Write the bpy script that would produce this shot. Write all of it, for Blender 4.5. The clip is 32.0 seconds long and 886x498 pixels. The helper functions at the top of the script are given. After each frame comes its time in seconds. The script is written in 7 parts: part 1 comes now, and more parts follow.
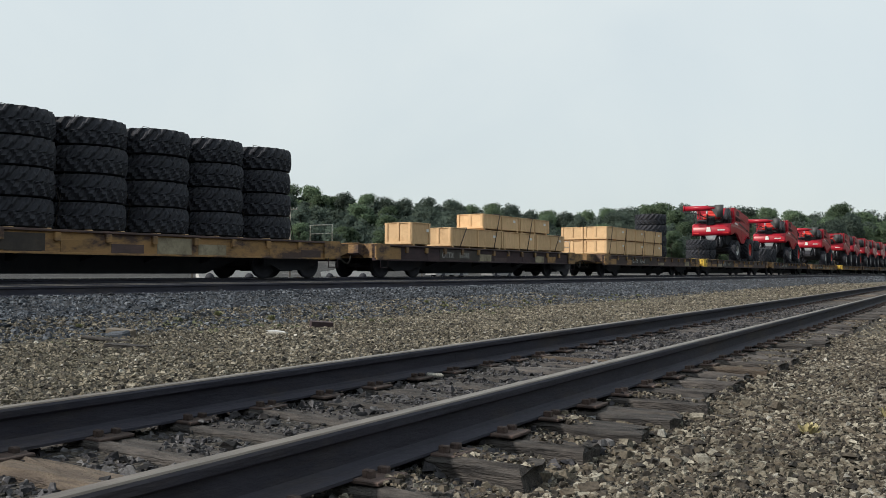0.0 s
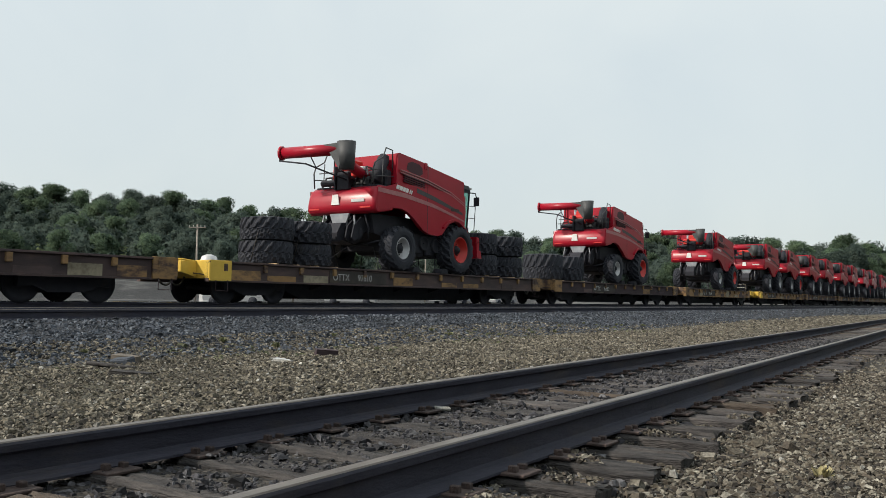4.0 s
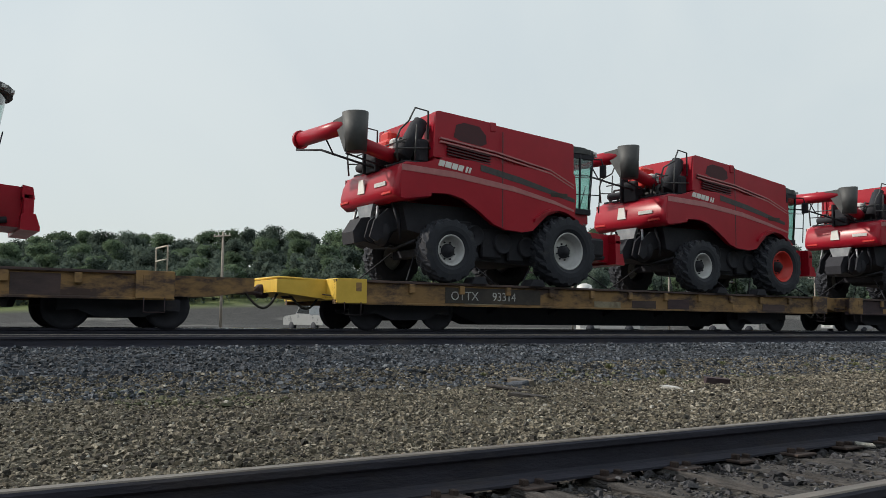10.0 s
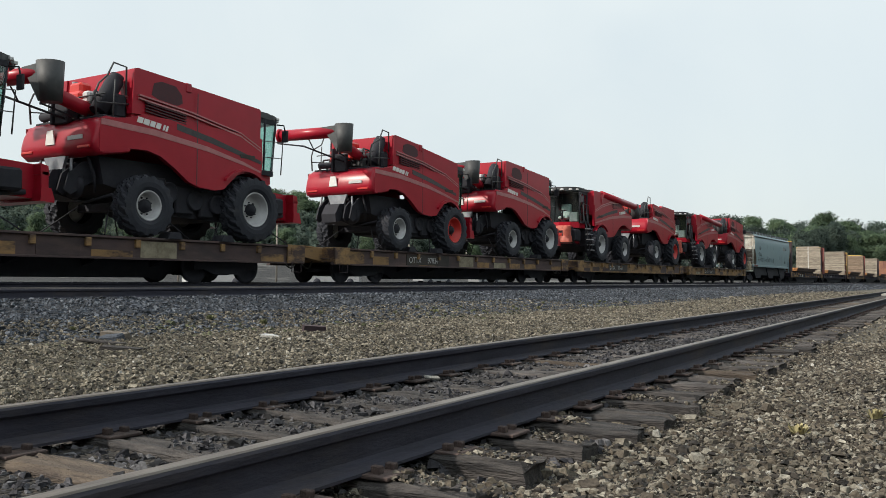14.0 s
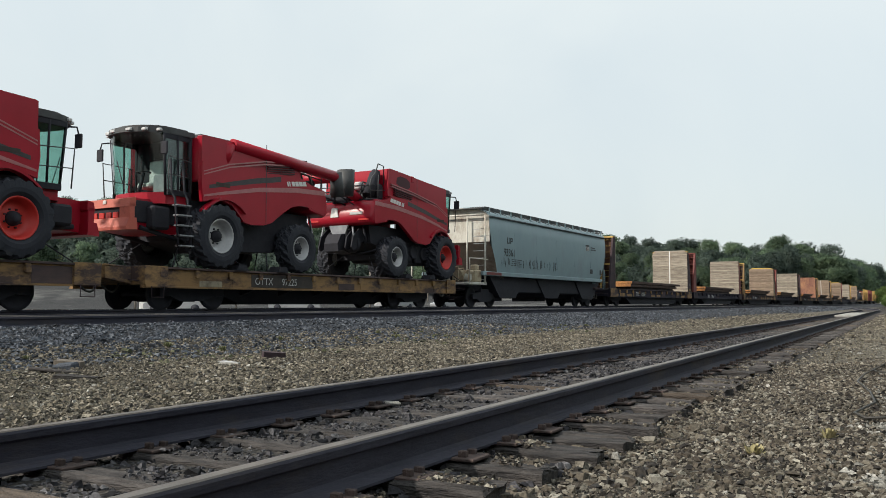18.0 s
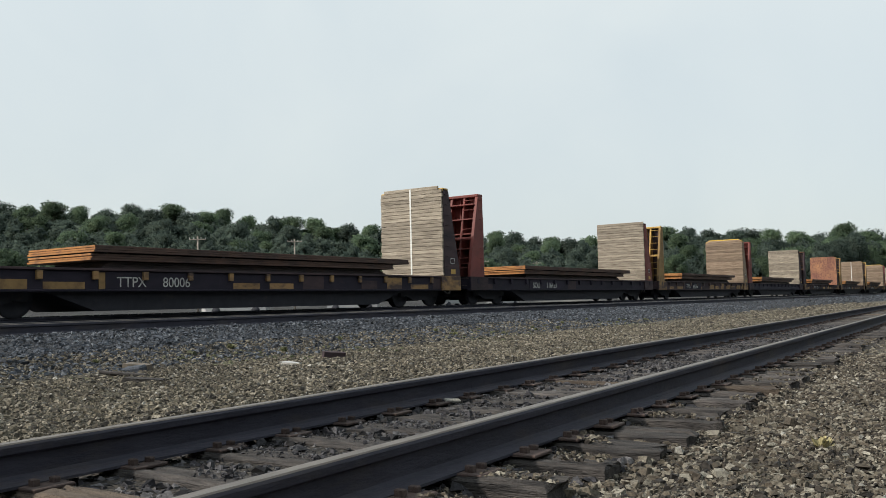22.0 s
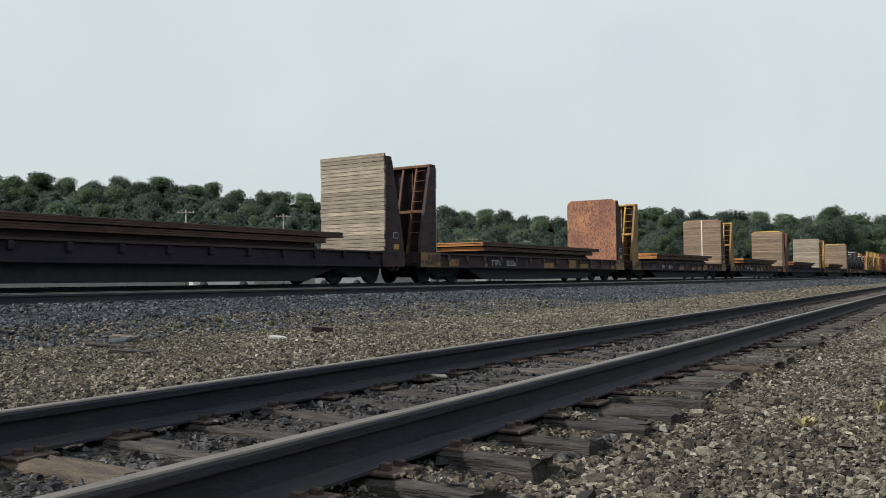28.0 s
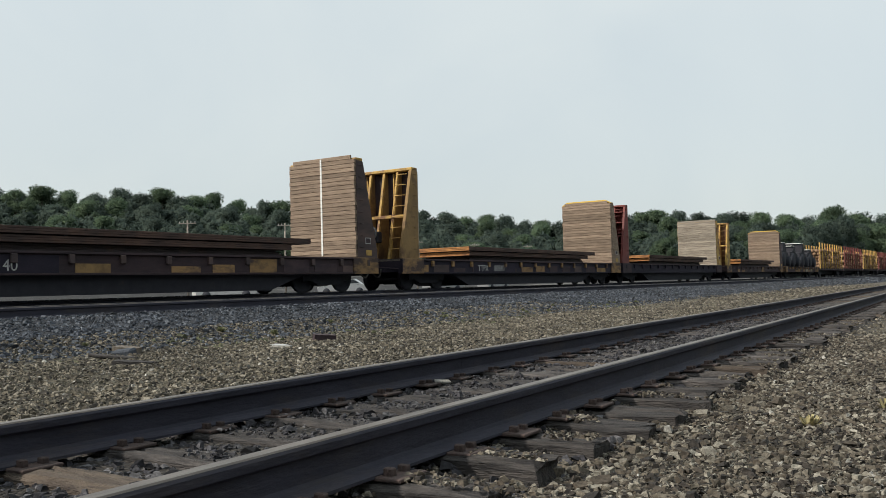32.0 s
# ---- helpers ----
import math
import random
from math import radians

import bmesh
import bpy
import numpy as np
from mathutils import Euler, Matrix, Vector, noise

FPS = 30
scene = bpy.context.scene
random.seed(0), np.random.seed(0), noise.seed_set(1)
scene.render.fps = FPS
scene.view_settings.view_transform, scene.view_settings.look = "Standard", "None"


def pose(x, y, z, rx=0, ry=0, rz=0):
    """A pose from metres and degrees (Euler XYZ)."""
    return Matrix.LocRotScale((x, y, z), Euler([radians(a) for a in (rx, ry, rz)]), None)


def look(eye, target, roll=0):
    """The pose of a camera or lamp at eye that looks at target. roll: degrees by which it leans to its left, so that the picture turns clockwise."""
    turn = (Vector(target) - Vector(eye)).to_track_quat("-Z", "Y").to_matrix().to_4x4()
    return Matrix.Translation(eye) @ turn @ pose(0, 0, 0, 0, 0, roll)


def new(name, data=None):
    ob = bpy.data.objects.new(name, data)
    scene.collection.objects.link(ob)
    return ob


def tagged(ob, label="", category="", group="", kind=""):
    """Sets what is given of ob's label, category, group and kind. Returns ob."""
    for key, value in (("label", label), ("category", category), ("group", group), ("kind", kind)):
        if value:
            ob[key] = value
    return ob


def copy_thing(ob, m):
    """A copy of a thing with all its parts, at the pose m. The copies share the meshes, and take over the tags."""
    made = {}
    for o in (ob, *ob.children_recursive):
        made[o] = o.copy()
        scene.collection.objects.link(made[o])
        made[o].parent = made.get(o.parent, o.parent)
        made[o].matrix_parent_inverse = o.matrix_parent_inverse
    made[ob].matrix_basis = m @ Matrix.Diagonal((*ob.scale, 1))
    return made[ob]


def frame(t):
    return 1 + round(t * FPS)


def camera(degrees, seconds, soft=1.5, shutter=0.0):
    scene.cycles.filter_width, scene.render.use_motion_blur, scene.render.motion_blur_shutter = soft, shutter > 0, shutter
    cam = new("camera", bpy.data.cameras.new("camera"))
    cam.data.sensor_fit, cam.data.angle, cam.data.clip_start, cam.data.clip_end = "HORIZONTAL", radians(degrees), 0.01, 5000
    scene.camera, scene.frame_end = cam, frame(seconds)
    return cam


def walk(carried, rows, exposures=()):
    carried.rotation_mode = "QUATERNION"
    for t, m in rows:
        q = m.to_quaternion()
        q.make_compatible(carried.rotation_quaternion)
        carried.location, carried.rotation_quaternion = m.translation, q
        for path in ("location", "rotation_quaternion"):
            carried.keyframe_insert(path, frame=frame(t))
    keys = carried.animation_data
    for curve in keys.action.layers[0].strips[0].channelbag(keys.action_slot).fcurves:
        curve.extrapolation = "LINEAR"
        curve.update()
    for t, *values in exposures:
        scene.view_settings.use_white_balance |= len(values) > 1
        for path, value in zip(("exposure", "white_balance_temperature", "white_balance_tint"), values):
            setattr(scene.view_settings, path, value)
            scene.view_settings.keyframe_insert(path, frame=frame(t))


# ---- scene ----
cam = camera(54.12, 32.0, 0.75)
# seconds, eye x y z, yaw, pitch, lean: a phone held by hand beside the track, panned once after a machine
PATH = [
    (0.0, 0.030, 0.113, 0.746, 31.43, 1.59, 0.01), (0.5, 0.005, 0.112, 0.771, 31.45, 1.51, 0.12),
    (1.0, 0.006, 0.112, 0.775, 31.06, 1.50, 0.51), (1.5, 0.004, 0.113, 0.782, 30.78, 1.66, 0.63),
    (2.0, 0.015, 0.120, 0.789, 30.44, 2.04, 0.43), (2.5, -0.002, 0.119, 0.790, 30.51, 2.41, 0.36),
    (3.0, -0.004, 0.115, 0.787, 30.61, 2.72, 0.41), (3.5, -0.005, 0.107, 0.796, 30.84, 2.88, 0.59),
    (5.5, -0.032, 0.071, 0.797, 35.46, 5.01, 0.04), (6.0, -0.013, 0.068, 0.804, 35.95, 5.25, -0.89),
    (6.5, 0.012, 0.069, 0.818, 37.93, 5.69, -0.20), (7.0, 0.029, 0.092, 0.830, 41.55, 6.08, -0.01),
    (7.5, -0.024, 0.057, 0.843, 47.15, 6.42, 0.04), (7.9, -0.037, 0.025, 0.831, 52.23, 6.65, 0.12),
    (8.0, -0.046, 0.011, 0.830, 53.51, 6.75, 0.14), (8.3, -0.051, -0.003, 0.848, 57.48, 7.11, 0.17),
    (8.4, -0.049, -0.010, 0.840, 58.81, 7.33, 0.23), (8.5, -0.051, -0.018, 0.838, 60.27, 7.64, 0.30),
    (8.8, -0.076, -0.052, 0.844, 64.72, 7.91, 0.21), (8.9, -0.063, -0.038, 0.839, 66.28, 8.03, 0.17),
    (9.0, -0.055, -0.028, 0.840, 68.18, 8.14, 0.14), (9.2, -0.051, -0.016, 0.836, 71.43, 8.29, 0.14),
    (9.3, -0.053, -0.009, 0.839, 72.51, 8.17, 0.13), (9.5, -0.059, 0.000, 0.828, 73.49, 8.02, 0.28),
    (9.6, -0.069, 0.007, 0.824, 70.68, 7.93, 0.42), (9.7, -0.085, 0.015, 0.804, 66.90, 7.35, 0.89),
    (9.8, -0.096, 0.011, 0.788, 63.75, 6.98, 0.71), (10.0, -0.120, 0.008, 0.769, 55.98, 4.86, 0.52),
    (10.1, -0.104, 0.009, 0.781, 53.05, 3.73, 0.50), (10.3, -0.094, 0.012, 0.798, 47.01, 3.09, 0.47),
    (10.5, -0.083, 0.015, 0.788, 42.13, 3.18, 1.07), (10.6, -0.063, 0.019, 0.781, 40.39, 2.84, 1.06),
    (11.0, -0.035, 0.029, 0.769, 34.59, 2.09, 1.02), (11.1, -0.020, 0.022, 0.761, 33.86, 1.45, 0.98),
    (11.5, 0.004, 0.012, 0.746, 30.24, 0.96, 0.84), (12.0, 0.031, -0.025, 0.737, 25.93, 0.99, 1.06),
    (12.1, 0.016, -0.024, 0.757, 24.34, 1.31, 0.55), (12.3, 0.019, -0.025, 0.741, 25.90, 0.43, 0.42),
    (12.5, 0.023, -0.029, 0.723, 27.06, 0.31, 0.29), (13.0, 0.027, -0.024, 0.730, 28.95, 1.86, -0.55),
    (13.5, 0.011, -0.003, 0.724, 30.17, 1.34, -0.03), (14.0, 0.021, -0.021, 0.732, 30.55, 2.00, 0.35),
    (14.5, 0.022, -0.010, 0.735, 30.53, 2.11, -0.22), (16.5, 0.033, -0.030, 0.734, 30.47, 3.85, -0.60),
    (17.0, 0.034, -0.009, 0.730, 29.99, 3.58, -0.73), (17.5, 0.031, -0.008, 0.728, 28.68, 3.14, -0.46),
    (18.0, 0.036, -0.028, 0.731, 28.00, 3.64, -0.09), (18.5, 0.032, -0.028, 0.729, 27.54, 3.32, -0.09),
    (19.0, 0.035, -0.026, 0.730, 27.90, 3.28, -0.42), (19.5, 0.040, -0.030, 0.730, 28.96, 3.07, -1.10),
    (20.0, 0.044, -0.036, 0.731, 30.08, 3.00, -1.40), (20.5, 0.043, -0.049, 0.731, 30.92, 3.11, -1.64),
    (21.0, 0.046, -0.047, 0.732, 31.60, 3.22, -1.76), (21.5, 0.044, -0.045, 0.731, 31.42, 3.60, -1.49),
    (22.0, 0.044, -0.051, 0.732, 31.67, 3.51, -1.32), (22.5, 0.044, -0.056, 0.735, 31.84, 3.58, -1.23),
    (23.0, 0.041, -0.049, 0.728, 31.75, 3.87, -1.08), (23.5, 0.039, -0.058, 0.731, 31.84, 3.61, -0.93),
    (24.0, 0.042, -0.056, 0.728, 31.60, 3.76, -0.77), (24.5, 0.036, -0.044, 0.725, 30.88, 3.55, -0.59),
    (25.0, 0.036, -0.051, 0.725, 30.31, 3.61, -0.24), (25.5, 0.039, -0.047, 0.723, 29.58, 3.54, -0.23),
    (27.5, 0.036, -0.046, 0.725, 30.78, 2.35, -0.73), (28.0, 0.038, -0.037, 0.723, 30.97, 2.00, -0.49),
    (28.5, 0.044, -0.040, 0.724, 30.98, 2.00, -0.47), (29.0, 0.038, -0.046, 0.723, 31.10, 2.19, -0.47),
    (29.5, 0.040, -0.042, 0.722, 31.26, 2.29, -0.68), (30.0, 0.048, -0.044, 0.728, 31.12, 2.93, -1.18),
    (30.5, 0.042, -0.029, 0.716, 31.04, 2.93, -1.45), (31.0, 0.046, -0.033, 0.718, 31.18, 2.87, -1.47),
    (31.5, 0.047, -0.030, 0.715, 31.25, 2.74, -1.51), (32.0, 0.043, -0.036, 0.714, 31.09, 2.42, -1.47),
]


def eye_pose(x, y, z, yaw, pitch, lean):
    a, b = radians(yaw), radians(pitch)
    way = Vector((-math.sin(a) * math.cos(b), math.cos(a) * math.cos(b), math.sin(b)))
    return look(Vector((x, y, z)), Vector((x, y, z)) + way, lean)


walk(cam, [(t, eye_pose(*r)) for t, *r in PATH],
     [(0.0, 0.0), (5.5, 0.0), (6.5, 0.1), (8.5, 0.05), (9.3, -0.1), (10.3, -0.12), (11.2, 0.1), (12.5, 0.14), (16.5, 0.1), (22.0, 0.0), (24.0, -0.08), (32.0, -0.06)])

# ---- light ----
SUN_EL, SUN_AZ = 37.0, 219.0   # elevation; compass bearing of the sun from +Y, clockwise
sun_from = Vector((math.sin(radians(SUN_AZ)) * math.cos(radians(SUN_EL)), math.cos(radians(SUN_AZ)) * math.cos(radians(SUN_EL)), math.sin(radians(SUN_EL))))
world = bpy.data.worlds.new("hazy_sky")
scene.world = world
world.use_nodes = True
wn = world.node_tree.nodes
sky = wn.new("ShaderNodeTexSky")
sky.sky_type, sky.sun_disc = "NISHITA", False
sky.sun_elevation, sky.sun_rotation = radians(SUN_EL), radians(SUN_AZ)
sky.air_density, sky.dust_density, sky.ozone_density, sky.altitude = 1.0, 2.0, 1.0, 0
haze = wn.new("ShaderNodeMixRGB")      # thin even cloud over the clear sky
haze.inputs[0].default_value = 0.82
cloud, veil = wn.new("ShaderNodeTexNoise"), wn.new("ShaderNodeValToRGB")
cloud.inputs["Scale"].default_value, cloud.inputs["Detail"].default_value, cloud.inputs["Distortion"].default_value = 2.2, 5, 0.6
veil.color_ramp.elements[0].position, veil.color_ramp.elements[1].position = 0.35, 0.68
veil.color_ramp.elements[0].color, veil.color_ramp.elements[1].color = (5.95, 6.6, 6.75, 1), (6.75, 7.25, 7.15, 1)
world.node_tree.links.new(cloud.outputs[0], veil.inputs[0])
lift, rise, up_sky = wn.new("ShaderNodeMixRGB"), wn.new("ShaderNodeMapRange"), wn.new("ShaderNodeSeparateXYZ")
lift.blend_type, lift.inputs[0].default_value = "MULTIPLY", 1.0
rise.inputs[1].default_value, rise.inputs[2].default_value, rise.inputs[3].default_value, rise.inputs[4].default_value = 0.08, 0.36, 0.97, 1.09
world.node_tree.links.new(wn.new("ShaderNodeTexCoord").outputs["Generated"], up_sky.inputs[0])
world.node_tree.links.new(up_sky.outputs[2], rise.inputs[0])
world.node_tree.links.new(veil.outputs[0], lift.inputs[1])
world.node_tree.links.new(rise.outputs[0], lift.inputs[2])
world.node_tree.links.new(lift.outputs[0], haze.inputs[2])
world.node_tree.links.new(sky.outputs[0], haze.inputs[1])
world.node_tree.links.new(haze.outputs[0], wn["Background"].inputs[0])
wn["Background"].inputs[1].default_value = 0.12
sun = new("sun", bpy.data.lights.new("sun", "SUN"))
sun.data.energy, sun.data.angle, sun.data.color = 3.7, radians(2.5), (1.0, 0.93, 0.82)
sun.matrix_world = look(sun_from * 100, (0, 0, 0))
scene.view_settings.exposure = 0.0

# ---- plan ----
DL = math.tan(radians(1.67))    # the train's track leans towards the near one
HEADING = -1.67
V = 10.908                      # metres per second, towards -Y
CX = -18.75                     # middle of the train's track at y = 0
RAIL_Z, DECK_Z = 0.608, 1.70
NEAR_X, FAR_X = -1.955, -3.460  # rails of the track beside the camera


# ---- materials ----
def mat(name, a, b, scale=4.0, rough=0.7, metal=0.0, bump=0.0, bscale=None, dirt=None, dscale=1.2, dlo=0.5, dhi=0.7, stretch=(1, 1, 1), island=0.0, objrand=0.0, coat=0.0, trans=0.0, spec=0.5):
    """Two mixed tones of a surface, blotches of a third, fine relief."""
    m = bpy.data.materials.new(name)
    m.use_nodes = True
    nt = m.node_tree
    n, k = nt.nodes, nt.links
    bs = n["Principled BSDF"]
    tc, mp = n.new("ShaderNodeTexCoord"), n.new("ShaderNodeMapping")
    mp.inputs["Scale"].default_value = stretch
    k.new(tc.outputs["Object"], mp.inputs[0])
    n1 = n.new("ShaderNodeTexNoise")
    n1.inputs["Scale"].default_value, n1.inputs["Detail"].default_value, n1.inputs["Roughness"].default_value = scale, 8, 0.65
    k.new(mp.outputs[0], n1.inputs[0])
    rp = n.new("ShaderNodeValToRGB")
    rp.color_ramp.elements[0].position, rp.color_ramp.elements[1].position = 0.3, 0.7
    rp.color_ramp.elements[0].color, rp.color_ramp.elements[1].color = (*a, 1), (*b, 1)
    k.new(n1.outputs[0], rp.inputs[0])
    col = rp.outputs[0]
    if dirt:
        n2 = n.new("ShaderNodeTexNoise")
        n2.inputs["Scale"].default_value, n2.inputs["Detail"].default_value, n2.inputs["Roughness"].default_value = dscale, 10, 0.7
        k.new(mp.outputs[0], n2.inputs[0])
        r2 = n.new("ShaderNodeValToRGB")
        r2.color_ramp.elements[0].position, r2.color_ramp.elements[1].position = dlo, dhi
        k.new(n2.outputs[0], r2.inputs[0])
        mx = n.new("ShaderNodeMixRGB")
        k.new(r2.outputs[0], mx.inputs[0])
        k.new(col, mx.inputs[1])
        mx.inputs[2].default_value = (*dirt, 1)
        col = mx.outputs[0]
    if island or objrand:
        src = n.new("ShaderNodeNewGeometry").outputs["Random Per Island"] if island else n.new("ShaderNodeObjectInfo").outputs["Random"]
        mr = n.new("ShaderNodeMapRange")
        w = island or objrand
        mr.inputs[3].default_value, mr.inputs[4].default_value = 1 - w, 1 + w
        k.new(src, mr.inputs[0])
        hs = n.new("ShaderNodeHueSaturation")
        k.new(mr.outputs[0], hs.inputs["Value"])
        k.new(col, hs.inputs["Color"])
        col = hs.outputs[0]
    k.new(col, bs.inputs["Base Color"])
    rr = n.new("ShaderNodeMapRange")
    rr.inputs[3].default_value, rr.inputs[4].default_value = max(0.04, rough - 0.12), min(1, rough + 0.12)
    k.new(n1.outputs[0], rr.inputs[0])
    k.new(rr.outputs[0], bs.inputs["Roughness"])
    bs.inputs["Metallic"].default_value = metal
    bs.inputs["Coat Weight"].default_value = coat
    bs.inputs["Specular IOR Level"].default_value = spec
    if trans:
        bs.inputs["Transmission Weight"].default_value = trans
    if bump:
        n3 = n.new("ShaderNodeTexNoise")
        n3.inputs["Scale"].default_value, n3.inputs["Detail"].default_value = bscale or scale * 3, 6
        k.new(mp.outputs[0], n3.inputs[0])
        bp = n.new("ShaderNodeBump")
        bp.inputs["Strength"].default_value, bp.inputs["Distance"].default_value = bump, 0.02
        k.new(n3.outputs[0], bp.inputs["Height"])
        k.new(bp.outputs[0], bs.inputs["Normal"])
    return m


M_RAIL = mat("rusty_rail_web", (0.023, 0.0235, 0.038), (0.049, 0.049, 0.070), 9, 0.8, 0.1, 0.35, 60, (0.080, 0.066, 0.060), 2.5, 0.52, 0.78, (1, 0.25, 1))
M_HEAD = mat("worn_rail_head", (0.115, 0.10, 0.090), (0.26, 0.23, 0.205), 14, 0.5, 0.6, 0.15, 50, (0.11, 0.08, 0.062), 3, 0.5, 0.72, (1, 0.2, 1))
M_POLISH = mat("polished_rail_head", (0.45, 0.45, 0.45), (0.6, 0.6, 0.6), 12, 0.25, 0.95)
M_TIE = mat("weathered_tie_wood", (0.023, 0.021, 0.023), (0.148, 0.132, 0.123), 5, 0.92, 0, 0.9, 22, (0.020, 0.019, 0.021), 2.2, 0.45, 0.66, (1.0, 9, 6), objrand=0.4)
M_TIEEND = mat("orange_split_tie_wood", (0.04, 0.031, 0.027), (0.18, 0.14, 0.105), 6, 0.92, 0, 0.9, 26, (0.035, 0.027, 0.025), 3, 0.48, 0.68, (1, 8, 6), objrand=0.35)
M_PLATE = mat("rusty_tie_plate", (0.040, 0.032, 0.032), (0.115, 0.080, 0.070), 14, 0.85, 0.2, 0.4, 60, objrand=0.35)
M_YELLOW = mat("faded_yellow_car_paint", (0.25, 0.145, 0.062), (0.39, 0.235, 0.09), 1.6, 0.8, 0, 0.15, 30, (0.065, 0.042, 0.038), 1.6, 0.43, 0.58, (1, 0.6, 1.5), objrand=0.12)
M_DUSK = mat("sooty_yellow_brown_steel", (0.054, 0.036, 0.041), (0.118, 0.076, 0.064), 1.8, 0.8, 0, 0.2, 30, (0.045, 0.033, 0.034), 1.3, 0.45, 0.65, (1, 0.5, 1.6), objrand=0.2)
M_BRIGHT = mat("fresh_yellow_paint", (0.62, 0.40, 0.05), (0.75, 0.50, 0.08), 3, 0.55, 0, 0.05, 30, (0.25, 0.14, 0.05), 2.5, 0.66, 0.8)
M_BLACK = mat("sooty_and_shaded_black_steel", (0.0115, 0.0125, 0.020), (0.029, 0.029, 0.038), 4, 0.8, 0.1, 0.2, 40, (0.07, 0.05, 0.04), 1.6, 0.6, 0.85)
M_BROWN = mat("dark_brown_steel", (0.034, 0.025, 0.032), (0.075, 0.049, 0.052), 2.2, 0.8, 0, 0.2, 30, (0.026, 0.022, 0.027), 1.2, 0.5, 0.7, (1, 0.5, 1.5), objrand=0.15, spec=0.3)
M_NAVY = mat("sooty_navy_purple_steel", (0.011, 0.010, 0.020), (0.029, 0.023, 0.038), 2.2, 0.75, 0, 0.2, 30, (0.055, 0.036, 0.042), 1.5, 0.56, 0.78, (1, 0.5, 1.5), objrand=0.15, spec=0.3)
M_STENCIL = mat("white_stencil_paint", (0.42, 0.42, 0.41), (0.62, 0.62, 0.6), 20, 0.7, 0, 0, None, (0.10, 0.095, 0.09), 5, 0.46, 0.66)
M_PALEPATCH = mat("faded_cream_patch_paint", (0.22, 0.19, 0.13), (0.36, 0.32, 0.23), 2.2, 0.8, 0, 0.15, 30, (0.10, 0.075, 0.05), 1.4, 0.45, 0.65)
M_DARKPATCH = mat("dark_stencil_panel", (0.025, 0.022, 0.021), (0.06, 0.05, 0.044), 3, 0.8, 0, 0.1, 30, (0.09, 0.07, 0.05), 1.6, 0.52, 0.72)
M_DECK = mat("grey_deck_planks", (0.09, 0.075, 0.06), (0.2, 0.17, 0.14), 3, 0.9, 0, 0.4, 20, None, stretch=(8, 1, 1))
M_RED = mat("red_machine_paint", (0.32, 0.006, 0.020), (0.39, 0.010, 0.027), 1.2, 0.33, 0, 0.03, 5, (0.25, 0.010, 0.013), 0.9, 0.6, 0.85, spec=0.36)
M_REDRIM = mat("red_wheel_rim_paint", (0.50, 0.025, 0.02), (0.60, 0.04, 0.03), 3, 0.4)
M_RIM = mat("silver_wheel_rim_paint", (0.38, 0.38, 0.39), (0.52, 0.52, 0.53), 4, 0.45, 0.3, 0, None, (0.2, 0.18, 0.16), 5, 0.6, 0.85)
M_TYRE = mat("black_tyre_rubber", (0.011, 0.013, 0.021), (0.024, 0.027, 0.038), 6, 0.8, 0, 0.2, 50, (0.045, 0.042, 0.043), 2.2, 0.55, 0.8)
M_REDDARK = mat("dark_red_mesh_window", (0.035, 0.008, 0.013), (0.07, 0.011, 0.018), 20, 0.6)
# silver with the pinkish gloss of the side painted into it
M_SILVER = mat("silver_stripe_sheen", (0.36, 0.13, 0.14), (0.46, 0.19, 0.19), 5, 0.35, 0.1)
M_CHARCOAL = mat("charcoal_stripe_film", (0.03, 0.028, 0.03), (0.06, 0.055, 0.06), 6, 0.5)
M_PLASTIC = mat("dark_grey_plastic", (0.035, 0.037, 0.04), (0.07, 0.072, 0.075), 5, 0.6, 0, 0.05, 40)
M_CHUTE = mat("galvanised_sheet", (0.19, 0.20, 0.22), (0.34, 0.35, 0.37), 3, 0.45, 0.5)
M_WHITE = mat("white_paint", (0.66, 0.66, 0.64), (0.8, 0.8, 0.78), 2, 0.6, 0, 0, None, (0.45, 0.44, 0.42), 1.2, 0.6, 0.8)
M_CRATE = mat("new_pine_plywood", (0.53, 0.345, 0.185), (0.68, 0.47, 0.27), 2.2, 0.75, 0, 0.15, 30, (0.37, 0.215, 0.10), 2.0, 0.55, 0.8, (1, 3, 1), objrand=0.1)
M_STRAP = mat("black_strap", (0.02, 0.018, 0.016), (0.05, 0.04, 0.035), 10, 0.7)
M_HOPPER = mat("pale_blue_grey_hopper_paint", (0.195, 0.28, 0.31), (0.25, 0.34, 0.37), 0.8, 0.5, 0, 0.06, 6, (0.20, 0.235, 0.26), 0.7, 0.5, 0.8, (1, 1, 0.5))
M_CREAM = mat("faded_pale_grey_end_paint", (0.50, 0.50, 0.45), (0.66, 0.65, 0.59), 1.6, 0.7, 0, 0.15, 30, (0.20, 0.13, 0.08), 1.1, 0.5, 0.7, (1, 1, 0.5))
M_TANPIPE = mat("rust_stained_cream_paint", (0.36, 0.29, 0.19), (0.52, 0.45, 0.33), 5, 0.7, 0, 0.15, 30, (0.20, 0.11, 0.06), 2.5, 0.5, 0.68)
# stained slope sheet, its downward-facing shade included in the brown
M_SLOPE = mat("shaded_brown_slope_sheet", (0.20, 0.165, 0.13), (0.30, 0.25, 0.20), 2, 0.8, 0, 0.2, 30, (0.12, 0.09, 0.07), 1.3, 0.5, 0.7)
M_MARK = mat("black_mark_paint", (0.02, 0.025, 0.03), (0.04, 0.045, 0.05), 10, 0.6)
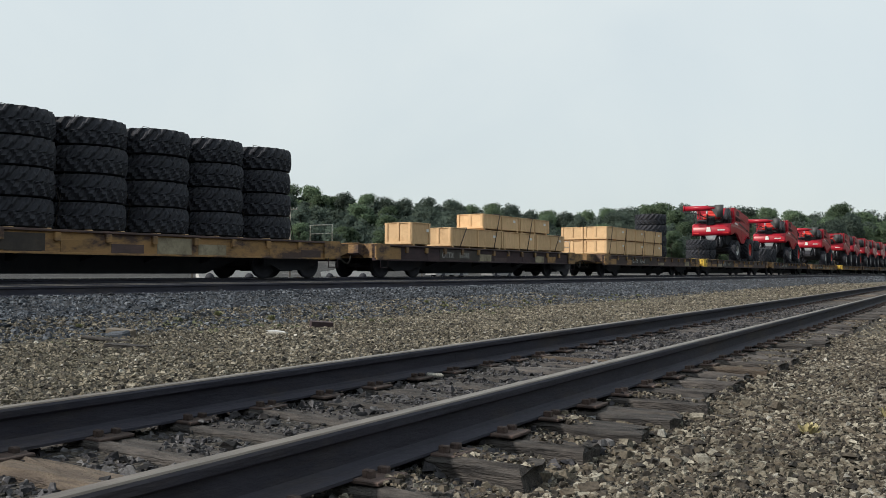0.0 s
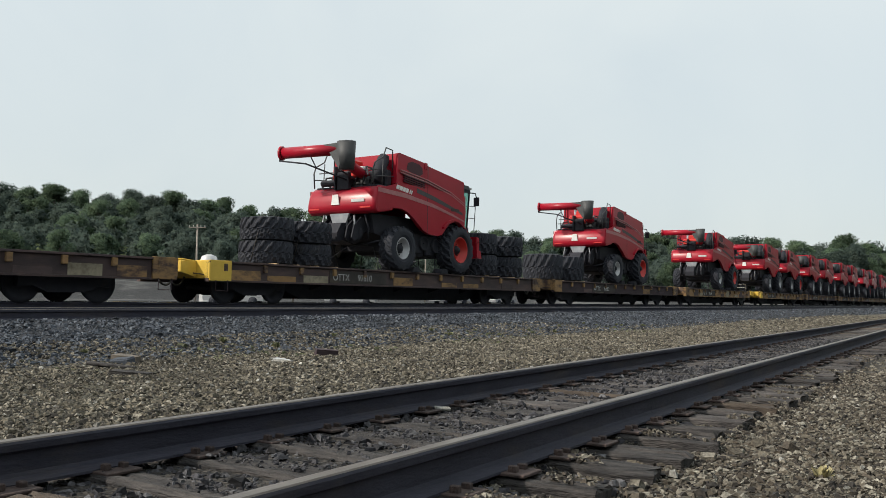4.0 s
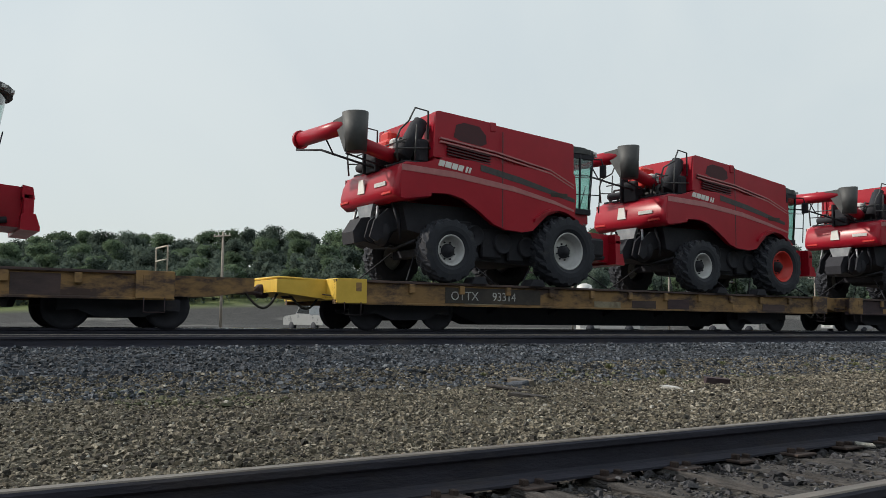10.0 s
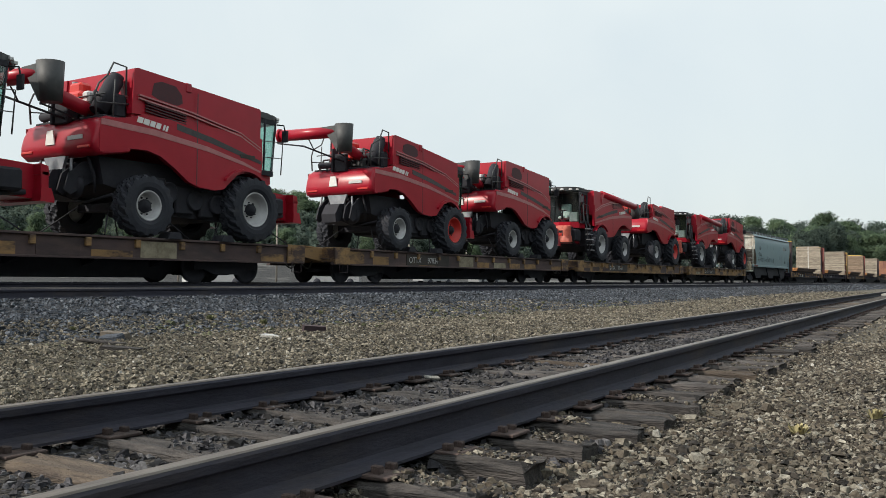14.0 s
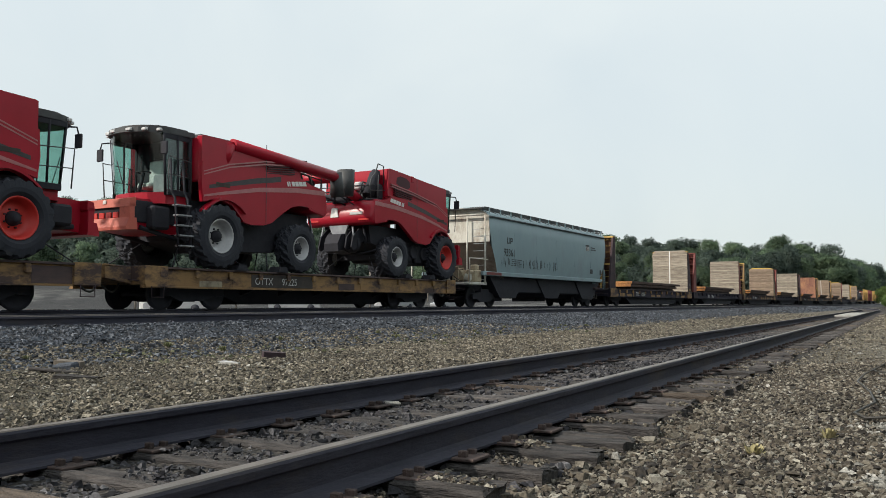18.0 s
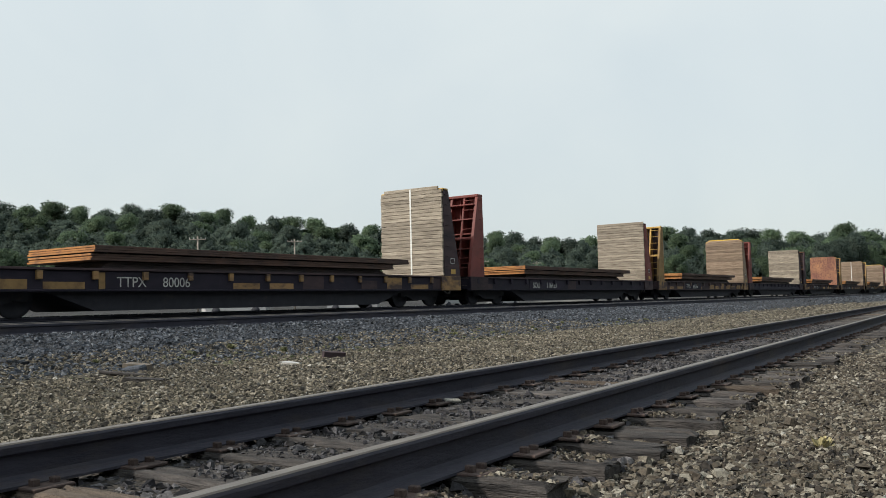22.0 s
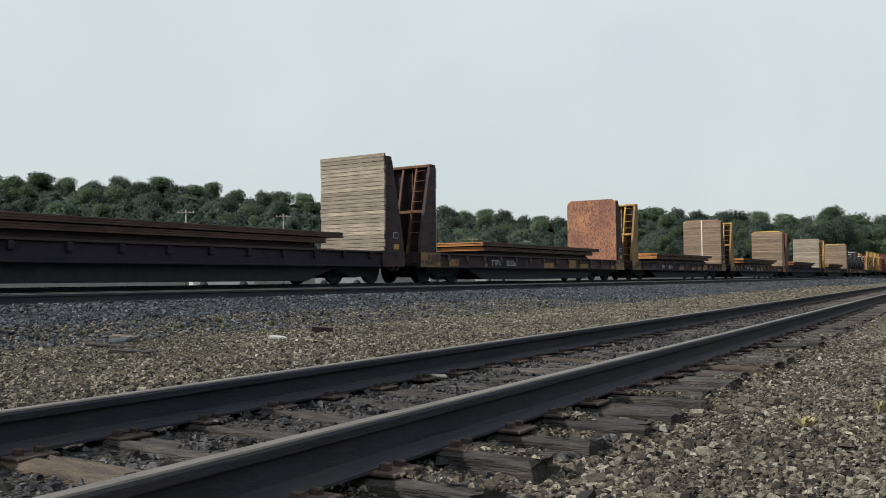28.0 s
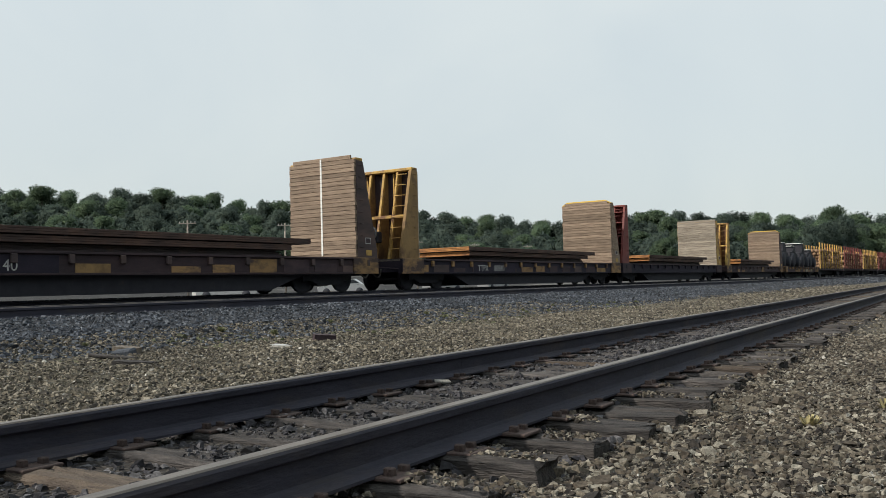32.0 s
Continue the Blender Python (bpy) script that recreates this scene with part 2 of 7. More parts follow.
M_PLANK = mat("grey_weathered_boards", (0.185, 0.157, 0.125), (0.45, 0.39, 0.315), 3.0, 0.88, 0, 0.6, 20, (0.12, 0.095, 0.075), 2.2, 0.52, 0.75, (0.6, 1, 7), objrand=0.22)
M_PLANKDARK = mat("brown_weathered_boards", (0.17, 0.12, 0.085), (0.33, 0.25, 0.185), 3.0, 0.88, 0, 0.5, 20, (0.09, 0.06, 0.045), 2.2, 0.52, 0.75, (0.6, 1, 7), objrand=0.25)
M_MAROON = mat("maroon_bulkhead_steel", (0.125, 0.030, 0.028), (0.215, 0.052, 0.043), 2, 0.65, 0, 0.15, 30, (0.07, 0.03, 0.03), 1.4, 0.52, 0.72)
M_OCHRE = mat("ochre_yellow_bulkhead_steel", (0.40, 0.24, 0.055), (0.58, 0.38, 0.11), 2, 0.7, 0, 0.15, 30, (0.17, 0.08, 0.05), 2.4, 0.47, 0.62)
M_OCHREDULL = mat("dull_ochre_steel_web", (0.20, 0.12, 0.045), (0.32, 0.20, 0.08), 2, 0.75, 0, 0.15, 30, (0.09, 0.05, 0.03), 1.4, 0.48, 0.68)
M_RUSTBROWN = mat("rust_brown_sheet", (0.085, 0.04, 0.025), (0.17, 0.082, 0.045), 2, 0.8, 0, 0.2, 30, (0.045, 0.025, 0.02), 1.3, 0.48, 0.68)
M_ORANGERUST = mat("orange_and_rust_flaked_sheet", (0.20, 0.080, 0.062), (0.45, 0.225, 0.115), 0.8, 0.8, 0, 0.4, 26, (0.11, 0.048, 0.044), 12, 0.46, 0.62, (1, 1, 0.7))
M_SLAB = mat("rusty_steel_plate", (0.055, 0.034, 0.030), (0.12, 0.066, 0.048), 1.3, 0.8, 0.1, 0.2, 30, (0.035, 0.024, 0.023), 0.9, 0.48, 0.72)
# darker copy of the plate steel, with the shade under the upper lifts in it
M_SLABLOW = mat("shade_dark_steel_plate", (0.022, 0.018, 0.022), (0.05, 0.036, 0.036), 2, 0.85, 0.1, 0.2, 30, (0.07, 0.04, 0.03), 1.5, 0.55, 0.75)
# machine red made paler and more orange, for sun on the mouth plate
M_REDFACE = mat("dusty_sunlit_red_paint", (0.48, 0.095, 0.065), (0.58, 0.15, 0.10), 3, 0.6, 0, 0.08, 20, (0.30, 0.05, 0.035), 3, 0.55, 0.75)
# rust of the cut plate ends, with sunlight put into the orange
M_SLABEND = mat("sunlit_orange_rust", (0.36, 0.15, 0.05), (0.50, 0.24, 0.08), 4, 0.8, 0, 0.2, 30, (0.12, 0.06, 0.04), 1.5, 0.5, 0.7)
M_LOG = mat("debarked_log", (0.20, 0.12, 0.07), (0.36, 0.23, 0.14), 5, 0.9, 0, 0.5, 20, (0.10, 0.06, 0.04), 1.5, 0.5, 0.75, (4, 0.6, 4), objrand=0.25)
M_BARK = mat("grey_brown_bark", (0.06, 0.05, 0.04), (0.14, 0.12, 0.10), 6, 0.95, 0, 0.8, 20, None, stretch=(1, 1, 0.3))
def leaf_material(name, a, b):
    """Leaves: two greens in large patches, each tree a little different, and some light through the blade."""
    m = bpy.data.materials.new(name)
    m.use_nodes = True
    n, k = m.node_tree.nodes, m.node_tree.links
    n.remove(n["Principled BSDF"])
    tc, no, rp = n.new("ShaderNodeTexCoord"), n.new("ShaderNodeTexNoise"), n.new("ShaderNodeValToRGB")
    no.inputs["Scale"].default_value, no.inputs["Detail"].default_value = 0.5, 6
    rp.color_ramp.elements[0].position, rp.color_ramp.elements[1].position = 0.35, 0.65
    rp.color_ramp.elements[0].color, rp.color_ramp.elements[1].color = (*a, 1), (*b, 1)
    k.new(tc.outputs["Object"], no.inputs[0])
    k.new(no.outputs[0], rp.inputs[0])
    hs, mr, inf = n.new("ShaderNodeHueSaturation"), n.new("ShaderNodeMapRange"), n.new("ShaderNodeObjectInfo")
    mr.inputs[3].default_value, mr.inputs[4].default_value = 0.72, 1.25
    k.new(inf.outputs["Random"], mr.inputs[0])
    k.new(mr.outputs[0], hs.inputs["Value"])
    k.new(rp.outputs[0], hs.inputs["Color"])
    df, tr, mx = n.new("ShaderNodeBsdfDiffuse"), n.new("ShaderNodeBsdfTranslucent"), n.new("ShaderNodeMixShader")
    mx.inputs[0].default_value = 0.46
    k.new(hs.outputs[0], df.inputs[0])
    k.new(hs.outputs[0], tr.inputs[0])
    k.new(df.outputs[0], mx.inputs[1])
    k.new(tr.outputs[0], mx.inputs[2])
    k.new(mx.outputs[0], n["Material Output"].inputs[0])
    return m


M_LEAF = leaf_material("summer_leaves", (0.098, 0.143, 0.101), (0.148, 0.203, 0.123))
# dark green paled and turned bluish, with distance haze in the colour
M_LEAFD = leaf_material("hazy_oak_leaves", (0.079, 0.106, 0.095), (0.110, 0.143, 0.115))
M_LEAFL = leaf_material("light_willow_leaves", (0.10, 0.16, 0.055), (0.16, 0.225, 0.08))
M_POLE = mat("grey_pole_wood", (0.22, 0.19, 0.16), (0.36, 0.32, 0.28), 5, 0.9, 0, 0.2, 20)
M_PALE = mat("pale_grey_metal", (0.5, 0.5, 0.5), (0.62, 0.62, 0.62), 4, 0.5, 0.2)
M_SLABPALE = mat("pale_worn_concrete", (0.24, 0.235, 0.22), (0.40, 0.39, 0.36), 2.5, 0.85, 0, 0.3, 24, (0.22, 0.2, 0.17), 1.2, 0.5, 0.7)
M_POST = mat("yellow_marker_plastic", (0.75, 0.42, 0.01), (0.82, 0.50, 0.02), 6, 0.45, 0, 0, None, (0.5, 0.3, 0.05), 4, 0.65, 0.8)


def stone_material(name, tones):
    """Crushed stone: every block has one of several tones, with grain and dust."""
    m = bpy.data.materials.new(name)
    m.use_nodes = True
    n, k = m.node_tree.nodes, m.node_tree.links
    bs = n["Principled BSDF"]
    rp = n.new("ShaderNodeValToRGB")
    el = rp.color_ramp.elements
    el[0].position, el[0].color = 0.0, (*tones[0], 1)
    el[1].position, el[1].color = 1.0, (*tones[-1], 1)
    for i, c in enumerate(tones[1:-1]):
        e = el.new((i + 1) / (len(tones) - 1))
        e.color = (*c, 1)
    k.new(n.new("ShaderNodeNewGeometry").outputs["Random Per Island"], rp.inputs[0])
    tc = n.new("ShaderNodeTexCoord").outputs["Object"]
    g1, g2 = n.new("ShaderNodeTexNoise"), n.new("ShaderNodeTexNoise")
    for g, sc in ((g1, 70), (g2, 0.8)):
        g.inputs["Scale"].default_value, g.inputs["Detail"].default_value = sc, 5
        k.new(tc, g.inputs[0])
    mul = n.new("ShaderNodeMath")
    mul.operation = "MULTIPLY"
    for g, i, lo, hi in ((g1, 0, 0.45, 1.55), (g2, 1, 0.72, 1.28)):
        mr = n.new("ShaderNodeMapRange")
        mr.inputs[1].default_value, mr.inputs[2].default_value, mr.inputs[3].default_value, mr.inputs[4].default_value = 0.3, 0.7, lo, hi
        k.new(g.outputs[0], mr.inputs[0])
        k.new(mr.outputs[0], mul.inputs[i])
    hs = n.new("ShaderNodeHueSaturation")
    k.new(mul.outputs[0], hs.inputs["Value"])
    k.new(rp.outputs[0], hs.inputs["Color"])
    k.new(hs.outputs[0], bs.inputs["Base Color"])
    bs.inputs["Roughness"].default_value = 0.9
    bp = n.new("ShaderNodeBump")
    bp.inputs["Strength"].default_value, bp.inputs["Distance"].default_value = 0.5, 0.006
    k.new(g1.outputs[0], bp.inputs["Height"])
    k.new(bp.outputs[0], bs.inputs["Normal"])
    return m


M_STONE = stone_material("mixed_tan_stone", [(0.022, 0.020, 0.018), (0.056, 0.049, 0.040), (0.094, 0.081, 0.060), (0.130, 0.113, 0.084), (0.180, 0.159, 0.122), (0.28, 0.255, 0.21)])
M_STONEB = stone_material("brown_and_grey_shoulder_stone", [(0.014, 0.012, 0.011), (0.038, 0.032, 0.027), (0.072, 0.058, 0.043), (0.104, 0.089, 0.068), (0.147, 0.130, 0.103), (0.275, 0.256, 0.213)])
M_STONEG = stone_material("blue_grey_ballast_stone", [(0.01032, 0.0129, 0.0172), (0.0258, 0.03096, 0.04042), (0.0473, 0.05504, 0.07052), (0.0731, 0.08428, 0.1049), (0.1376, 0.1505, 0.172)])
M_STONED = stone_material("sooty_crib_stone", [(0.0095, 0.0095, 0.0115), (0.022, 0.0215, 0.026), (0.040, 0.039, 0.046), (0.063, 0.062, 0.069), (0.120, 0.118, 0.124)])
M_MOSS = stone_material("mossy_green_stone", [(0.020, 0.022, 0.014), (0.045, 0.050, 0.028), (0.080, 0.088, 0.046), (0.12, 0.125, 0.07), (0.17, 0.165, 0.11)])
M_STONEP = stone_material("pale_crushed_stone", [(0.10, 0.095, 0.085), (0.2, 0.195, 0.175), (0.3, 0.29, 0.265), (0.42, 0.41, 0.38)])
M_WEED = mat("pale_yellow_weed", (0.30, 0.26, 0.13), (0.42, 0.37, 0.21), 8, 0.85, island=0.3)
M_GRASS = mat("green_ground_weed", (0.12, 0.13, 0.06), (0.19, 0.19, 0.10), 3, 0.85, island=0.4)
M_VERGE = mat("green_verge_grass", (0.10, 0.13, 0.045), (0.22, 0.25, 0.10), 1.5, 0.85, island=0.35)
M_CAR1 = mat("silver_white_car_paint", (0.3, 0.31, 0.32), (0.38, 0.39, 0.4), 2, 0.3, 0.2, coat=0.4)
M_TINT = mat("tinted_car_glass", (0.02, 0.025, 0.03), (0.03, 0.035, 0.04), 2, 0.12)
M_CABLE = mat("black_cable", (0.02, 0.019, 0.017), (0.05, 0.046, 0.04), 10, 0.6)


def glass_material():
    m = bpy.data.materials.new("green_tinted_cab_glass")
    m.use_nodes = True
    n, k = m.node_tree.nodes, m.node_tree.links
    n.remove(n["Principled BSDF"])
    tr, gl, mx, fr = n.new("ShaderNodeBsdfTransparent"), n.new("ShaderNodeBsdfGlossy"), n.new("ShaderNodeMixShader"), n.new("ShaderNodeLayerWeight")
    tr.inputs[0].default_value = (0.62, 0.78, 0.74, 1)
    gl.inputs["Roughness"].default_value = 0.03
    fr.inputs[0].default_value = 0.5
    pw, mn = n.new("ShaderNodeMath"), n.new("ShaderNodeMath")
    pw.operation, mn.operation = "POWER", "MULTIPLY_ADD"
    pw.inputs[1].default_value = 4.0
    mn.inputs[1].default_value, mn.inputs[2].default_value = 0.9, 0.07
    k.new(fr.outputs["Facing"], pw.inputs[0])
    k.new(pw.outputs[0], mn.inputs[0])
    k.new(mn.outputs[0], mx.inputs[0])
    k.new(tr.outputs[0], mx.inputs[1])
    k.new(gl.outputs[0], mx.inputs[2])
    k.new(mx.outputs[0], n["Material Output"].inputs[0])
    return m


M_GLASS = glass_material()


def ground_material():
    """Tan gravel by the camera, blue-grey ballast under the far tracks, pale lot beyond, grass on the verge."""
    m = bpy.data.materials.new("yard_ground")
    m.use_nodes = True
    n, k = m.node_tree.nodes, m.node_tree.links
    bs = n["Principled BSDF"]
    tc = n.new("ShaderNodeTexCoord").outputs["Object"]
    sp = n.new("ShaderNodeSeparateXYZ")
    k.new(tc, sp.inputs[0])

    def noise(scale, detail=6, rough=0.6):
        t = n.new("ShaderNodeTexNoise")
        t.inputs["Scale"].default_value, t.inputs["Detail"].default_value, t.inputs["Roughness"].default_value = scale, detail, rough
        k.new(tc, t.inputs[0])
        return t.outputs[0]

    def calc(op, a, b):
        t = n.new("ShaderNodeMath")
        t.operation = op
        for i, v in enumerate((a, b)):
            if isinstance(v, (int, float)):
                t.inputs[i].default_value = v
            else:
                k.new(v, t.inputs[i])
        return t.outputs[0]

    def ramp(v, lo, hi, c0=(0, 0, 0), c1=(1, 1, 1)):
        t = n.new("ShaderNodeValToRGB")
        t.color_ramp.elements[0].position, t.color_ramp.elements[1].position = lo, hi
        t.color_ramp.elements[0].color, t.color_ramp.elements[1].color = (*c0, 1), (*c1, 1)
        k.new(v, t.inputs[0])
        return t.outputs[0]

    def mix(f, a, b):
        t = n.new("ShaderNodeMixRGB")
        k.new(f, t.inputs[0])
        for i, v in ((1, a), (2, b)):
            if isinstance(v, tuple):
                t.inputs[i].default_value = (*v, 1)
            else:
                k.new(v, t.inputs[i])
        return t.outputs[0]

    def step(v, lo, hi):
        t = n.new("ShaderNodeMapRange")
        t.inputs[1].default_value, t.inputs[2].default_value = lo, hi
        k.new(v, t.inputs[0])
        return t.outputs[0]

    vo = n.new("ShaderNodeTexVoronoi")
    vo.inputs["Scale"].default_value = 32
    k.new(tc, vo.inputs["Vector"])
    cell = n.new("ShaderNodeSeparateColor")
    k.new(vo.outputs["Color"], cell.inputs[0])
    # cell rims darkened in the colour, as shade in the gaps between stones
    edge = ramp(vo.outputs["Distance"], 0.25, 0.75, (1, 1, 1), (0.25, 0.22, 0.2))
    p = calc("ADD", calc("SUBTRACT", sp.outputs[0], calc("MULTIPLY", sp.outputs[1], DL)), calc("MULTIPLY", calc("SUBTRACT", noise(0.6, 4), 0.5), 2.4))
    tan = ramp(cell.outputs[0], 0.1, 0.9, (0.03, 0.026, 0.019), (0.10, 0.086, 0.062))
    tan = mix(ramp(noise(0.35, 5), 0.45, 0.7), tan, (0.11, 0.10, 0.065))
    grey = ramp(cell.outputs[1], 0.1, 0.9, (0.014, 0.017, 0.023), (0.055, 0.063, 0.08))
    # ground lightened with distance, to the tone of sunlit stone tops
    worn = ramp(cell.outputs[0], 0.05, 0.95, (0.065, 0.059, 0.047), (0.27, 0.245, 0.19))
    tan = mix(step(sp.outputs[1], 9.0, 14.0), tan, worn)
    stone = mix(step(p, -9.6, -8.6), grey, tan)
    lot = mix(ramp(noise(0.045, 4), 0.54, 0.64), ramp(noise(0.5, 5), 0.3, 0.7, (0.032, 0.033, 0.036), (0.062, 0.063, 0.066)), ramp(noise(0.5, 5), 0.3, 0.7, (0.15, 0.15, 0.148), (0.26, 0.26, 0.25)))
    grass = ramp(noise(3, 8), 0.3, 0.7, (0.10, 0.14, 0.045), (0.20, 0.25, 0.085))
    far = mix(step(p, -178, -168), grass, lot)
    col = mix(step(p, -26.6, -25.8), far, stone)
    verge = calc("MULTIPLY", step(calc("ADD", calc("ADD", sp.outputs[0], calc("MULTIPLY", noise(0.4), 1.5)), calc("MINIMUM", calc("MULTIPLY", sp.outputs[1], 0.085), 3.0)), 3.0, 3.6), step(sp.outputs[1], 10.5, 12.5))
    col = mix(verge, col, grass)
    pale = calc("MULTIPLY", step(calc("ADD", sp.outputs[0], calc("MULTIPLY", calc("SUBTRACT", noise(0.9), 0.5), 0.7)), -0.3, 0.05), step(sp.outputs[1], 15.0, 11.0))
    col = mix(pale, col, ramp(cell.outputs[2], 0.1, 0.9, (0.2, 0.195, 0.175), (0.46, 0.45, 0.41)))
    crib = calc("MULTIPLY", step(calc("ADD", sp.outputs[0], calc("MULTIPLY", calc("SUBTRACT", noise(1.3), 0.5), 0.5)), -0.95, -1.3), step(sp.outputs[0], -4.25, -3.95))
    col = mix(crib, col, ramp(cell.outputs[2], 0.1, 0.9, (0.025, 0.022, 0.02), (0.075, 0.066, 0.057)))
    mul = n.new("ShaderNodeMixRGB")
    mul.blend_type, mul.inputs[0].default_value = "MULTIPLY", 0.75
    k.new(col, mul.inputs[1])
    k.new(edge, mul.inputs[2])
    k.new(mul.outputs[0], bs.inputs["Base Color"])
    bs.inputs["Roughness"].default_value = 0.95
    bp = n.new("ShaderNodeBump")
    bp.inputs["Strength"].default_value, bp.inputs["Distance"].default_value = 0.9, 0.03
    k.new(edge, bp.inputs["Height"])
    k.new(bp.outputs[0], bs.inputs["Normal"])
    return m


M_GROUND = ground_material()


# ---- mesh kit ----
class Shape:
    """Collects solids; part() turns them into one mesh."""

    def __init__(self):
        self.v, self.f, self.s = [], [], []

    def add(self, verts, faces, smooth=False, m=None):
        o = len(self.v)
        self.v += [tuple(m @ Vector(p)) if m is not None else tuple(p) for p in verts]
        self.f += [tuple(i + o for i in q) for q in faces]
        self.s += [smooth] * len(faces)
        return self

    def box(self, x, y, z, c=0.008, m=None):
        """A solid from (x0, x1), (y0, y1), (z0, z1) with chamfered edges."""
        lo, hi = (x[0], y[0], z[0]), (x[1], y[1], z[1])
        c = min(c, *((hi[i] - lo[i]) * 0.3 for i in range(3)))
        mid = [(lo[i] + hi[i]) / 2 for i in range(3)]
        key, verts = {}, []
        for sx in (0, 1):
            for sy in (0, 1):
                for sz in (0, 1):
                    s = (sx, sy, sz)
                    for a in range(3):
                        key[s + (a,)] = len(verts)
                        verts.append(tuple((hi[i] if s[i] else lo[i]) + (0 if i == a else (-c if s[i] else c)) for i in range(3)))
        faces = []
        for a in range(3):
            b, d = (a + 1) % 3, (a + 2) % 3
            for s in (0, 1):
                q = []
                for sb, sd in ((0, 0), (1, 0), (1, 1), (0, 1)):
                    t = [0, 0, 0]
                    t[a], t[b], t[d] = s, sb, sd
                    q.append(key[tuple(t) + (a,)])
                faces.append(q)
            for sa in (0, 1):
                for sb in (0, 1):
                    t0, t1 = [0, 0, 0], [0, 0, 0]
                    t0[a], t0[b], t0[d] = sa, sb, 0
                    t1[a], t1[b], t1[d] = sa, sb, 1
                    faces.append([key[tuple(t0) + (a,)], key[tuple(t0) + (b,)], key[tuple(t1) + (b,)], key[tuple(t1) + (a,)]])
        for sx in (0, 1):
            for sy in (0, 1):
                for sz in (0, 1):
                    faces.append([key[(sx, sy, sz, a)] for a in range(3)])
        out = []
        for q in faces:
            p = [Vector(verts[i]) for i in q]
            nn = (p[1] - p[0]).cross(p[2] - p[0])
            ctr = sum(p, Vector()) / len(p) - Vector(mid)
            out.append(tuple(q) if nn.dot(ctr) > 0 else tuple(reversed(q)))
        return self.add(verts, out, False, m)

    def tube(self, a, b, r, n=12, r2=None, caps=True, smooth=True):
        a, b = Vector(a), Vector(b)
        d = (b - a).normalized()
        u = d.orthogonal().normalized()
        w = d.cross(u)
        r2 = r if r2 is None else r2
        vs = []
        for p, q in ((a, r), (b, r2)):
            vs += [p + (u * math.cos(2 * math.pi * i / n) + w * math.sin(2 * math.pi * i / n)) * q for i in range(n)]
        self.add(vs, [(i, (i + 1) % n, n + (i + 1) % n, n + i) for i in range(n)], smooth)
        if caps:
            o = len(self.v) - 2 * n
            self.f += [tuple(o + i for i in reversed(range(n))), tuple(o + n + i for i in range(n))]
            self.s += [False, False]
        return self

    def pipe(self, pts, r, n=8):
        """A round bar bent through the points, in one skin."""
        pts = [Vector(p) for p in pts]
        vs, fs, u = [], [], None
        for j, p in enumerate(pts):
            d = (pts[min(j + 1, len(pts) - 1)] - pts[max(j - 1, 0)]).normalized()
            u = d.orthogonal().normalized() if u is None else (u - d * u.dot(d)).normalized()
            w = d.cross(u)
            vs += [p + (u * math.cos(2 * math.pi * i / n) + w * math.sin(2 * math.pi * i / n)) * r for i in range(n)]
        for j in range(len(pts) - 1):
            fs += [(j * n + i, j * n + (i + 1) % n, (j + 1) * n + (i + 1) % n, (j + 1) * n + i) for i in range(n)]
        k = (len(pts) - 1) * n
        self.add(vs, fs + [tuple(reversed(range(n))), tuple(k + i for i in range(n))], True)
        return self

    def lathe(self, prof, origin, axis="x", n=28, smooth=True):
        """prof: (along the axis, radius) pairs, closed round."""
        vs, fs = [], []
        for al, r in prof:
            for i in range(n):
                c, s = math.cos(2 * math.pi * i / n) * r, math.sin(2 * math.pi * i / n) * r
                vs.append({"x": (al, c, s), "y": (s, al, c), "z": (c, s, al)}[axis])
        for j in range(len(prof) - 1):
            for i in range(n):
                fs.append((j * n + i, j * n + (i + 1) % n, (j + 1) * n + (i + 1) % n, (j + 1) * n + i))
        return self.add([Vector(v) + Vector(origin) for v in vs], fs, smooth)

    def prism(self, poly, x0, x1, axis="x", smooth=False):
        """A flat outline, (y, z) pairs for axis x, (x, z) for y, (x, y) for z, pulled from x0 to x1."""
        n = len(poly)
        put = {"x": lambda a, p: (a, p[0], p[1]), "y": lambda a, p: (p[0], a, p[1]), "z": lambda a, p: (p[0], p[1], a)}[axis]
        vs = [put(x0, p) for p in poly] + [put(x1, p) for p in poly]
        area = sum(poly[i][0] * poly[(i + 1) % n][1] - poly[(i + 1) % n][0] * poly[i][1] for i in range(n))
        flip = (area > 0) == (axis != "y")
        if x1 < x0:
            flip = not flip
        fs = [tuple(range(n)), tuple(reversed(range(n, 2 * n)))] + [(i, n + i, n + (i + 1) % n, (i + 1) % n) for i in range(n)]
        if flip:
            fs = [tuple(reversed(q)) for q in fs]
        return self.add(vs, fs, smooth)

    def mesh(self, name, material):
        me = bpy.data.meshes.new(name)
        me.from_pydata(self.v, [], self.f)
        me.polygons.foreach_set("use_smooth", self.s)
        me.materials.append(material)
        me.update()
        return me


def part(name, shape, material, parent=None, label="", at=None):
    me = shape if isinstance(shape, bpy.types.Mesh) else shape.mesh(name, material)
    ob = new(name, me)
    if parent is not None:
        ob.parent = parent
    if at is not None:
        ob.location = at
    if label:
        ob["label"] = label
    return ob


def thing(name, label, category, group="", kind=""):
    return tagged(new(name), label, category, group, kind)


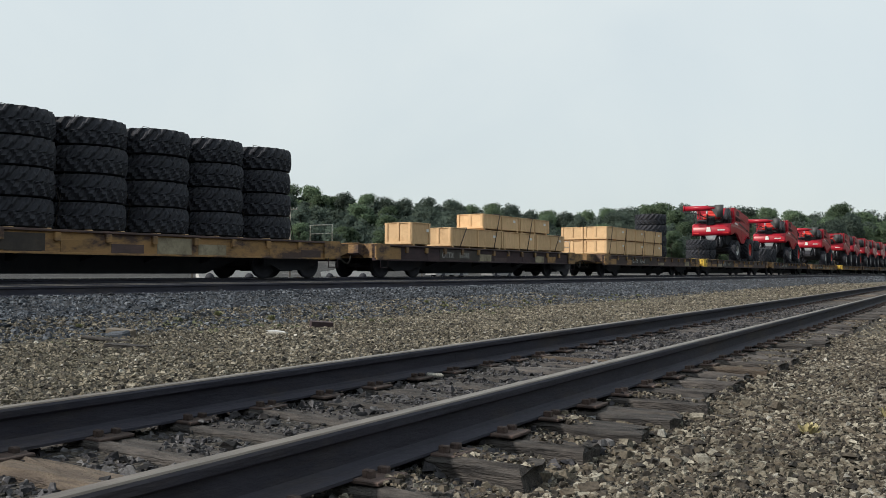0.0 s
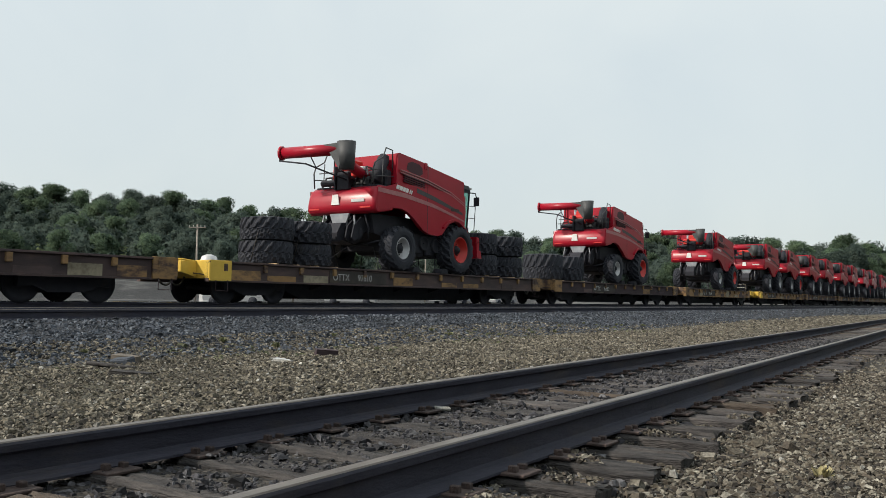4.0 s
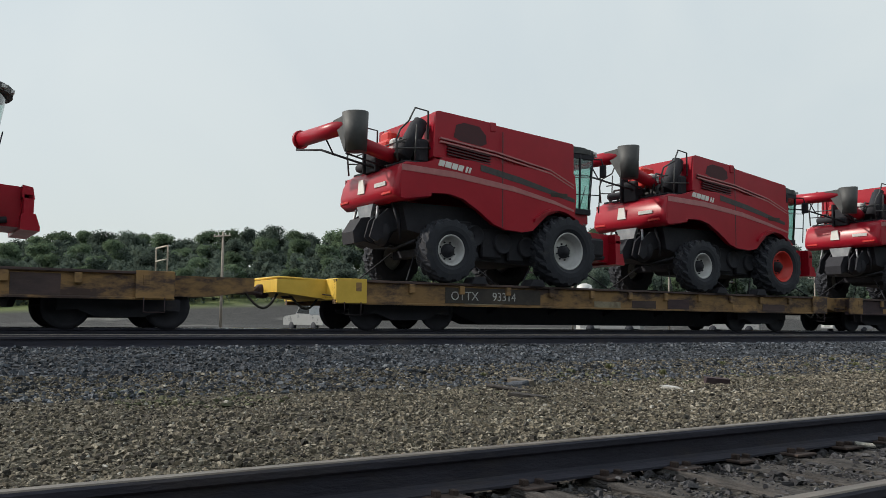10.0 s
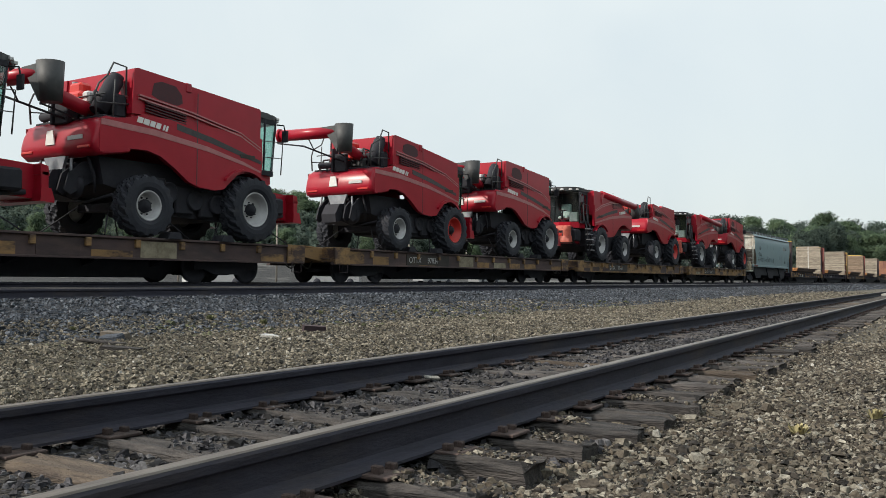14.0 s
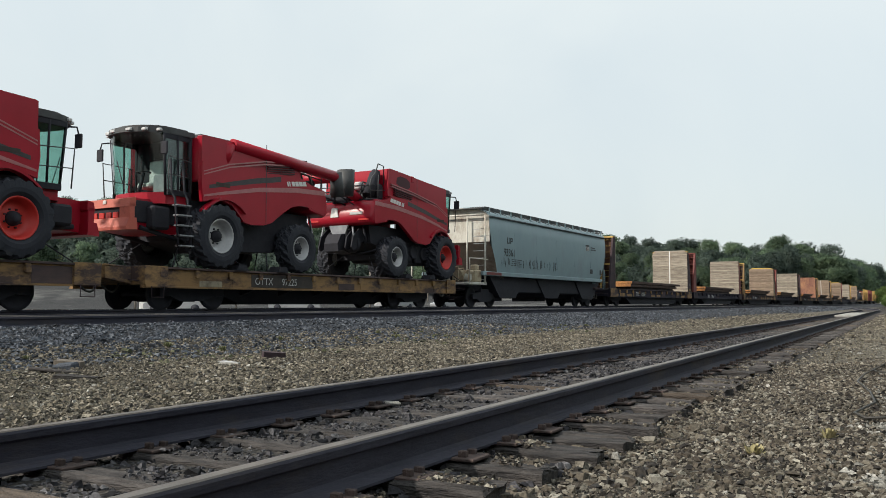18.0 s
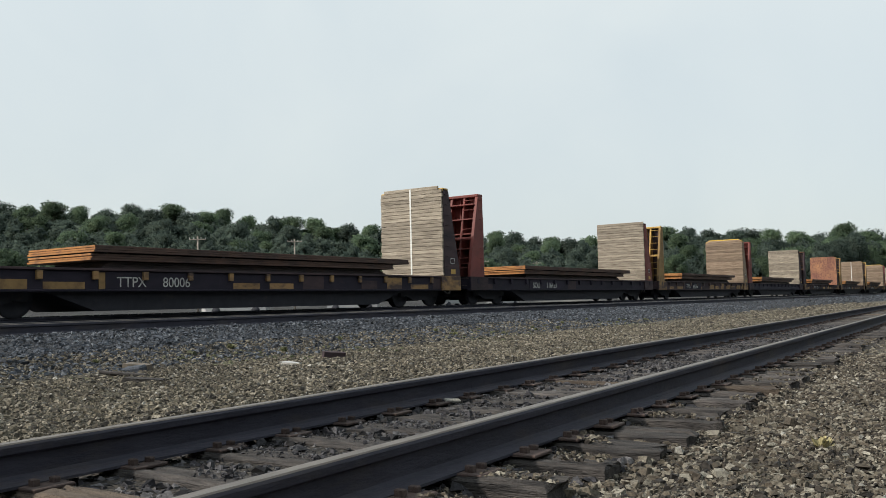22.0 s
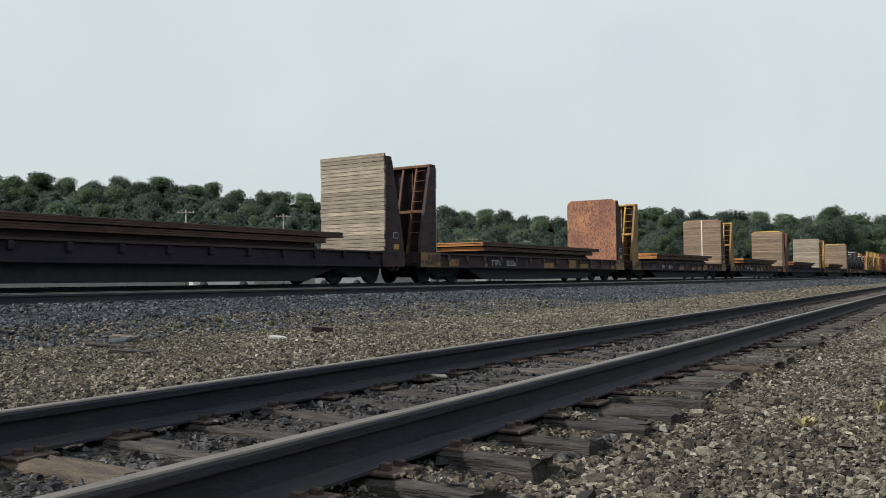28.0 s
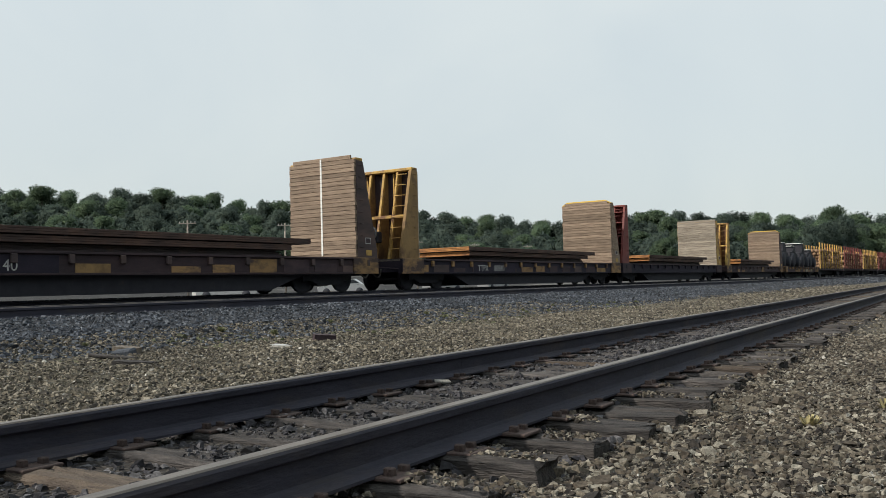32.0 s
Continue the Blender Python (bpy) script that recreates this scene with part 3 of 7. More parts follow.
def letters(name, text, size, material, parent, m, label=""):
    """Flat painted writing, as a mesh."""
    cu = bpy.data.curves.new(name, "FONT")
    cu.body, cu.size, cu.extrude, cu.align_x = text, size, 0.002, "LEFT"
    tmp = new(name, cu)
    bpy.context.view_layer.update()
    me = bpy.data.meshes.new_from_object(tmp.evaluated_get(bpy.context.evaluated_depsgraph_get()))
    bpy.data.objects.remove(tmp)
    me.materials.clear()
    me.materials.append(material)
    ob = new(name, me)
    ob.parent = parent
    ob.matrix_basis = m
    if label:
        ob["label"] = label
    return ob


SIDE = pose(0, 0, 0, 90, 0, 90)      # writing that reads from the near side of the train
RIDERS = []


def ride(ob, u, off=0.0, z=RAIL_Z, turn=0.0):
    """Put a thing on the moving train: u metres from the start of the plan, off its middle line, at that height."""
    RIDERS.append((ob, u, off, z, turn))
    return ob


def train_pose(u, off, z, turn, t):
    y = u - V * t
    return pose(CX + off + DL * y, y, z, 0, 0, HEADING + turn)


# ---- ground and tracks ----
def crib_drop(x, y):
    """How far the stones lie below the tie tops of the near track: a little between the rails, more at the tie ends."""
    return np.interp(x, [-4.3, -4.0, -1.9, -1.72, -1.2, -0.4], [0, 0.42, 0.42, 1, 1, 0]) * np.interp(y, [2.2, 4.2, 14, 40], [0.112, 0.082, 0.055, 0.04])


def level(x, y):
    """The lie of the land."""
    p = x - DL * y
    z = float(np.interp(p, [-45, -24, -21.6, -12.6, -10.4, -8.6, 60], [0.1, 0.15, 0.40, 0.36, 0.17, 0.0, 0.0]))
    if -4.3 < x < -0.4:
        z -= float(crib_drop(x, y))
    r = math.hypot(x, y)
    if p < -30 and r > 150:  # the wooded hillside
        az = math.degrees(math.atan2(-x, y))
        z += hill(az) * min(1.0, (r - 150) / 150) * float(np.interp(p, [-60, -32], [1, 0]))
    return z


def skyline(az):
    """Elevation of the tree tops, in degrees, by bearing from the line."""
    return float(np.interp(az, [-6, 0.6, 2.8, 5, 6.6, 8.3, 12.7, 16, 20, 24, 29.5, 37, 40, 44, 48, 58, 64, 68, 73.5, 78.7, 83.6, 86.4, 91.3, 95, 140],
                           [1.2, 1.5, 2.8, 3.4, 3.75, 3.45, 3.9, 4.1, 4.15, 3.75, 4.45, 4.8, 5.3, 5.5, 6.15, 6.15, 5.4, 5.8, 5.0, 5.2, 4.35, 4.8, 4.7, 5.1, 5.0]))


def hill(az):
    """Height of the wooded hillside 300 m away, by bearing from the line."""
    return 300 * math.tan(radians(skyline(az))) - 11.5


def grid_mesh(name, xs, ys, material):
    vs = [(x + DL * y, y, level(x + DL * y, y) + (0.012 * noise.noise(Vector((x * 2.1, y * 2.1, 0))) if abs(x) < 30 and abs(y) < 60 else 0)) for y in ys for x in xs]
    w = len(xs)
    fs = [(j * w + i, j * w + i + 1, (j + 1) * w + i + 1, (j + 1) * w + i) for j in range(len(ys) - 1) for i in range(w - 1)]
    me = bpy.data.meshes.new(name)
    me.from_pydata(vs, [], fs)
    me.polygons.foreach_set("use_smooth", [True] * len(fs))
    me.materials.append(material)
    return me


GX = [-2500, -900, -500, -400] + [-320 + 20 * i for i in range(13)] + [-65, -45, -35, -28, -24, -22.6, -21.6] + [-20.5 + 0.5 * i for i in range(32)] + [-4.55 + 0.1 * i for i in range(40)] + [0, 0.5, 1, 1.5, 2, 3, 4, 5, 6, 8, 12, 20, 40, 90, 200, 600, 2500]
GY = [-1500, -600, -300, -200, -150, -110, -80, -60, -40, -25, -15] + [-10 + 0.6 * i for i in range(60)] + [27, 30, 34, 40, 48, 60, 75, 95] + [115 + 20 * i for i in range(13)] + [400, 500, 650, 1100, 2500]
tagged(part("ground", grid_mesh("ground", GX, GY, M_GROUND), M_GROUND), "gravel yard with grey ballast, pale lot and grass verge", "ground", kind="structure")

RAIL = [(-0.075, 0), (0.075, 0), (0.075, 0.012), (0.02, 0.03), (0.009, 0.045), (0.009, 0.125), (0.034, 0.14), (0.037, 0.168), (0.03, 0.1785),
        (-0.03, 0.1785), (-0.037, 0.168), (-0.034, 0.14), (-0.009, 0.125), (-0.009, 0.045), (-0.02, 0.03), (-0.075, 0.012)]


def rail_mesh(y0, y1):
    return Shape().prism(RAIL, y0, y1, "y").mesh("rail", M_RAIL)


def top_mesh(y0, y1, m=M_HEAD):
    return Shape().prism([(-0.031, 0), (0.031, 0), (0.026, 0.006), (-0.026, 0.006)], y0, y1, "y").mesh("running_surface", m)


def tie_shape(rnd):
    """A sawn tie, checked and worn, 2.6 m long."""
    s = Shape()
    n, w = 13, 0.115
    vs, fs = [], []
    for i in range(n):
        x = -1.3 + 2.6 * i / (n - 1)
        e = 0.04 if i in (0, n - 1) else 0.01
        for dy, dz in ((-w, -0.17), (-w - 0.004, -0.02), (-w + 0.02, 0), (-0.03, 0.0), (0.0, -0.012), (0.03, 0.0), (w - 0.02, 0), (w + 0.004, -0.02), (w, -0.17)):
            vs.append((x + rnd.uniform(-e, e), dy + rnd.uniform(-0.009, 0.009), dz + rnd.uniform(-0.02, 0.004)))
    for i in range(n - 1):
        for j in range(8):
            fs.append((i * 9 + j, i * 9 + j + 1, (i + 1) * 9 + j + 1, (i + 1) * 9 + j))
    fs += [tuple(reversed(range(9))), tuple((n - 1) * 9 + j for j in range(9))]
    fs = [tuple(reversed(q)) for q in fs]
    return s.add(vs, fs)


def plate_shape():
    s = Shape().box((-0.19, 0.19), (-0.095, 0.095), (0.0, 0.016), 0.004)
    for x in (-0.115, -0.095, 0.1, 0.12):
        s.box((x - 0.012, x + 0.012), (-0.06, -0.03), (0.01, 0.045), 0.004)
        s.box((x - 0.012, x + 0.012), (0.035, 0.065), (0.01, 0.04), 0.004)
    return s


rnd = random.Random(7)
near_track = thing("railway_track_1", "rusty rails on weathered grey wooden ties in gravel", "railway track", kind="structure")


def bend(y):
    """How far the near track has swung left at y, and its slope there."""
    a = np.clip(y - 82.0, 0.0, 42.0)
    b = np.clip(y - 124.0, 0.0, 22.0)
    c = np.clip(y - 146.0, 0.0, 40.0)
    k = 1 / 260.0
    x = a * a * k / 2 + (b + c) * 42.0 * k - c * c * 42.0 * k / 80.0
    return -float(x), -float(min(a, 42.0) * k - c * 42.0 * k / 40.0)


def bent(section, ys):
    """A rail section drawn along the curve of the near track."""
    n = len(section)
    vs = [(x + bend(y)[0], y, z) for y in ys for x, z in section]
    fs = [(k * n + i, k * n + (i + 1) % n, (k + 1) * n + (i + 1) % n, (k + 1) * n + i) for k in range(len(ys) - 1) for i in range(n)]
    return Shape().add(vs, [tuple(range(n))] + fs + [tuple(reversed(range((len(ys) - 1) * n, len(ys) * n)))])


CURVE = [78.004 + 3.0 * k for k in range(38)] + [230.0, 420.0]
for x in (NEAR_X, FAR_X):
    for k in range(8):
        y0 = -18 + k * 12
        part("rail", rail_mesh(y0 + 0.0006, y0 + 11.9994), M_RAIL, near_track, at=(x, 0, 0))
        part("running_surface", top_mesh(y0 + 0.0006, y0 + 11.9994), M_HEAD, near_track, "dull worn rail head", at=(x, 0, 0.1785))
    part("rail", bent(RAIL, CURVE), M_RAIL, near_track, at=(x, 0, 0))
    part("running_surface", bent([(-0.031, 0), (0.031, 0), (0.026, 0.006), (-0.026, 0.006)], CURVE), M_HEAD, near_track, at=(x, 0, 0.1785))
TIES = [tie_shape(rnd).mesh("tie", M_TIE if i else M_TIEEND) for i in range(9)]
PLATE = plate_shape().mesh("tie_plate", M_PLATE)
TIE_Y = [3.75 + 0.515 * (i - 30) + rnd.uniform(-0.03, 0.03) for i in range(175)]
for i, y in enumerate(TIE_Y):
    tie = part("tie", TIES[rnd.randrange(9)], None, near_track, at=(-2.69 + rnd.uniform(-0.07, 0.07), y, -0.001 + rnd.uniform(-0.012, 0.006)))
    tie.rotation_euler = (rnd.uniform(-0.02, 0.02), rnd.uniform(-0.008, 0.008), rnd.uniform(-0.02, 0.02) + (math.pi if rnd.random() < 0.5 else 0))
    if 0.5 < y < 40:
        for x in (NEAR_X, FAR_X):
            part("tie_plate", PLATE, None, near_track, "rusty plate with spikes", at=(x + rnd.uniform(-0.01, 0.01), y, -0.009))
far_ties = Shape()
for i in range(190):
    y = TIE_Y[-1] + 0.515 * (i + 1)
    dx, sl = bend(y)
    far_ties.box((-1.3, 1.3), (-0.115, 0.115), (-0.1, -0.008), m=pose(-2.7 + dx, y, 0, 0, 0, -math.degrees(math.atan(sl))))
tagged(part("tie_row", far_ties, M_TIE, near_track, "far wooden ties"), kind="stuff")
crossing = thing("grade_crossing", "pale worn crossing panels between the rails of a track", "crossing", kind="structure")
for k in range(6):
    y0 = 51.0 + 2.6 * k
    part("panel", Shape().box((FAR_X + 0.12, NEAR_X - 0.12), (y0, y0 + 2.56), (-0.02, 0.11), 0.02), M_SLABPALE, crossing)


def far_track(name, p0, z, label, m_top=M_HEAD, ties=True):
    """One of the parallel tracks on the raised ballast; p0 is its middle at y = 0."""
    tr = thing(name, label, "railway track", kind="structure")
    tr.matrix_basis = pose(p0, 0, 0, 0, 0, HEADING)
    for x in (-0.7525, 0.7525):
        for y0, y1 in ((-160, -40), (-39.99, 80), (80.01, 200), (200.01, 420), (420.01, 640)):
            part("rail", rail_mesh(y0, y1), M_RAIL, tr, at=(x, 0, z - 0.18))
            part("running_surface", top_mesh(y0, y1, m_top), m_top, tr, "polished rail head", at=(x, 0, z - 0.0015))
    if not ties:
        row = Shape()
        for i in range(165):
            row.box((-1.3, 1.3), (-30.11 + 0.53 * i, -29.89 + 0.53 * i), (z - 0.36, z - 0.195), 0.012)
        tagged(part("tie_row", row, M_TIE, tr, "weathered ties behind the train"), kind="stuff")
    for i in range(165 if ties else 0):
        y = -30 + 0.53 * i
        tie = part("tie", TIES[rnd.randrange(9)], None, tr, at=(rnd.uniform(-0.05, 0.05), y, z - 0.192))
        tie.rotation_euler = (0, 0, rnd.uniform(-0.02, 0.02))
    return tr


far_track("railway_track_2", -14.05, 0.533, "empty parallel track on grey ballast")
far_track("railway_track_3", CX, RAIL_Z, "main track that carries the freight train", M_POLISH)
far_track("railway_track_4", CX - 4.3, RAIL_Z - 0.08, "empty track behind the train", M_POLISH, False)


def stones(name, n, area, size, material, label, seed, keep=None, up=0.0, blocky=False, on_ties=False, grow=None):
    """Broken stones lying about: one mesh of many small irregular blocks, of eight corners or six."""
    g = np.random.default_rng(seed)
    x = g.uniform(area[0], area[1], n)
    y = area[2] + (area[3] - area[2]) * g.power(0.75, n)
    if keep is not None:
        k = keep(x, y)
        x, y = x[k], y[k]
        n = len(x)
    if blocky:
        corner = np.array([(-1, -1, -1), (1, -1, -1), (1, 1, -1), (-1, 1, -1), (-1, -1, 1), (1, -1, 1), (1, 1, 1), (-1, 1, 1)], float)
        face = np.array([(0, 3, 2, 1), (4, 5, 6, 7), (0, 1, 5, 4), (1, 2, 6, 5), (2, 3, 7, 6), (3, 0, 4, 7)])
    else:
        corner = np.array([(-1.0, -0.75, -0.6), (1.15, -0.6, -0.6), (0.0, 1.2, -0.6), (-0.75, -0.5, 0.9), (0.85, -0.45, 0.8), (0.05, 0.75, 0.9)])
        face = np.array([(0, 2, 1), (3, 4, 5), (0, 1, 4), (0, 4, 3), (1, 2, 5), (1, 5, 4), (2, 0, 3), (2, 3, 5)])
    c, w = len(corner), face.shape[1]
    s = np.minimum(size * g.lognormal(0, 0.45, n), size * 2.3)
    if grow:
        s = s * np.interp(y, grow, [0.42, 1.0])
    v = corner[None] * g.uniform(0.5, 1.05, (n, c, 3))
    v[:, c // 2:, :2] *= g.uniform(0.5, 0.95, (n, 1, 1))
    v[:, :, 0] *= g.uniform(0.9, 1.5, (n, 1))
    v[:, :, 2] *= g.uniform(0.45, 0.8, (n, 1))
    a, b = g.uniform(0, 2 * np.pi, n), g.normal(0, 0.35, n)
    ca, sa, cb, sb = np.cos(a), np.sin(a), np.cos(b), np.sin(b)
    vy, vz = v[:, :, 1] * cb[:, None] - v[:, :, 2] * sb[:, None], v[:, :, 1] * sb[:, None] + v[:, :, 2] * cb[:, None]
    vx = v[:, :, 0] * ca[:, None] - vy * sa[:, None]
    vy = v[:, :, 0] * sa[:, None] + vy * ca[:, None]
    z = np.interp(x - DL * y, [-24, -21.6, -12.6, -10.4, -8.6, 60], [0.15, 0.40, 0.36, 0.17, 0.0, 0.0])
    h = g.uniform(-0.45, 0.65, n) * s + up
    if not on_ties:
        h = h - crib_drop(x, y)
    co = np.stack([x[:, None] + vx * s[:, None], y[:, None] + vy * s[:, None], (z + h)[:, None] + vz * s[:, None]], 2).reshape(-1, 3)
    idx = (face[None] + c * np.arange(n)[:, None, None]).reshape(-1)
    me = bpy.data.meshes.new(name)
    me.vertices.add(n * c)
    me.vertices.foreach_set("co", co.astype(np.float32).ravel())
    me.loops.add(len(idx))
    me.loops.foreach_set("vertex_index", idx.astype(np.int32))
    me.polygons.add(n * len(face))
    me.polygons.foreach_set("loop_start", np.arange(0, n * len(face) * w, w, dtype=np.int32))
    me.polygons.foreach_set("use_smooth", np.zeros(n * len(face), dtype=bool))
    me.update(calc_edges=True)
    me.materials.append(material)
    return tagged(new(name, me), label, "gravel", kind="stuff")


def seen_wedge(x, y):
    return (x < 0.52 * y + 1.0) & (y > 0.9 - 0.42 * np.maximum(0, -x - 2)) & (x > -2.6 * np.maximum(y, 0) - 12)


def not_track(x, y):
    return ~((x > -4.1) & (x < -1.32)) & seen_wedge(x, y)


def on_tie(x, y):
    return np.abs(y[:, None] - np.array(TIE_Y)[None]).min(axis=1) < 0.085


stones("gravel", 205000, (-10.2, -4.0, -3.4, 22.0), 0.0135, M_STONE, "tan and grey crushed stone gravel", 3, not_track)
stones("shoulder_gravel", 135000, (-1.9, 1.6, 1.2, 12.0), 0.0108, M_STONEB, "coarse mixed gravel beside the ties", 13, lambda x, y: seen_wedge(x, y) & (x < 0.0 + 0.12 * np.sin(y * 3) + 0.1 * np.sin(y * 7.3)))
stones("shoulder_lumps", 5000, (-1.7, 0.2, 1.2, 8.0), 0.018, M_STONEB, "larger grey stones at the tie ends", 18, lambda x, y: seen_wedge(x, y) & (x < -0.55 - 0.12 * y + 0.3 * np.sin(y * 5)), 0.0, True)
stones("pale_gravel", 26000, (-0.3, 4.0, 1.6, 13.0), 0.0105, M_STONEP, "pale crushed stone of the lane beside the track", 14, lambda x, y: seen_wedge(x, y) & (x > -0.2 + 0.12 * np.sin(y * 3) + 0.1 * np.sin(y * 7.3)))
stones("scattered_gravel", 26000, (-3.9, -1.75, 0.6, 20.0), 0.0085, M_STONED, "stone chips lying on the ties", 15, lambda x, y: on_tie(x, y) & (np.sin(x * 5 + y * 3) + np.sin(y * 2.1 - x * 2) + np.sin(y * 7.7) > -0.35), 0.001, False, True)
stones("tie_end_gravel", 9000, (-1.8, -1.3, 1.5, 16.0), 0.0105, M_STONEB, "gravel strewn over the tie ends", 23, lambda x, y: on_tie(x, y) & (np.sin(y * 2.3 + 1) + np.sin(y * 5.1 + x * 4) + np.sin(x * 9 + y) > 0.3), 0.002, False, True)
stones("crib_gravel", 34000, (-3.98, -1.42, 0.4, 22.0), 0.0165, M_STONED, "dark sooty stones between the ties", 4)
stones("ballast", 82000, (-13.2, -8.0, -4.0, 42.0), 0.0215, M_STONEG, "blue-grey crushed stone ballast", 5, lambda x, y: (x - DL * y < -8.7) & (x - DL * y > -13.1))
stones("far_ballast", 60000, (-13.2, 12.0, 40.0, 120.0), 0.05, M_STONEG, "blue-grey ballast farther along the line", 25, lambda x, y: (x - DL * y < -8.9) & (x - DL * y > -13.1), grow=[40, 90])
stones("far_gravel", 105000, (-10.5, 1.6, 11.0, 64.0), 0.030, M_STONE, "tan gravel farther along the track", 16, lambda x, y: ~((x > -4.1) & (x < -1.35)) & (x < np.maximum(1.2 - 0.045 * y, -0.5)) & (x - DL * y > -9.3), grow=[13, 52])
stones("mossy_gravel", 7000, (-11.0, -6.4, 2.0, 24.0), 0.021, M_MOSS, "mossy stones where the gravel meets the ballast", 19, lambda x, y: (np.abs(x - DL * y + 8.7 + 0.3 * np.sin(y * 1.7)) < 0.75) & (np.sin(y * 0.9) + np.sin(y * 2.3 + 1) > 0.1), 0.006)
stones("pale_chips", 2200, (-9.5, 2.0, 0.0, 18.0), 0.013, M_STONEP, "scattered pale stones among the gravel", 17, not_track, 0.012)


# ---- train: running gear ----
WHEEL = Shape().lathe([(-0.065, 0.08), (-0.065, 0.30), (-0.04, 0.37), (-0.065, 0.42), (0.045, 0.43), (0.05, 0.46), (0.07, 0.455), (0.07, 0.35), (0.03, 0.3), (0.07, 0.1), (0.07, 0.0)], (0, 0, 0), "x", 24).mesh("wheel", M_BLACK)
FRAME = Shape().prism([(-1.15, 0.34), (-1.15, 0.56), (-0.85, 0.62), (-0.42, 0.66), (-0.36, 0.80), (0.36, 0.80), (0.42, 0.66), (0.85, 0.62), (1.15, 0.56), (1.15, 0.34), (0.8, 0.36), (0.45, 0.22), (-0.45, 0.22), (-0.8, 0.36)], -0.06, 0.06, "x").mesh("side_frame", M_BLACK)
SPRINGS = Shape()
for i in range(4):
    SPRINGS.tube((0, -0.24 + 0.16 * i, 0.26), (0, -0.24 + 0.16 * i, 0.52), 0.06, 10)
SPRINGS = SPRINGS.mesh("spring_nest", M_BROWN)
AXLE = Shape().tube((-0.95, 0, 0), (0.95, 0, 0), 0.075, 12).mesh("axle", M_BLACK)
BOLSTER = Shape().box((-1.0, 1.0), (-0.2, 0.2), (0.5, 0.74), 0.03).mesh("bolster", M_BLACK)


RIGGING = Shape().box((-0.62, 0.62), (-0.52, 0.52), (0.2, 0.5), 0.03).box((-0.7, 0.7), (-0.47, -0.37), (0.3, 0.62), 0.02).box((-0.7, 0.7), (0.37, 0.47), (0.3, 0.62), 0.02).tube((0.3, -1.5, 0.42), (0.3, 1.5, 0.42), 0.03, 6).mesh("brake_rigging", M_BLACK)


def bogie(car, y):
    """A three-piece freight truck under a car."""
    b = part("truck", BOLSTER, None, car, "black three-piece freight truck", at=(0, y, 0))
    for s in (-1, 1):
        part("side_frame", FRAME, None, b, at=(0.97 * s, 0, 0))
        part("spring_nest", SPRINGS, None, b, at=(0.97 * s, 0, 0))
    part("brake_rigging", RIGGING, None, b)
    for dy in (-0.95, 0.95):
        part("axle", AXLE, None, b, at=(0, dy, 0.42))
        for s in (-1, 1):
            w = part("wheel", WHEEL, None, b, at=(0.755 * s, dy, 0.43))
            w.rotation_euler = (0, 0, 0 if s > 0 else math.pi)
    return b


COUPLER = Shape().box((-0.08, 0.08), (-0.1, 0.45), (-0.09, 0.09), 0.02).box((-0.17, 0.12), (0.4, 0.66), (-0.15, 0.15), 0.05).mesh("coupler", M_BROWN)


def ends(car, half, z):
    """Couplers, hoses and grab irons at both ends."""
    for s in (-1, 1):
        c = part("coupler", COUPLER, None, car, "rusty knuckle coupler", at=(0, s * half, z))
        c.rotation_euler = (0, 0, 0 if s > 0 else math.pi)
        h = Shape()
        pts = [(0.5 + 0.12 * math.sin(i / 8 * math.pi), s * (half - 0.05 + 0.75 * i / 8), z - 0.05 - 0.34 * math.sin(i / 8 * math.pi)) for i in range(9)]
        h.pipe(pts, 0.028, 6)
        part("air_hose", h, M_CABLE, car, "black air hose")
        lv = Shape().pipe([(1.3, s * (half + 0.05), z - 0.1), (0.5, s * (half + 0.12), z - 0.02), (0.15, s * (half + 0.4), z + 0.12)], 0.016, 6)
        part("uncoupling_lever", lv, M_BROWN, car)


def side_sill(car, L, z0, z1, m_web, m_top, x, pockets, m_pocket):
    """A channel along the side with stake pockets."""
    s = 1 if x > 0 else -1
    part("side_sill", Shape().prism([(x - s * 0.16, z1 - 0.005), (x, z1 - 0.005), (x, z1 - 0.055), (x - s * 0.05, z1 - 0.07), (x - s * 0.05, z0 + 0.05), (x - s * 0.01, z0 + 0.04), (x - s * 0.01, z0), (x - s * 0.16, z0)], -L / 2, L / 2, "y"), m_web, car)
    part("deck_edge", Shape().box((x - 0.02, x + 0.02), (-L / 2, L / 2), (z1 - 0.05, z1 + 0.002), 0.006), m_top, car, "worn rusty deck edge")
    for i in range(pockets):
        y = -L / 2 + 0.55 + (L - 1.1) * i / (pockets - 1)
        part("stake_pocket", Shape().box((x - 0.05, x + 0.035) if s > 0 else (x - 0.035, x + 0.05), (y - 0.07, y + 0.07), (z1 - 0.26, z1 - 0.06), 0.012), m_pocket, car)


SILL_MIX = [M_YELLOW, M_DUSK, M_YELLOW, M_BROWN]


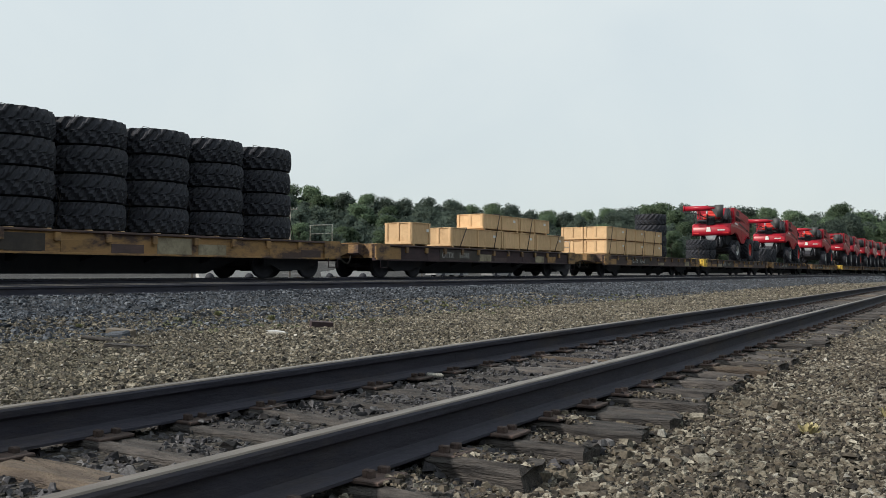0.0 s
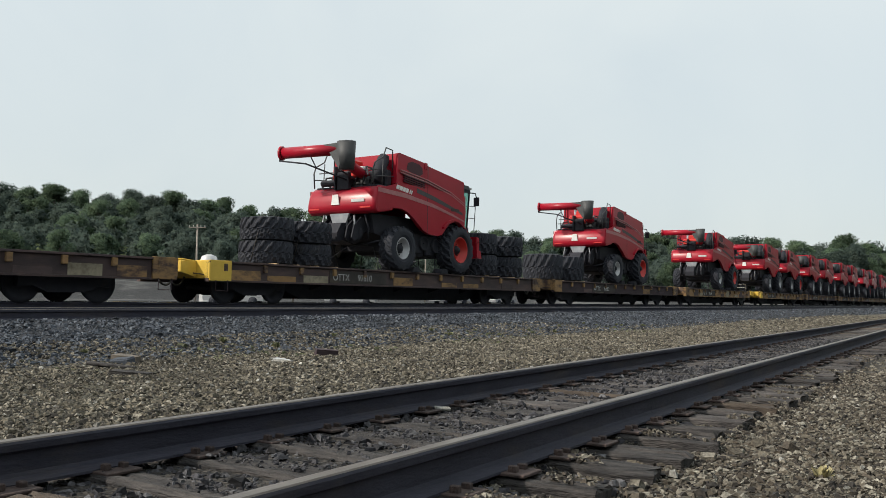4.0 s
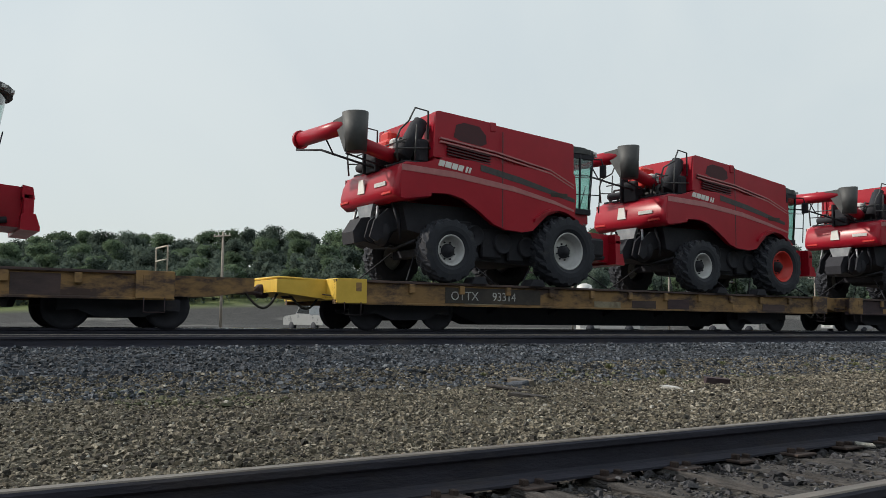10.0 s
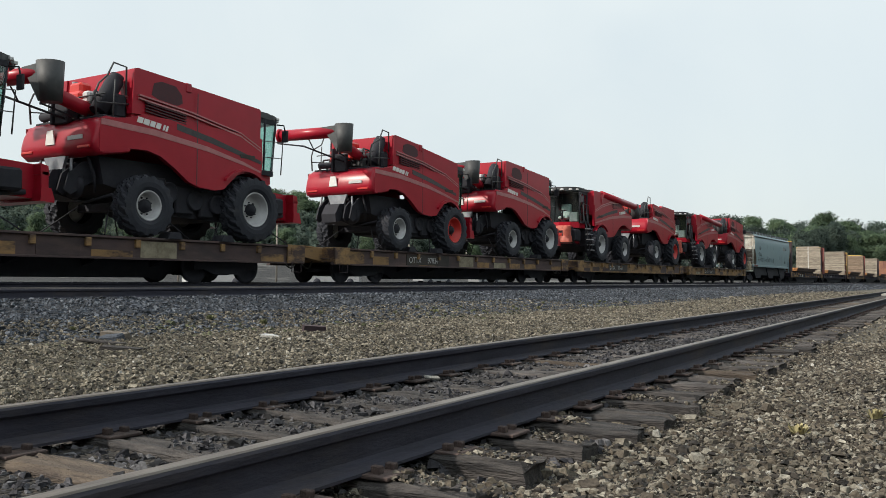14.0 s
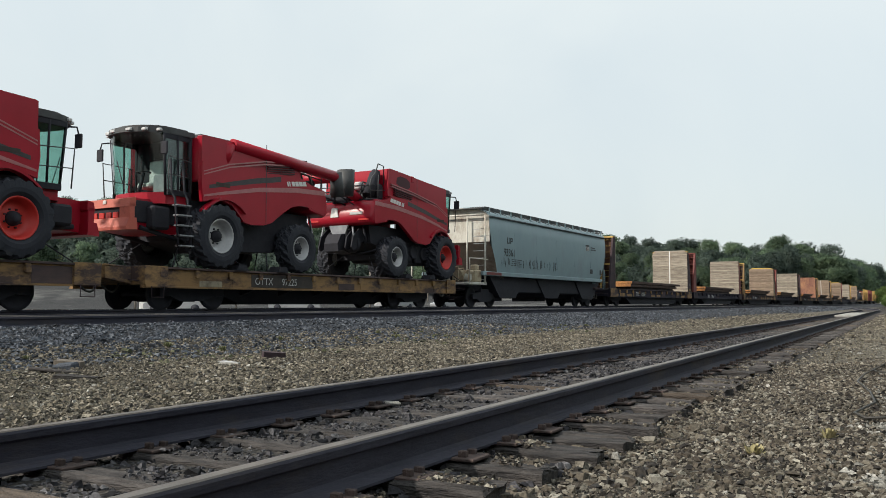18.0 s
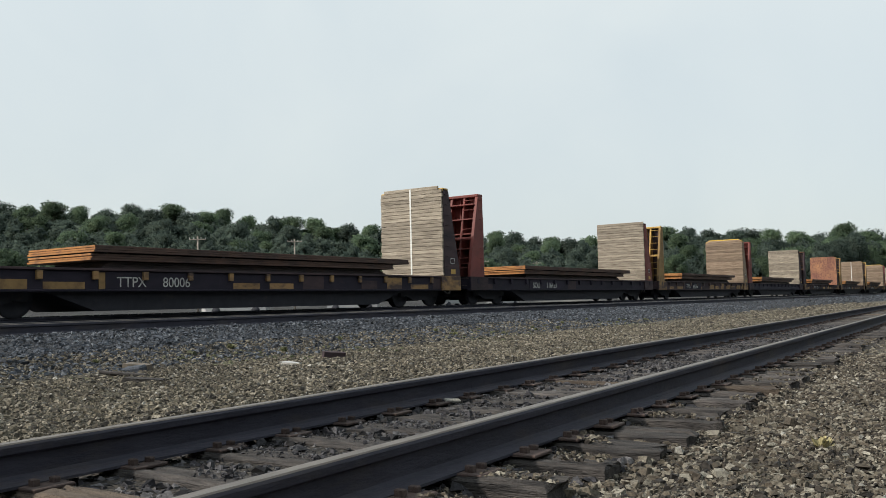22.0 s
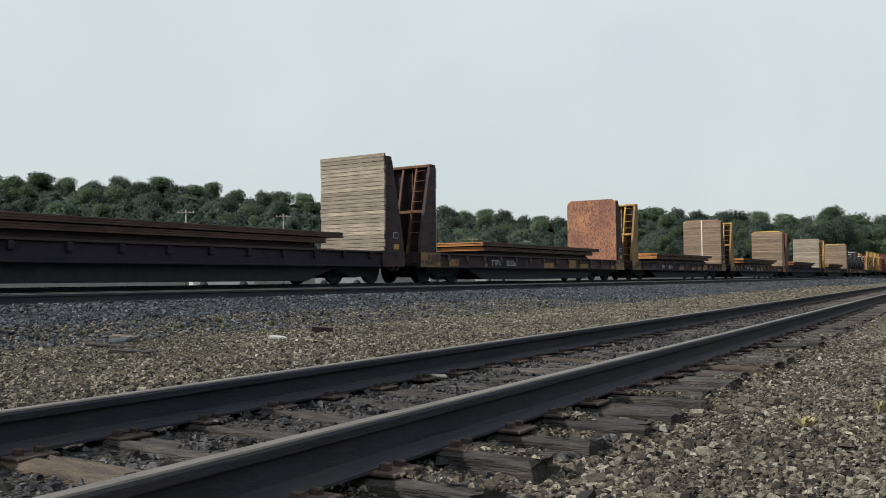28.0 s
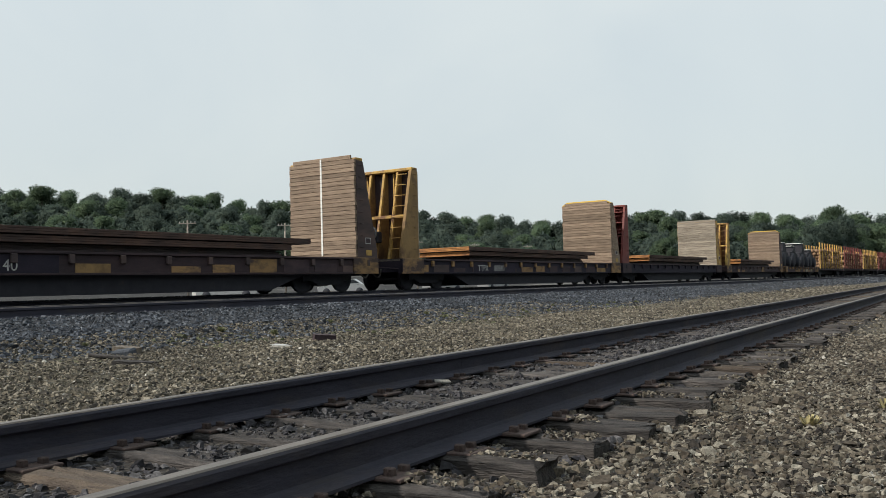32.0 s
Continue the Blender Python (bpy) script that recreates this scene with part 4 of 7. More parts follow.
def flat_car(u0, u1, mark, tone=0, bright=False, mark_u=0.0, tail=0.0, nose=0.0):
    """A wooden-decked steel flat car; u0 and u1 are the ends of its deck."""
    L = u1 - u0
    H = DECK_Z - RAIL_Z
    web = [M_DUSK, M_YELLOW, M_BROWN][tone]
    car = thing("flat_car", "weathered yellow-brown steel flat car with wooden deck and stencilled number", "flat car", "freight cars of the train")
    d = Shape()
    n = int(L / 0.28)
    for i in range(n):
        y = -L / 2 + L * i / n
        d.box((-1.38, 1.38), (y + 0.004, y + L / n - 0.004), (H - 0.07, H), 0.006)
    tagged(part("deck", d, M_DECK, car, "grey plank deck"), kind="")
    for x in (1.45, -1.45):
        side_sill(car, L, H - 0.54, H, web, M_DUSK, x, 13, M_YELLOW)
    # painted repair panels between the pockets, in several faded tones
    r = random.Random(int(u0 * 10))
    step_y = (L - 1.1) / 12
    for i in range(12):
        y = -L / 2 + 0.55 + step_y * (i + 0.5)
        if r.random() < 0.75:
            part("web_panel", Shape().box((1.402, 1.412), (y - step_y * 0.42, y + step_y * r.uniform(0.2, 0.42)), (H - 0.49, H - r.choice((0.09, 0.22, 0.28, 0.33))), 0.003), r.choice([M_YELLOW, M_YELLOW, M_DUSK, M_BROWN, M_DUSK, M_PALEPATCH]), car)
    part("center_sill", Shape().prism([(-L / 2 + 0.2, H - 0.1), (L / 2 - 0.2, H - 0.1), (L / 2 - 0.2, H - 0.4), (L / 2 - 3.4, H - 0.58), (L / 2 - 4.5, H - 0.97), (-L / 2 + 4.5, H - 0.97), (-L / 2 + 3.3, H - 0.55), (-L / 2 + 0.2, H - 0.4)], -0.45, 0.45, "x"), M_BLACK, car, "black fish-belly centre sill")
    for i in range(7):
        y = -L / 2 + 2.8 + (L - 5.6) * i / 6
        part("cross_bearer", Shape().prism([(-1.36, H - 0.1), (1.36, H - 0.1), (1.36, H - 0.42), (0.45, H - 0.7), (-0.45, H - 0.7), (-1.36, H - 0.42)], y - 0.06, y + 0.06, "y"), M_BLACK, car)
    for s in (-1, 1):
        y0, y1 = sorted((s * L / 2, s * (L / 2 - 0.14)))
        part("end_sill", Shape().box((-1.47, 1.47), (y0, y1), (H - 0.46, H + 0.015), 0.015), M_BRIGHT if bright and s < 0 else M_YELLOW, car, "yellow end sill")
        y0, y1 = sorted((s * (L / 2 - 0.02), s * (L / 2 - 0.75)))
        part("corner_plate", Shape().box((1.415, 1.475), (y0, y1), (H - 0.52, H + 0.02), 0.008), M_BRIGHT if bright and s < 0 else M_YELLOW, car, "painted corner plate")
        g = Shape().pipe([(1.49, s * (L / 2 - 0.2), H - 0.5), (1.49, s * (L / 2 - 0.2), H - 0.78), (1.49, s * (L / 2 - 0.6), H - 0.78), (1.49, s * (L / 2 - 0.6), H - 0.5)], 0.013, 6)
        part("stirrup_step", g, M_BROWN, car)
    if tail:
        y = L / 2 - 0.1
        part("brake_rail", Shape().pipe([(0.3, y, H), (0.3, y, H + 0.55), (1.2, y, H + 0.55), (1.2, y, H)], 0.018, 6).tube((0.3, y, H + 0.28), (1.2, y, H + 0.28), 0.014, 6), M_CREAM, car, "thin pale rail at the brake step")
    bogie(car, -L / 2 + 2.05)
    bogie(car, L / 2 + tail - 2.72)
    ends(car, L / 2 + tail, 0.85 - 0.02)
    if nose:
        m = M_BRIGHT if bright else M_YELLOW
        part("end_platform", Shape().prism([(-L / 2 + 0.05, H - 0.02), (-L / 2 - nose, H - 0.02), (-L / 2 - nose, H - 0.3), (-L / 2 + 0.05, H - 0.44)], -0.95, 0.95, "x"), m, car, "narrow yellow end platform")
        part("platform_rail", Shape().pipe([(0.93, -L / 2, H - 0.02), (0.93, -L / 2 - nose + 0.05, H + 0.02), (-0.93, -L / 2 - nose + 0.05, H + 0.02)], 0.03, 6), m, car)
    if tail:
        part("draft_box", Shape().prism([(L / 2 - 0.05, H - 0.03), (L / 2 + tail, H - 0.03), (L / 2 + tail, H - 0.3), (L / 2 + tail * 0.5, H - 0.44), (L / 2 - 0.05, H - 0.46)], -0.95, 0.95, "x"), M_YELLOW, car, "long yellow draft gear housing")
    if mark:
        y = mark_u - (u0 + u1) / 2
        part("number_panel", Shape().box((1.404, 1.418), (y - 0.15, y + 2.7), (H - 0.47, H - 0.1), 0.003), M_DARKPATCH, car, "black number panel")
        for k, word in enumerate(mark.split()):
            letters("stencil", word, 0.29, M_STENCIL, car, pose(1.421, y + 1.2 * k, H - 0.39) @ SIDE, "white stencilled reporting mark")
    return ride(car, (u0 + u1) / 2)


# ---- loads: tyres and crates ----
def lug_tyre(name, R, Wd, bore, lugs, axis):
    """A farm tyre in one skin: two walls, and a tread raised into slanting chevron lugs."""
    h, seg = Wd / 2, lugs * 6
    ring = [(-0.75, bore, 0), (-0.98, bore + 0.1, 0), (-1.0, R * 0.74, 0)]
    ring += [(v, R * (0.94 - 0.06 * abs(v) ** 3), 1) for v in (-0.92, -0.7, -0.45, -0.2, -0.04, 0.04, 0.2, 0.45, 0.7, 0.92)]
    ring += [(1.0, R * 0.74, 0), (0.98, bore + 0.1, 0), (0.75, bore, 0), (0.0, bore + 0.07, 0)]
    vs, w = [], len(ring)
    for i in range(seg):
        a = 2 * math.pi * i / seg
        for v, r, tread in ring:
            if tread:
                f = (i / 6 + (0.5 if v > 0 else 0) - abs(v) * 1.0) % 1.0
                r += R * 0.055 if f < 0.42 else 0.0
            q = (math.cos(a) * r, math.sin(a) * r)
            vs.append((q[0], q[1], v * h) if axis == "z" else (v * h, q[0], q[1]))
    fs = [(i * w + j, ((i + 1) % seg) * w + j, ((i + 1) % seg) * w + (j + 1) % w, i * w + (j + 1) % w) for i in range(seg) for j in range(w)]
    return Shape().add(vs, fs).mesh(name, M_TYRE)


def tyre_mesh(R, Wd, bore, lugs):
    return lug_tyre("farm_tyre", R, Wd, bore, lugs, "z")


TYRE_A = tyre_mesh(0.98, 0.668, 0.5, 20)
TYRE_B = tyre_mesh(0.82, 0.70, 0.42, 18)
TYRE_C = tyre_mesh(0.97, 0.88, 0.5, 18)
TYRE_D = tyre_mesh(0.98, 1.22, 0.5, 18)


def tyre_stack(u, mesh, wide, count, off=0.0, z=DECK_Z):
    for i in range(count):
        ob = tagged(part("farm_tyre", mesh, None), "new black tractor tyre lying flat on the stack", "tyre", "stacked farm tyres")
        ride(ob, u + rnd.uniform(-0.02, 0.02), off + rnd.uniform(-0.03, 0.03), z + 0.05 + wide * (i + 0.5), rnd.uniform(0, 360))
    strap = Shape().pipe([(0.0, -1.0, 0), (0.0, -0.5, wide * count + 0.12), (0, 0.5, wide * count + 0.07), (0, 1.25, 0)], 0.012, 5)
    ride(tagged(part("tie_down_cable", strap, M_STRAP), "thin steel tie-down cable over a tyre stack", "cable", "tie-downs"), u, off + 0.3, z)
    dun = Shape().box((-0.9, 0.9), (-0.5, -0.38), (0, 0.05)).box((-0.9, 0.9), (0.38, 0.5), (0, 0.05))
    ride(tagged(part("dunnage", dun, M_CRATE), "pine dunnage boards under a tyre stack", "boards", "dunnage"), u, off, z)


def crate(u0, u1, x0, x1, z0, z1, label="large new pine plywood crate with battens and skids"):
    """A plywood crate on skids with corner battens."""
    L, Wd, Ht = u1 - u0, x1 - x0, z1 - z0
    c = thing("crate", label, "crate", "crates on the flat cars")
    h = Ht - 0.07
    part("panel", Shape().box((-Wd / 2 + 0.02, Wd / 2 - 0.02), (-L / 2 + 0.02, L / 2 - 0.02), (0.07, Ht - 0.012), 0.01), M_CRATE, c)
    part("lid", Shape().box((-Wd / 2 - 0.01, Wd / 2 + 0.01), (-L / 2 - 0.01, L / 2 + 0.01), (Ht - 0.03, Ht), 0.006), M_CRATE, c)
    for s in (-1, 1):
        part("batten", Shape().box((-Wd / 2, Wd / 2), (s * L / 2 - 0.012, s * L / 2 + 0.012), (0.07, 0.16), 0.004), M_CRATE, c)
        for x in (-Wd / 2 + 0.07, 0.0, Wd / 2 - 0.07):
            part("batten", Shape().box((x - 0.05, x + 0.05), (s * L / 2 - 0.014, s * L / 2 + 0.014), (0.16, Ht - 0.03), 0.004), M_CRATE, c)
        n = 1 if L < 2 else 2
        for i in range(n + 1):
            y = -L / 2 + 0.05 + (L - 0.1) * i / n
            part("batten", Shape().box((s * Wd / 2 - 0.014, s * Wd / 2 + 0.014), (y - 0.05, y + 0.05), (0.07, Ht - 0.03), 0.004), M_CRATE, c)
    n = max(2, int(L / 0.9))
    for i in range(n):
        y = -L / 2 + 0.2 + (L - 0.4) * i / (n - 1)
        part("skid", Shape().box((-Wd / 2 + 0.03, Wd / 2 - 0.03), (y - 0.06, y + 0.06), (0, 0.07), 0.005), M_CRATE, c)
    part("shipping_label", Shape().box((Wd / 2 + 0.0, Wd / 2 + 0.004), (L * 0.3, L * 0.3 + 0.2), (Ht * 0.62, Ht * 0.62 + 0.1), 0.001), M_WHITE, c, "white shipping label")
    return ride(c, (u0 + u1) / 2, (x0 + x1) / 2, z0)


def crate_strap(u, x0, x1, z, label="black steel strap over crates"):
    s = Shape()
    for a, b in (((x1 + 0.03, -0.5, DECK_Z), (x1 + 0.03, 0, z)), ((x1 + 0.03, 0, z + 0.01), (x0 - 0.03, 0, z + 0.01)), ((x0 - 0.03, 0, z), (x0 - 0.03, -0.5, DECK_Z))):
        s.tube(a, b, 0.016, 6)
    return ride(tagged(part("load_strap", s, M_STRAP), label, "strap", "load straps"), u, 0, 0)


# ---- loads: combine harvesters ----
def wheel_set(name, R, Wd, rim_r, rim_mat, lugs):
    """One farm wheel with its axis along x: tyre and dished rim."""
    h = Wd / 2
    r = Shape().lathe([(h * 0.82, rim_r + 0.015), (h * 0.86, rim_r), (h * 0.78, rim_r - 0.03), (h * 0.15, rim_r - 0.06), (h * 0.05, rim_r * 0.55), (h * 0.12, rim_r * 0.45), (h * 0.12, 0.02)], (0, 0, 0), "x", 28)
    hub = Shape().lathe([(h * 0.1, 0.17), (h * 0.4, 0.16), (h * 0.45, 0.10), (h * 0.62, 0.09), (h * 0.62, 0.0)], (0, 0, 0), "x", 16)
    for i in range(8):
        a = math.pi * i / 4
        hub.tube((h * 0.12, math.cos(a) * 0.21, math.sin(a) * 0.21), (h * 0.24, math.cos(a) * 0.21, math.sin(a) * 0.21), 0.022, 6)
    return lug_tyre("tyre", R, Wd, rim_r, lugs, "x"), r.mesh("rim", rim_mat), hub.mesh("hub", M_BLACK)


FRONT_RED = wheel_set("front", 0.90, 0.68, 0.47, M_REDRIM, 18)
FRONT_GREY = wheel_set("front", 0.92, 0.68, 0.47, M_RIM, 18)
REAR = wheel_set("rear", 0.77, 0.56, 0.36, M_RIM, 16)


CAB = ("cab_floor", "cab_wall", "cab_roof", "roof_cap", "work_lamp", "cab_pillar", "side_glass", "windscreen", "seat", "steering_column", "steering_wheel", "console", "wiper", "mirror_arm", "mirror", "cab_rail")


def combine(rim_red, side_auger=False, folded=True, big=False, lift=0.0):
    """A grain combine without header. Front is +y, rear axle at y = 0, wheels on z = 0."""
    c = thing("combine_harvester", "red grain combine harvester with dark underside, loaded without header", "combine harvester", "combine harvesters on the train")
    fr = FRONT_RED if rim_red else FRONT_GREY
    for nm, ms, x, y, r in (("front_wheel", fr, 1.34, 3.66, 0.90 if rim_red else 0.92), ("front_wheel", fr, -1.34, 3.66, 0.90 if rim_red else 0.92), ("rear_wheel", REAR, 1.33, 0.12, 0.77), ("rear_wheel", REAR, -1.33, 0.12, 0.77)):
        w = part(nm, ms[0], None, c, "black lugged tyre on a red rim" if rim_red and y > 1 else "black lugged tyre on a silver rim", at=(x, y, r))
        w.rotation_euler = (rnd.uniform(0, 6), 0, 0 if x > 0 else math.pi)
        part("rim", ms[1], None, w)
        part("hub", ms[2], None, w)
    part("front_axle", Shape().box((-1.1, 1.1), (3.5, 3.82), (0.72, 1.05), 0.03), M_BLACK, c)
    part("rear_axle", Shape().box((-1.1, 1.1), (0.0, 0.24), (0.68, 0.9), 0.03), M_BLACK, c)
    # threshing body between the wheels; black colour stands in for the shade there
    part("underbody", Shape().prism([(-0.9, 1.9), (-0.75, 1.25), (0.2, 1.05), (0.9, 0.62), (3.0, 0.55), (4.3, 0.8), (4.4, 1.9)], -0.98, 0.98, "x"), M_BLACK, c, "threshing body, underside shade put into its black")
    for y, z, w in ((0.75, 1.1, 0.5), (1.6, 0.95, 0.62), (2.35, 0.9, 0.5)):
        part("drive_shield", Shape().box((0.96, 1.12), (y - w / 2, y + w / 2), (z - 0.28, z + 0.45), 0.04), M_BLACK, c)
        part("pulley", Shape().lathe([(1.0, 0.02), (1.0, 0.26), (1.2, 0.26), (1.2, 0.22), (1.16, 0.2), (1.16, 0.02)], (0, y + 0.3, z + 0.1), "x", 18), M_BLACK, c)
    # outline of the grain tank: its front, its rear, and its height at the rear, both sides of the hinge, and the front
    fx, rx, za, zb, zc, zd = (4.24, 0.0, 3.52, 3.6, 3.62, 3.66) if side_auger else (4.05, -0.28, 4.02, 3.88, 3.86, 3.68) if big and rim_red else (4.02, -0.3, 4.10, 3.98, 3.93, 3.76) if big else (4.18, -0.1, 4.02, 3.85, 3.77, 3.48) if folded else (4.2, -0.1, 3.72, 3.55, 3.68, 3.58)
    tank_line = [(rx - 0.02, 2.98), (fx, 2.94), (fx, zd), (fx - 0.06, zd + 0.03), (rx + 1.78, zc + 0.03), (rx + 1.74, zc), (rx + 1.66, zb), (rx + 1.6, zb + 0.03), (rx + 0.14, za), (rx + 0.04, za - 0.03)]
    drop = 0.5 if side_auger else 0.0
    # side panels: a waisted red skin with a wheel arch, both sides
    low = [(-1.15, 2.72), (-1.24, 2.45), (-1.22, 1.93), (-0.9, 1.97), (-0.45, 2.10), (0.1, 2.12), (0.5, 2.03), (0.95, 1.78), (1.4, 1.48), (1.75, 1.37), (2.3, 1.34), (2.62, 1.40), (2.85, 1.62), (3.1, 1.83), (3.45, 1.93), (3.85, 1.93), (fx - 0.02, 1.84), (fx + 0.04, 2.35), (fx, 2.95), (2.6, 3.0), (0.0, 2.98), (-0.5, 2.83)]
    for s in (-1, 1):
        part("side_panel", Shape().prism(low, s * 1.330, s * 1.470, "x"), M_RED, c, "glossy red side skin")
        arch = [(2.62 + 1.62 * i / 12, 1.42 + 0.60 * math.sin(math.pi * min(1, 0.12 + i / 12 * 0.80)) ** 0.8) for i in range(13)]
        part("fender", Shape().prism(arch + [(y, z - 0.07) for y, z in reversed(arch)], s * 1.350, s * 1.570, "x"), M_RED, c)
        part("panel_seam", Shape().box((s * 1.471 - 0.004, s * 1.471 + 0.004), (1.66, 1.685), (1.42, 3.8), 0.001), M_CHARCOAL, c)
        # long stripe whose colour carries the glossy highlight along the side
        stripe = [(-1.2, 2.57), (0.3, 2.51), (2.0, 2.34), (3.3, 2.13), (fx - 0.05, 1.98), (fx - 0.05, 2.03), (3.3, 2.22), (2.0, 2.47), (0.3, 2.66), (-1.2, 2.71)]
        part("stripe", Shape().prism(stripe, s * 1.470, s * 1.480, "x"), M_SILVER, c, "silver side stripe, pinkish gloss put into its colour")
        dark = [(1.0, 2.76), (2.2, 2.56), (4.0, 2.22), (4.0, 2.32), (2.2, 2.72), (1.0, 2.92)]
        part("dark_stripe", Shape().prism(dark, s * 1.470, s * 1.475, "x"), M_CHARCOAL, c, "charcoal side stripe")
        for dz in (0.0, 0.085):
            up = [(rx + 0.15, 3.42), (rx + 1.75, 3.26), (3.2, 2.98), (fx - 0.04, 2.66), (fx - 0.04, 2.69), (3.2, 3.015), (rx + 1.75, 3.30), (rx + 0.15, 3.46)]
            part("upper_stripe", Shape().prism([(y, z - dz) for y, z in up], s * 1.405, s * 1.478, "x"), M_SILVER, c, "thin silver line")
        for k in range(4):
            part("louver", Shape().prism([(rx + 0.35, 3.30 - 0.07 * k), (rx + 1.6, 3.17 - 0.07 * k), (rx + 1.6, 3.14 - 0.07 * k), (rx + 0.35, 3.27 - 0.07 * k)], s * 1.38, s * (1.485 - 0.004 * k), "x"), M_REDDARK, c, "dark red louver slat")
        for i, (a, b) in enumerate(((0.0, 0.17), (0.2, 0.38), (0.41, 0.57), (0.6, 0.75), (0.83, 0.89), (0.93, 0.99))):
            lean = 0.05
            y0, y1, zl = -0.22 + a * 0.92, -0.22 + b * 0.92, 2.77 - a * 0.11
            part("logo_bar", Shape().prism([(y0, zl), (y1, zl - (b - a) * 0.11), (y1 + lean, zl + 0.14 - (b - a) * 0.11), (y0 + lean, zl + 0.14)], s * 1.470, s * 1.482, "x"), M_WHITE, c, "white lettering block")
        part("model_mark", Shape().box((s * 1.478 - 0.004, s * 1.478 + 0.004), (3.2, 3.75), (2.32, 2.43), 0.002), M_DARKPATCH, c, "dark model mark")
        # grain tank side
        part("tank_side", Shape().prism(tank_line, s * 1.230, s * 1.410, "x"), M_RED, c)
        if folded and not side_auger:
            part("tank_window", Shape().prism([(rx + 0.55, 3.52), (rx + 0.75, 3.44), (rx + 1.35, 3.38), (rx + 1.52, 3.46), (rx + 1.5, 3.66), (rx + 1.3, za - 0.24), (rx + 0.85, za - 0.2), (rx + 0.62, za - 0.28)], s * 1.410, s * 1.416, "x"), M_REDDARK, c, "dark red mesh window of the tank")
            part("tank_hinge", Shape().box((s * 1.380 - 0.06, s * 1.380 + 0.06), (rx + 1.62, rx + 1.80), (zb - 0.2, zb + 0.04), 0.02), M_RED, c)
    part("tank_body", Shape().prism([(rx + 0.05, 2.6), (fx - 0.04, 2.6), (fx - 0.04, zd - 0.12), (rx + 1.7, min(zb, zc) - 0.12), (rx + 0.15, za - 0.15)], -1.25, 1.25, "x"), M_RED, c)
    part("tank_front", Shape().box((-1.34, 1.34), (fx - 0.12, fx + 0.01), (2.4, zd - 0.02), 0.05), M_RED, c)
    part("tank_rear", Shape().prism([(rx + 0.02, 2.9), (rx + 0.14, 2.9), (rx + 0.2, za - 0.02), (rx + 0.08, za - 0.02)], -1.34, 1.34, "x"), M_RED, c)
    # rear hood, lamps, warning triangle
    hood = [(-1.02, 2.80), (-1.2, 2.68), (-1.32, 2.45), (-1.38, 2.2), (-1.38, 2.0), (-1.2, 1.86), (-0.4, 2.0), (-0.2, 2.8)]
    loft = Shape()
    cy, cz, nh = -0.35, 2.35, len(hood)
    stations = [(-1.462, 0.90), (-1.445, 0.945), (-1.40, 0.98), (-1.32, 1.0), (1.32, 1.0), (1.40, 0.98), (1.445, 0.945), (1.462, 0.90)]
    skin = [(x, cy + (y - cy) * f, cz + (z - cz) * f) for x, f in stations for y, z in hood]
    quads = [(k * nh + i, k * nh + (i + 1) % nh, (k + 1) * nh + (i + 1) % nh, (k + 1) * nh + i) for k in range(len(stations) - 1) for i in range(nh)]
    loft.add(skin, quads, True).add(skin, [tuple(range(nh)), tuple(reversed(range(7 * nh, 8 * nh)))])
    part("rear_hood", loft, M_RED, c, "rounded red rear hood")
    for x in (-1.1, 1.1):
        part("tail_lamp", Shape().box((x - 0.22, x + 0.22), (-1.41, -1.36), (2.02, 2.08), 0.01), M_REDRIM, c)
    part("warning_triangle", Shape().prism([(-0.35, 2.18), (0.0, 2.18), (-0.06, 2.52), (-0.29, 2.52)], -1.41, -1.375, "y"), M_WHITE, c, "pale slow-vehicle triangle")
    part("logo_plate", Shape().box((0.5, 1.05), (-1.40, -1.375), (2.24, 2.34), 0.004), M_PALE, c, "pale yellow logo block")
    part("chute", Shape().prism([(-0.42, 1.88), (0.42, 1.88), (0.3, 1.6), (0.36, 1.0), (-0.36, 1.0), (-0.3, 1.6)], -1.38, -1.30, "y"), M_CHUTE, c, "bare metal straw chute")
    for x in (-0.62, 0.62):
        part("spreader_disc", Shape().lathe([(-0.08, 0.02), (-0.08, 0.3), (0.05, 0.33), (0.08, 0.28), (0.08, 0.02)], (x * 0.8, -1.2, 1.2), "y", 20), M_BLACK, c, "black straw spreader")
    chop = [(-0.7, 1.85), (-1.1, 1.80), (-1.2, 1.6), (-1.62, 1.54), (-1.84, 1.2), (-1.8, 0.92), (-1.55, 0.98), (-0.98, 0.86), (-0.66, 1.4)]
    part("straw_chopper", Shape().prism(chop, -0.3, 0.3, "x"), M_BLACK, c, "black straw chopper tail")
    for x in (-0.72, -0.45, 0.45, 0.72):
        part("chopper_fin", Shape().prism([(-0.75, 1.8), (-1.15, 1.75), (-1.5, 1.45), (-1.62, 1.05), (-1.45, 0.95), (-1.05, 1.2), (-0.8, 1.35)], x - 0.025, x + 0.025, "x"), M_BLACK, c, "black deflector fin")
    for pts, m in (([(0.85, -1.1, 1.9), (0.9, -0.95, 1.4), (0.8, -0.85, 1.05)], M_BLACK), ([(0.62, -1.36, 1.8), (0.7, -1.42, 1.5), (0.6, -1.3, 1.25)], M_CHUTE),
                   ([(-0.8, -1.2, 1.9), (-0.85, -1.3, 1.4), (-0.8, -0.95, 0.95)], M_CHUTE), ([(1.1, -0.6, 1.0), (0.4, -0.75, 0.85), (-0.9, -0.7, 0.95)], M_BLACK)):
        part("linkage_rod", Shape().pipe(pts, 0.035, 6), m, c, "bare metal linkage rod" if m is M_CHUTE else "")
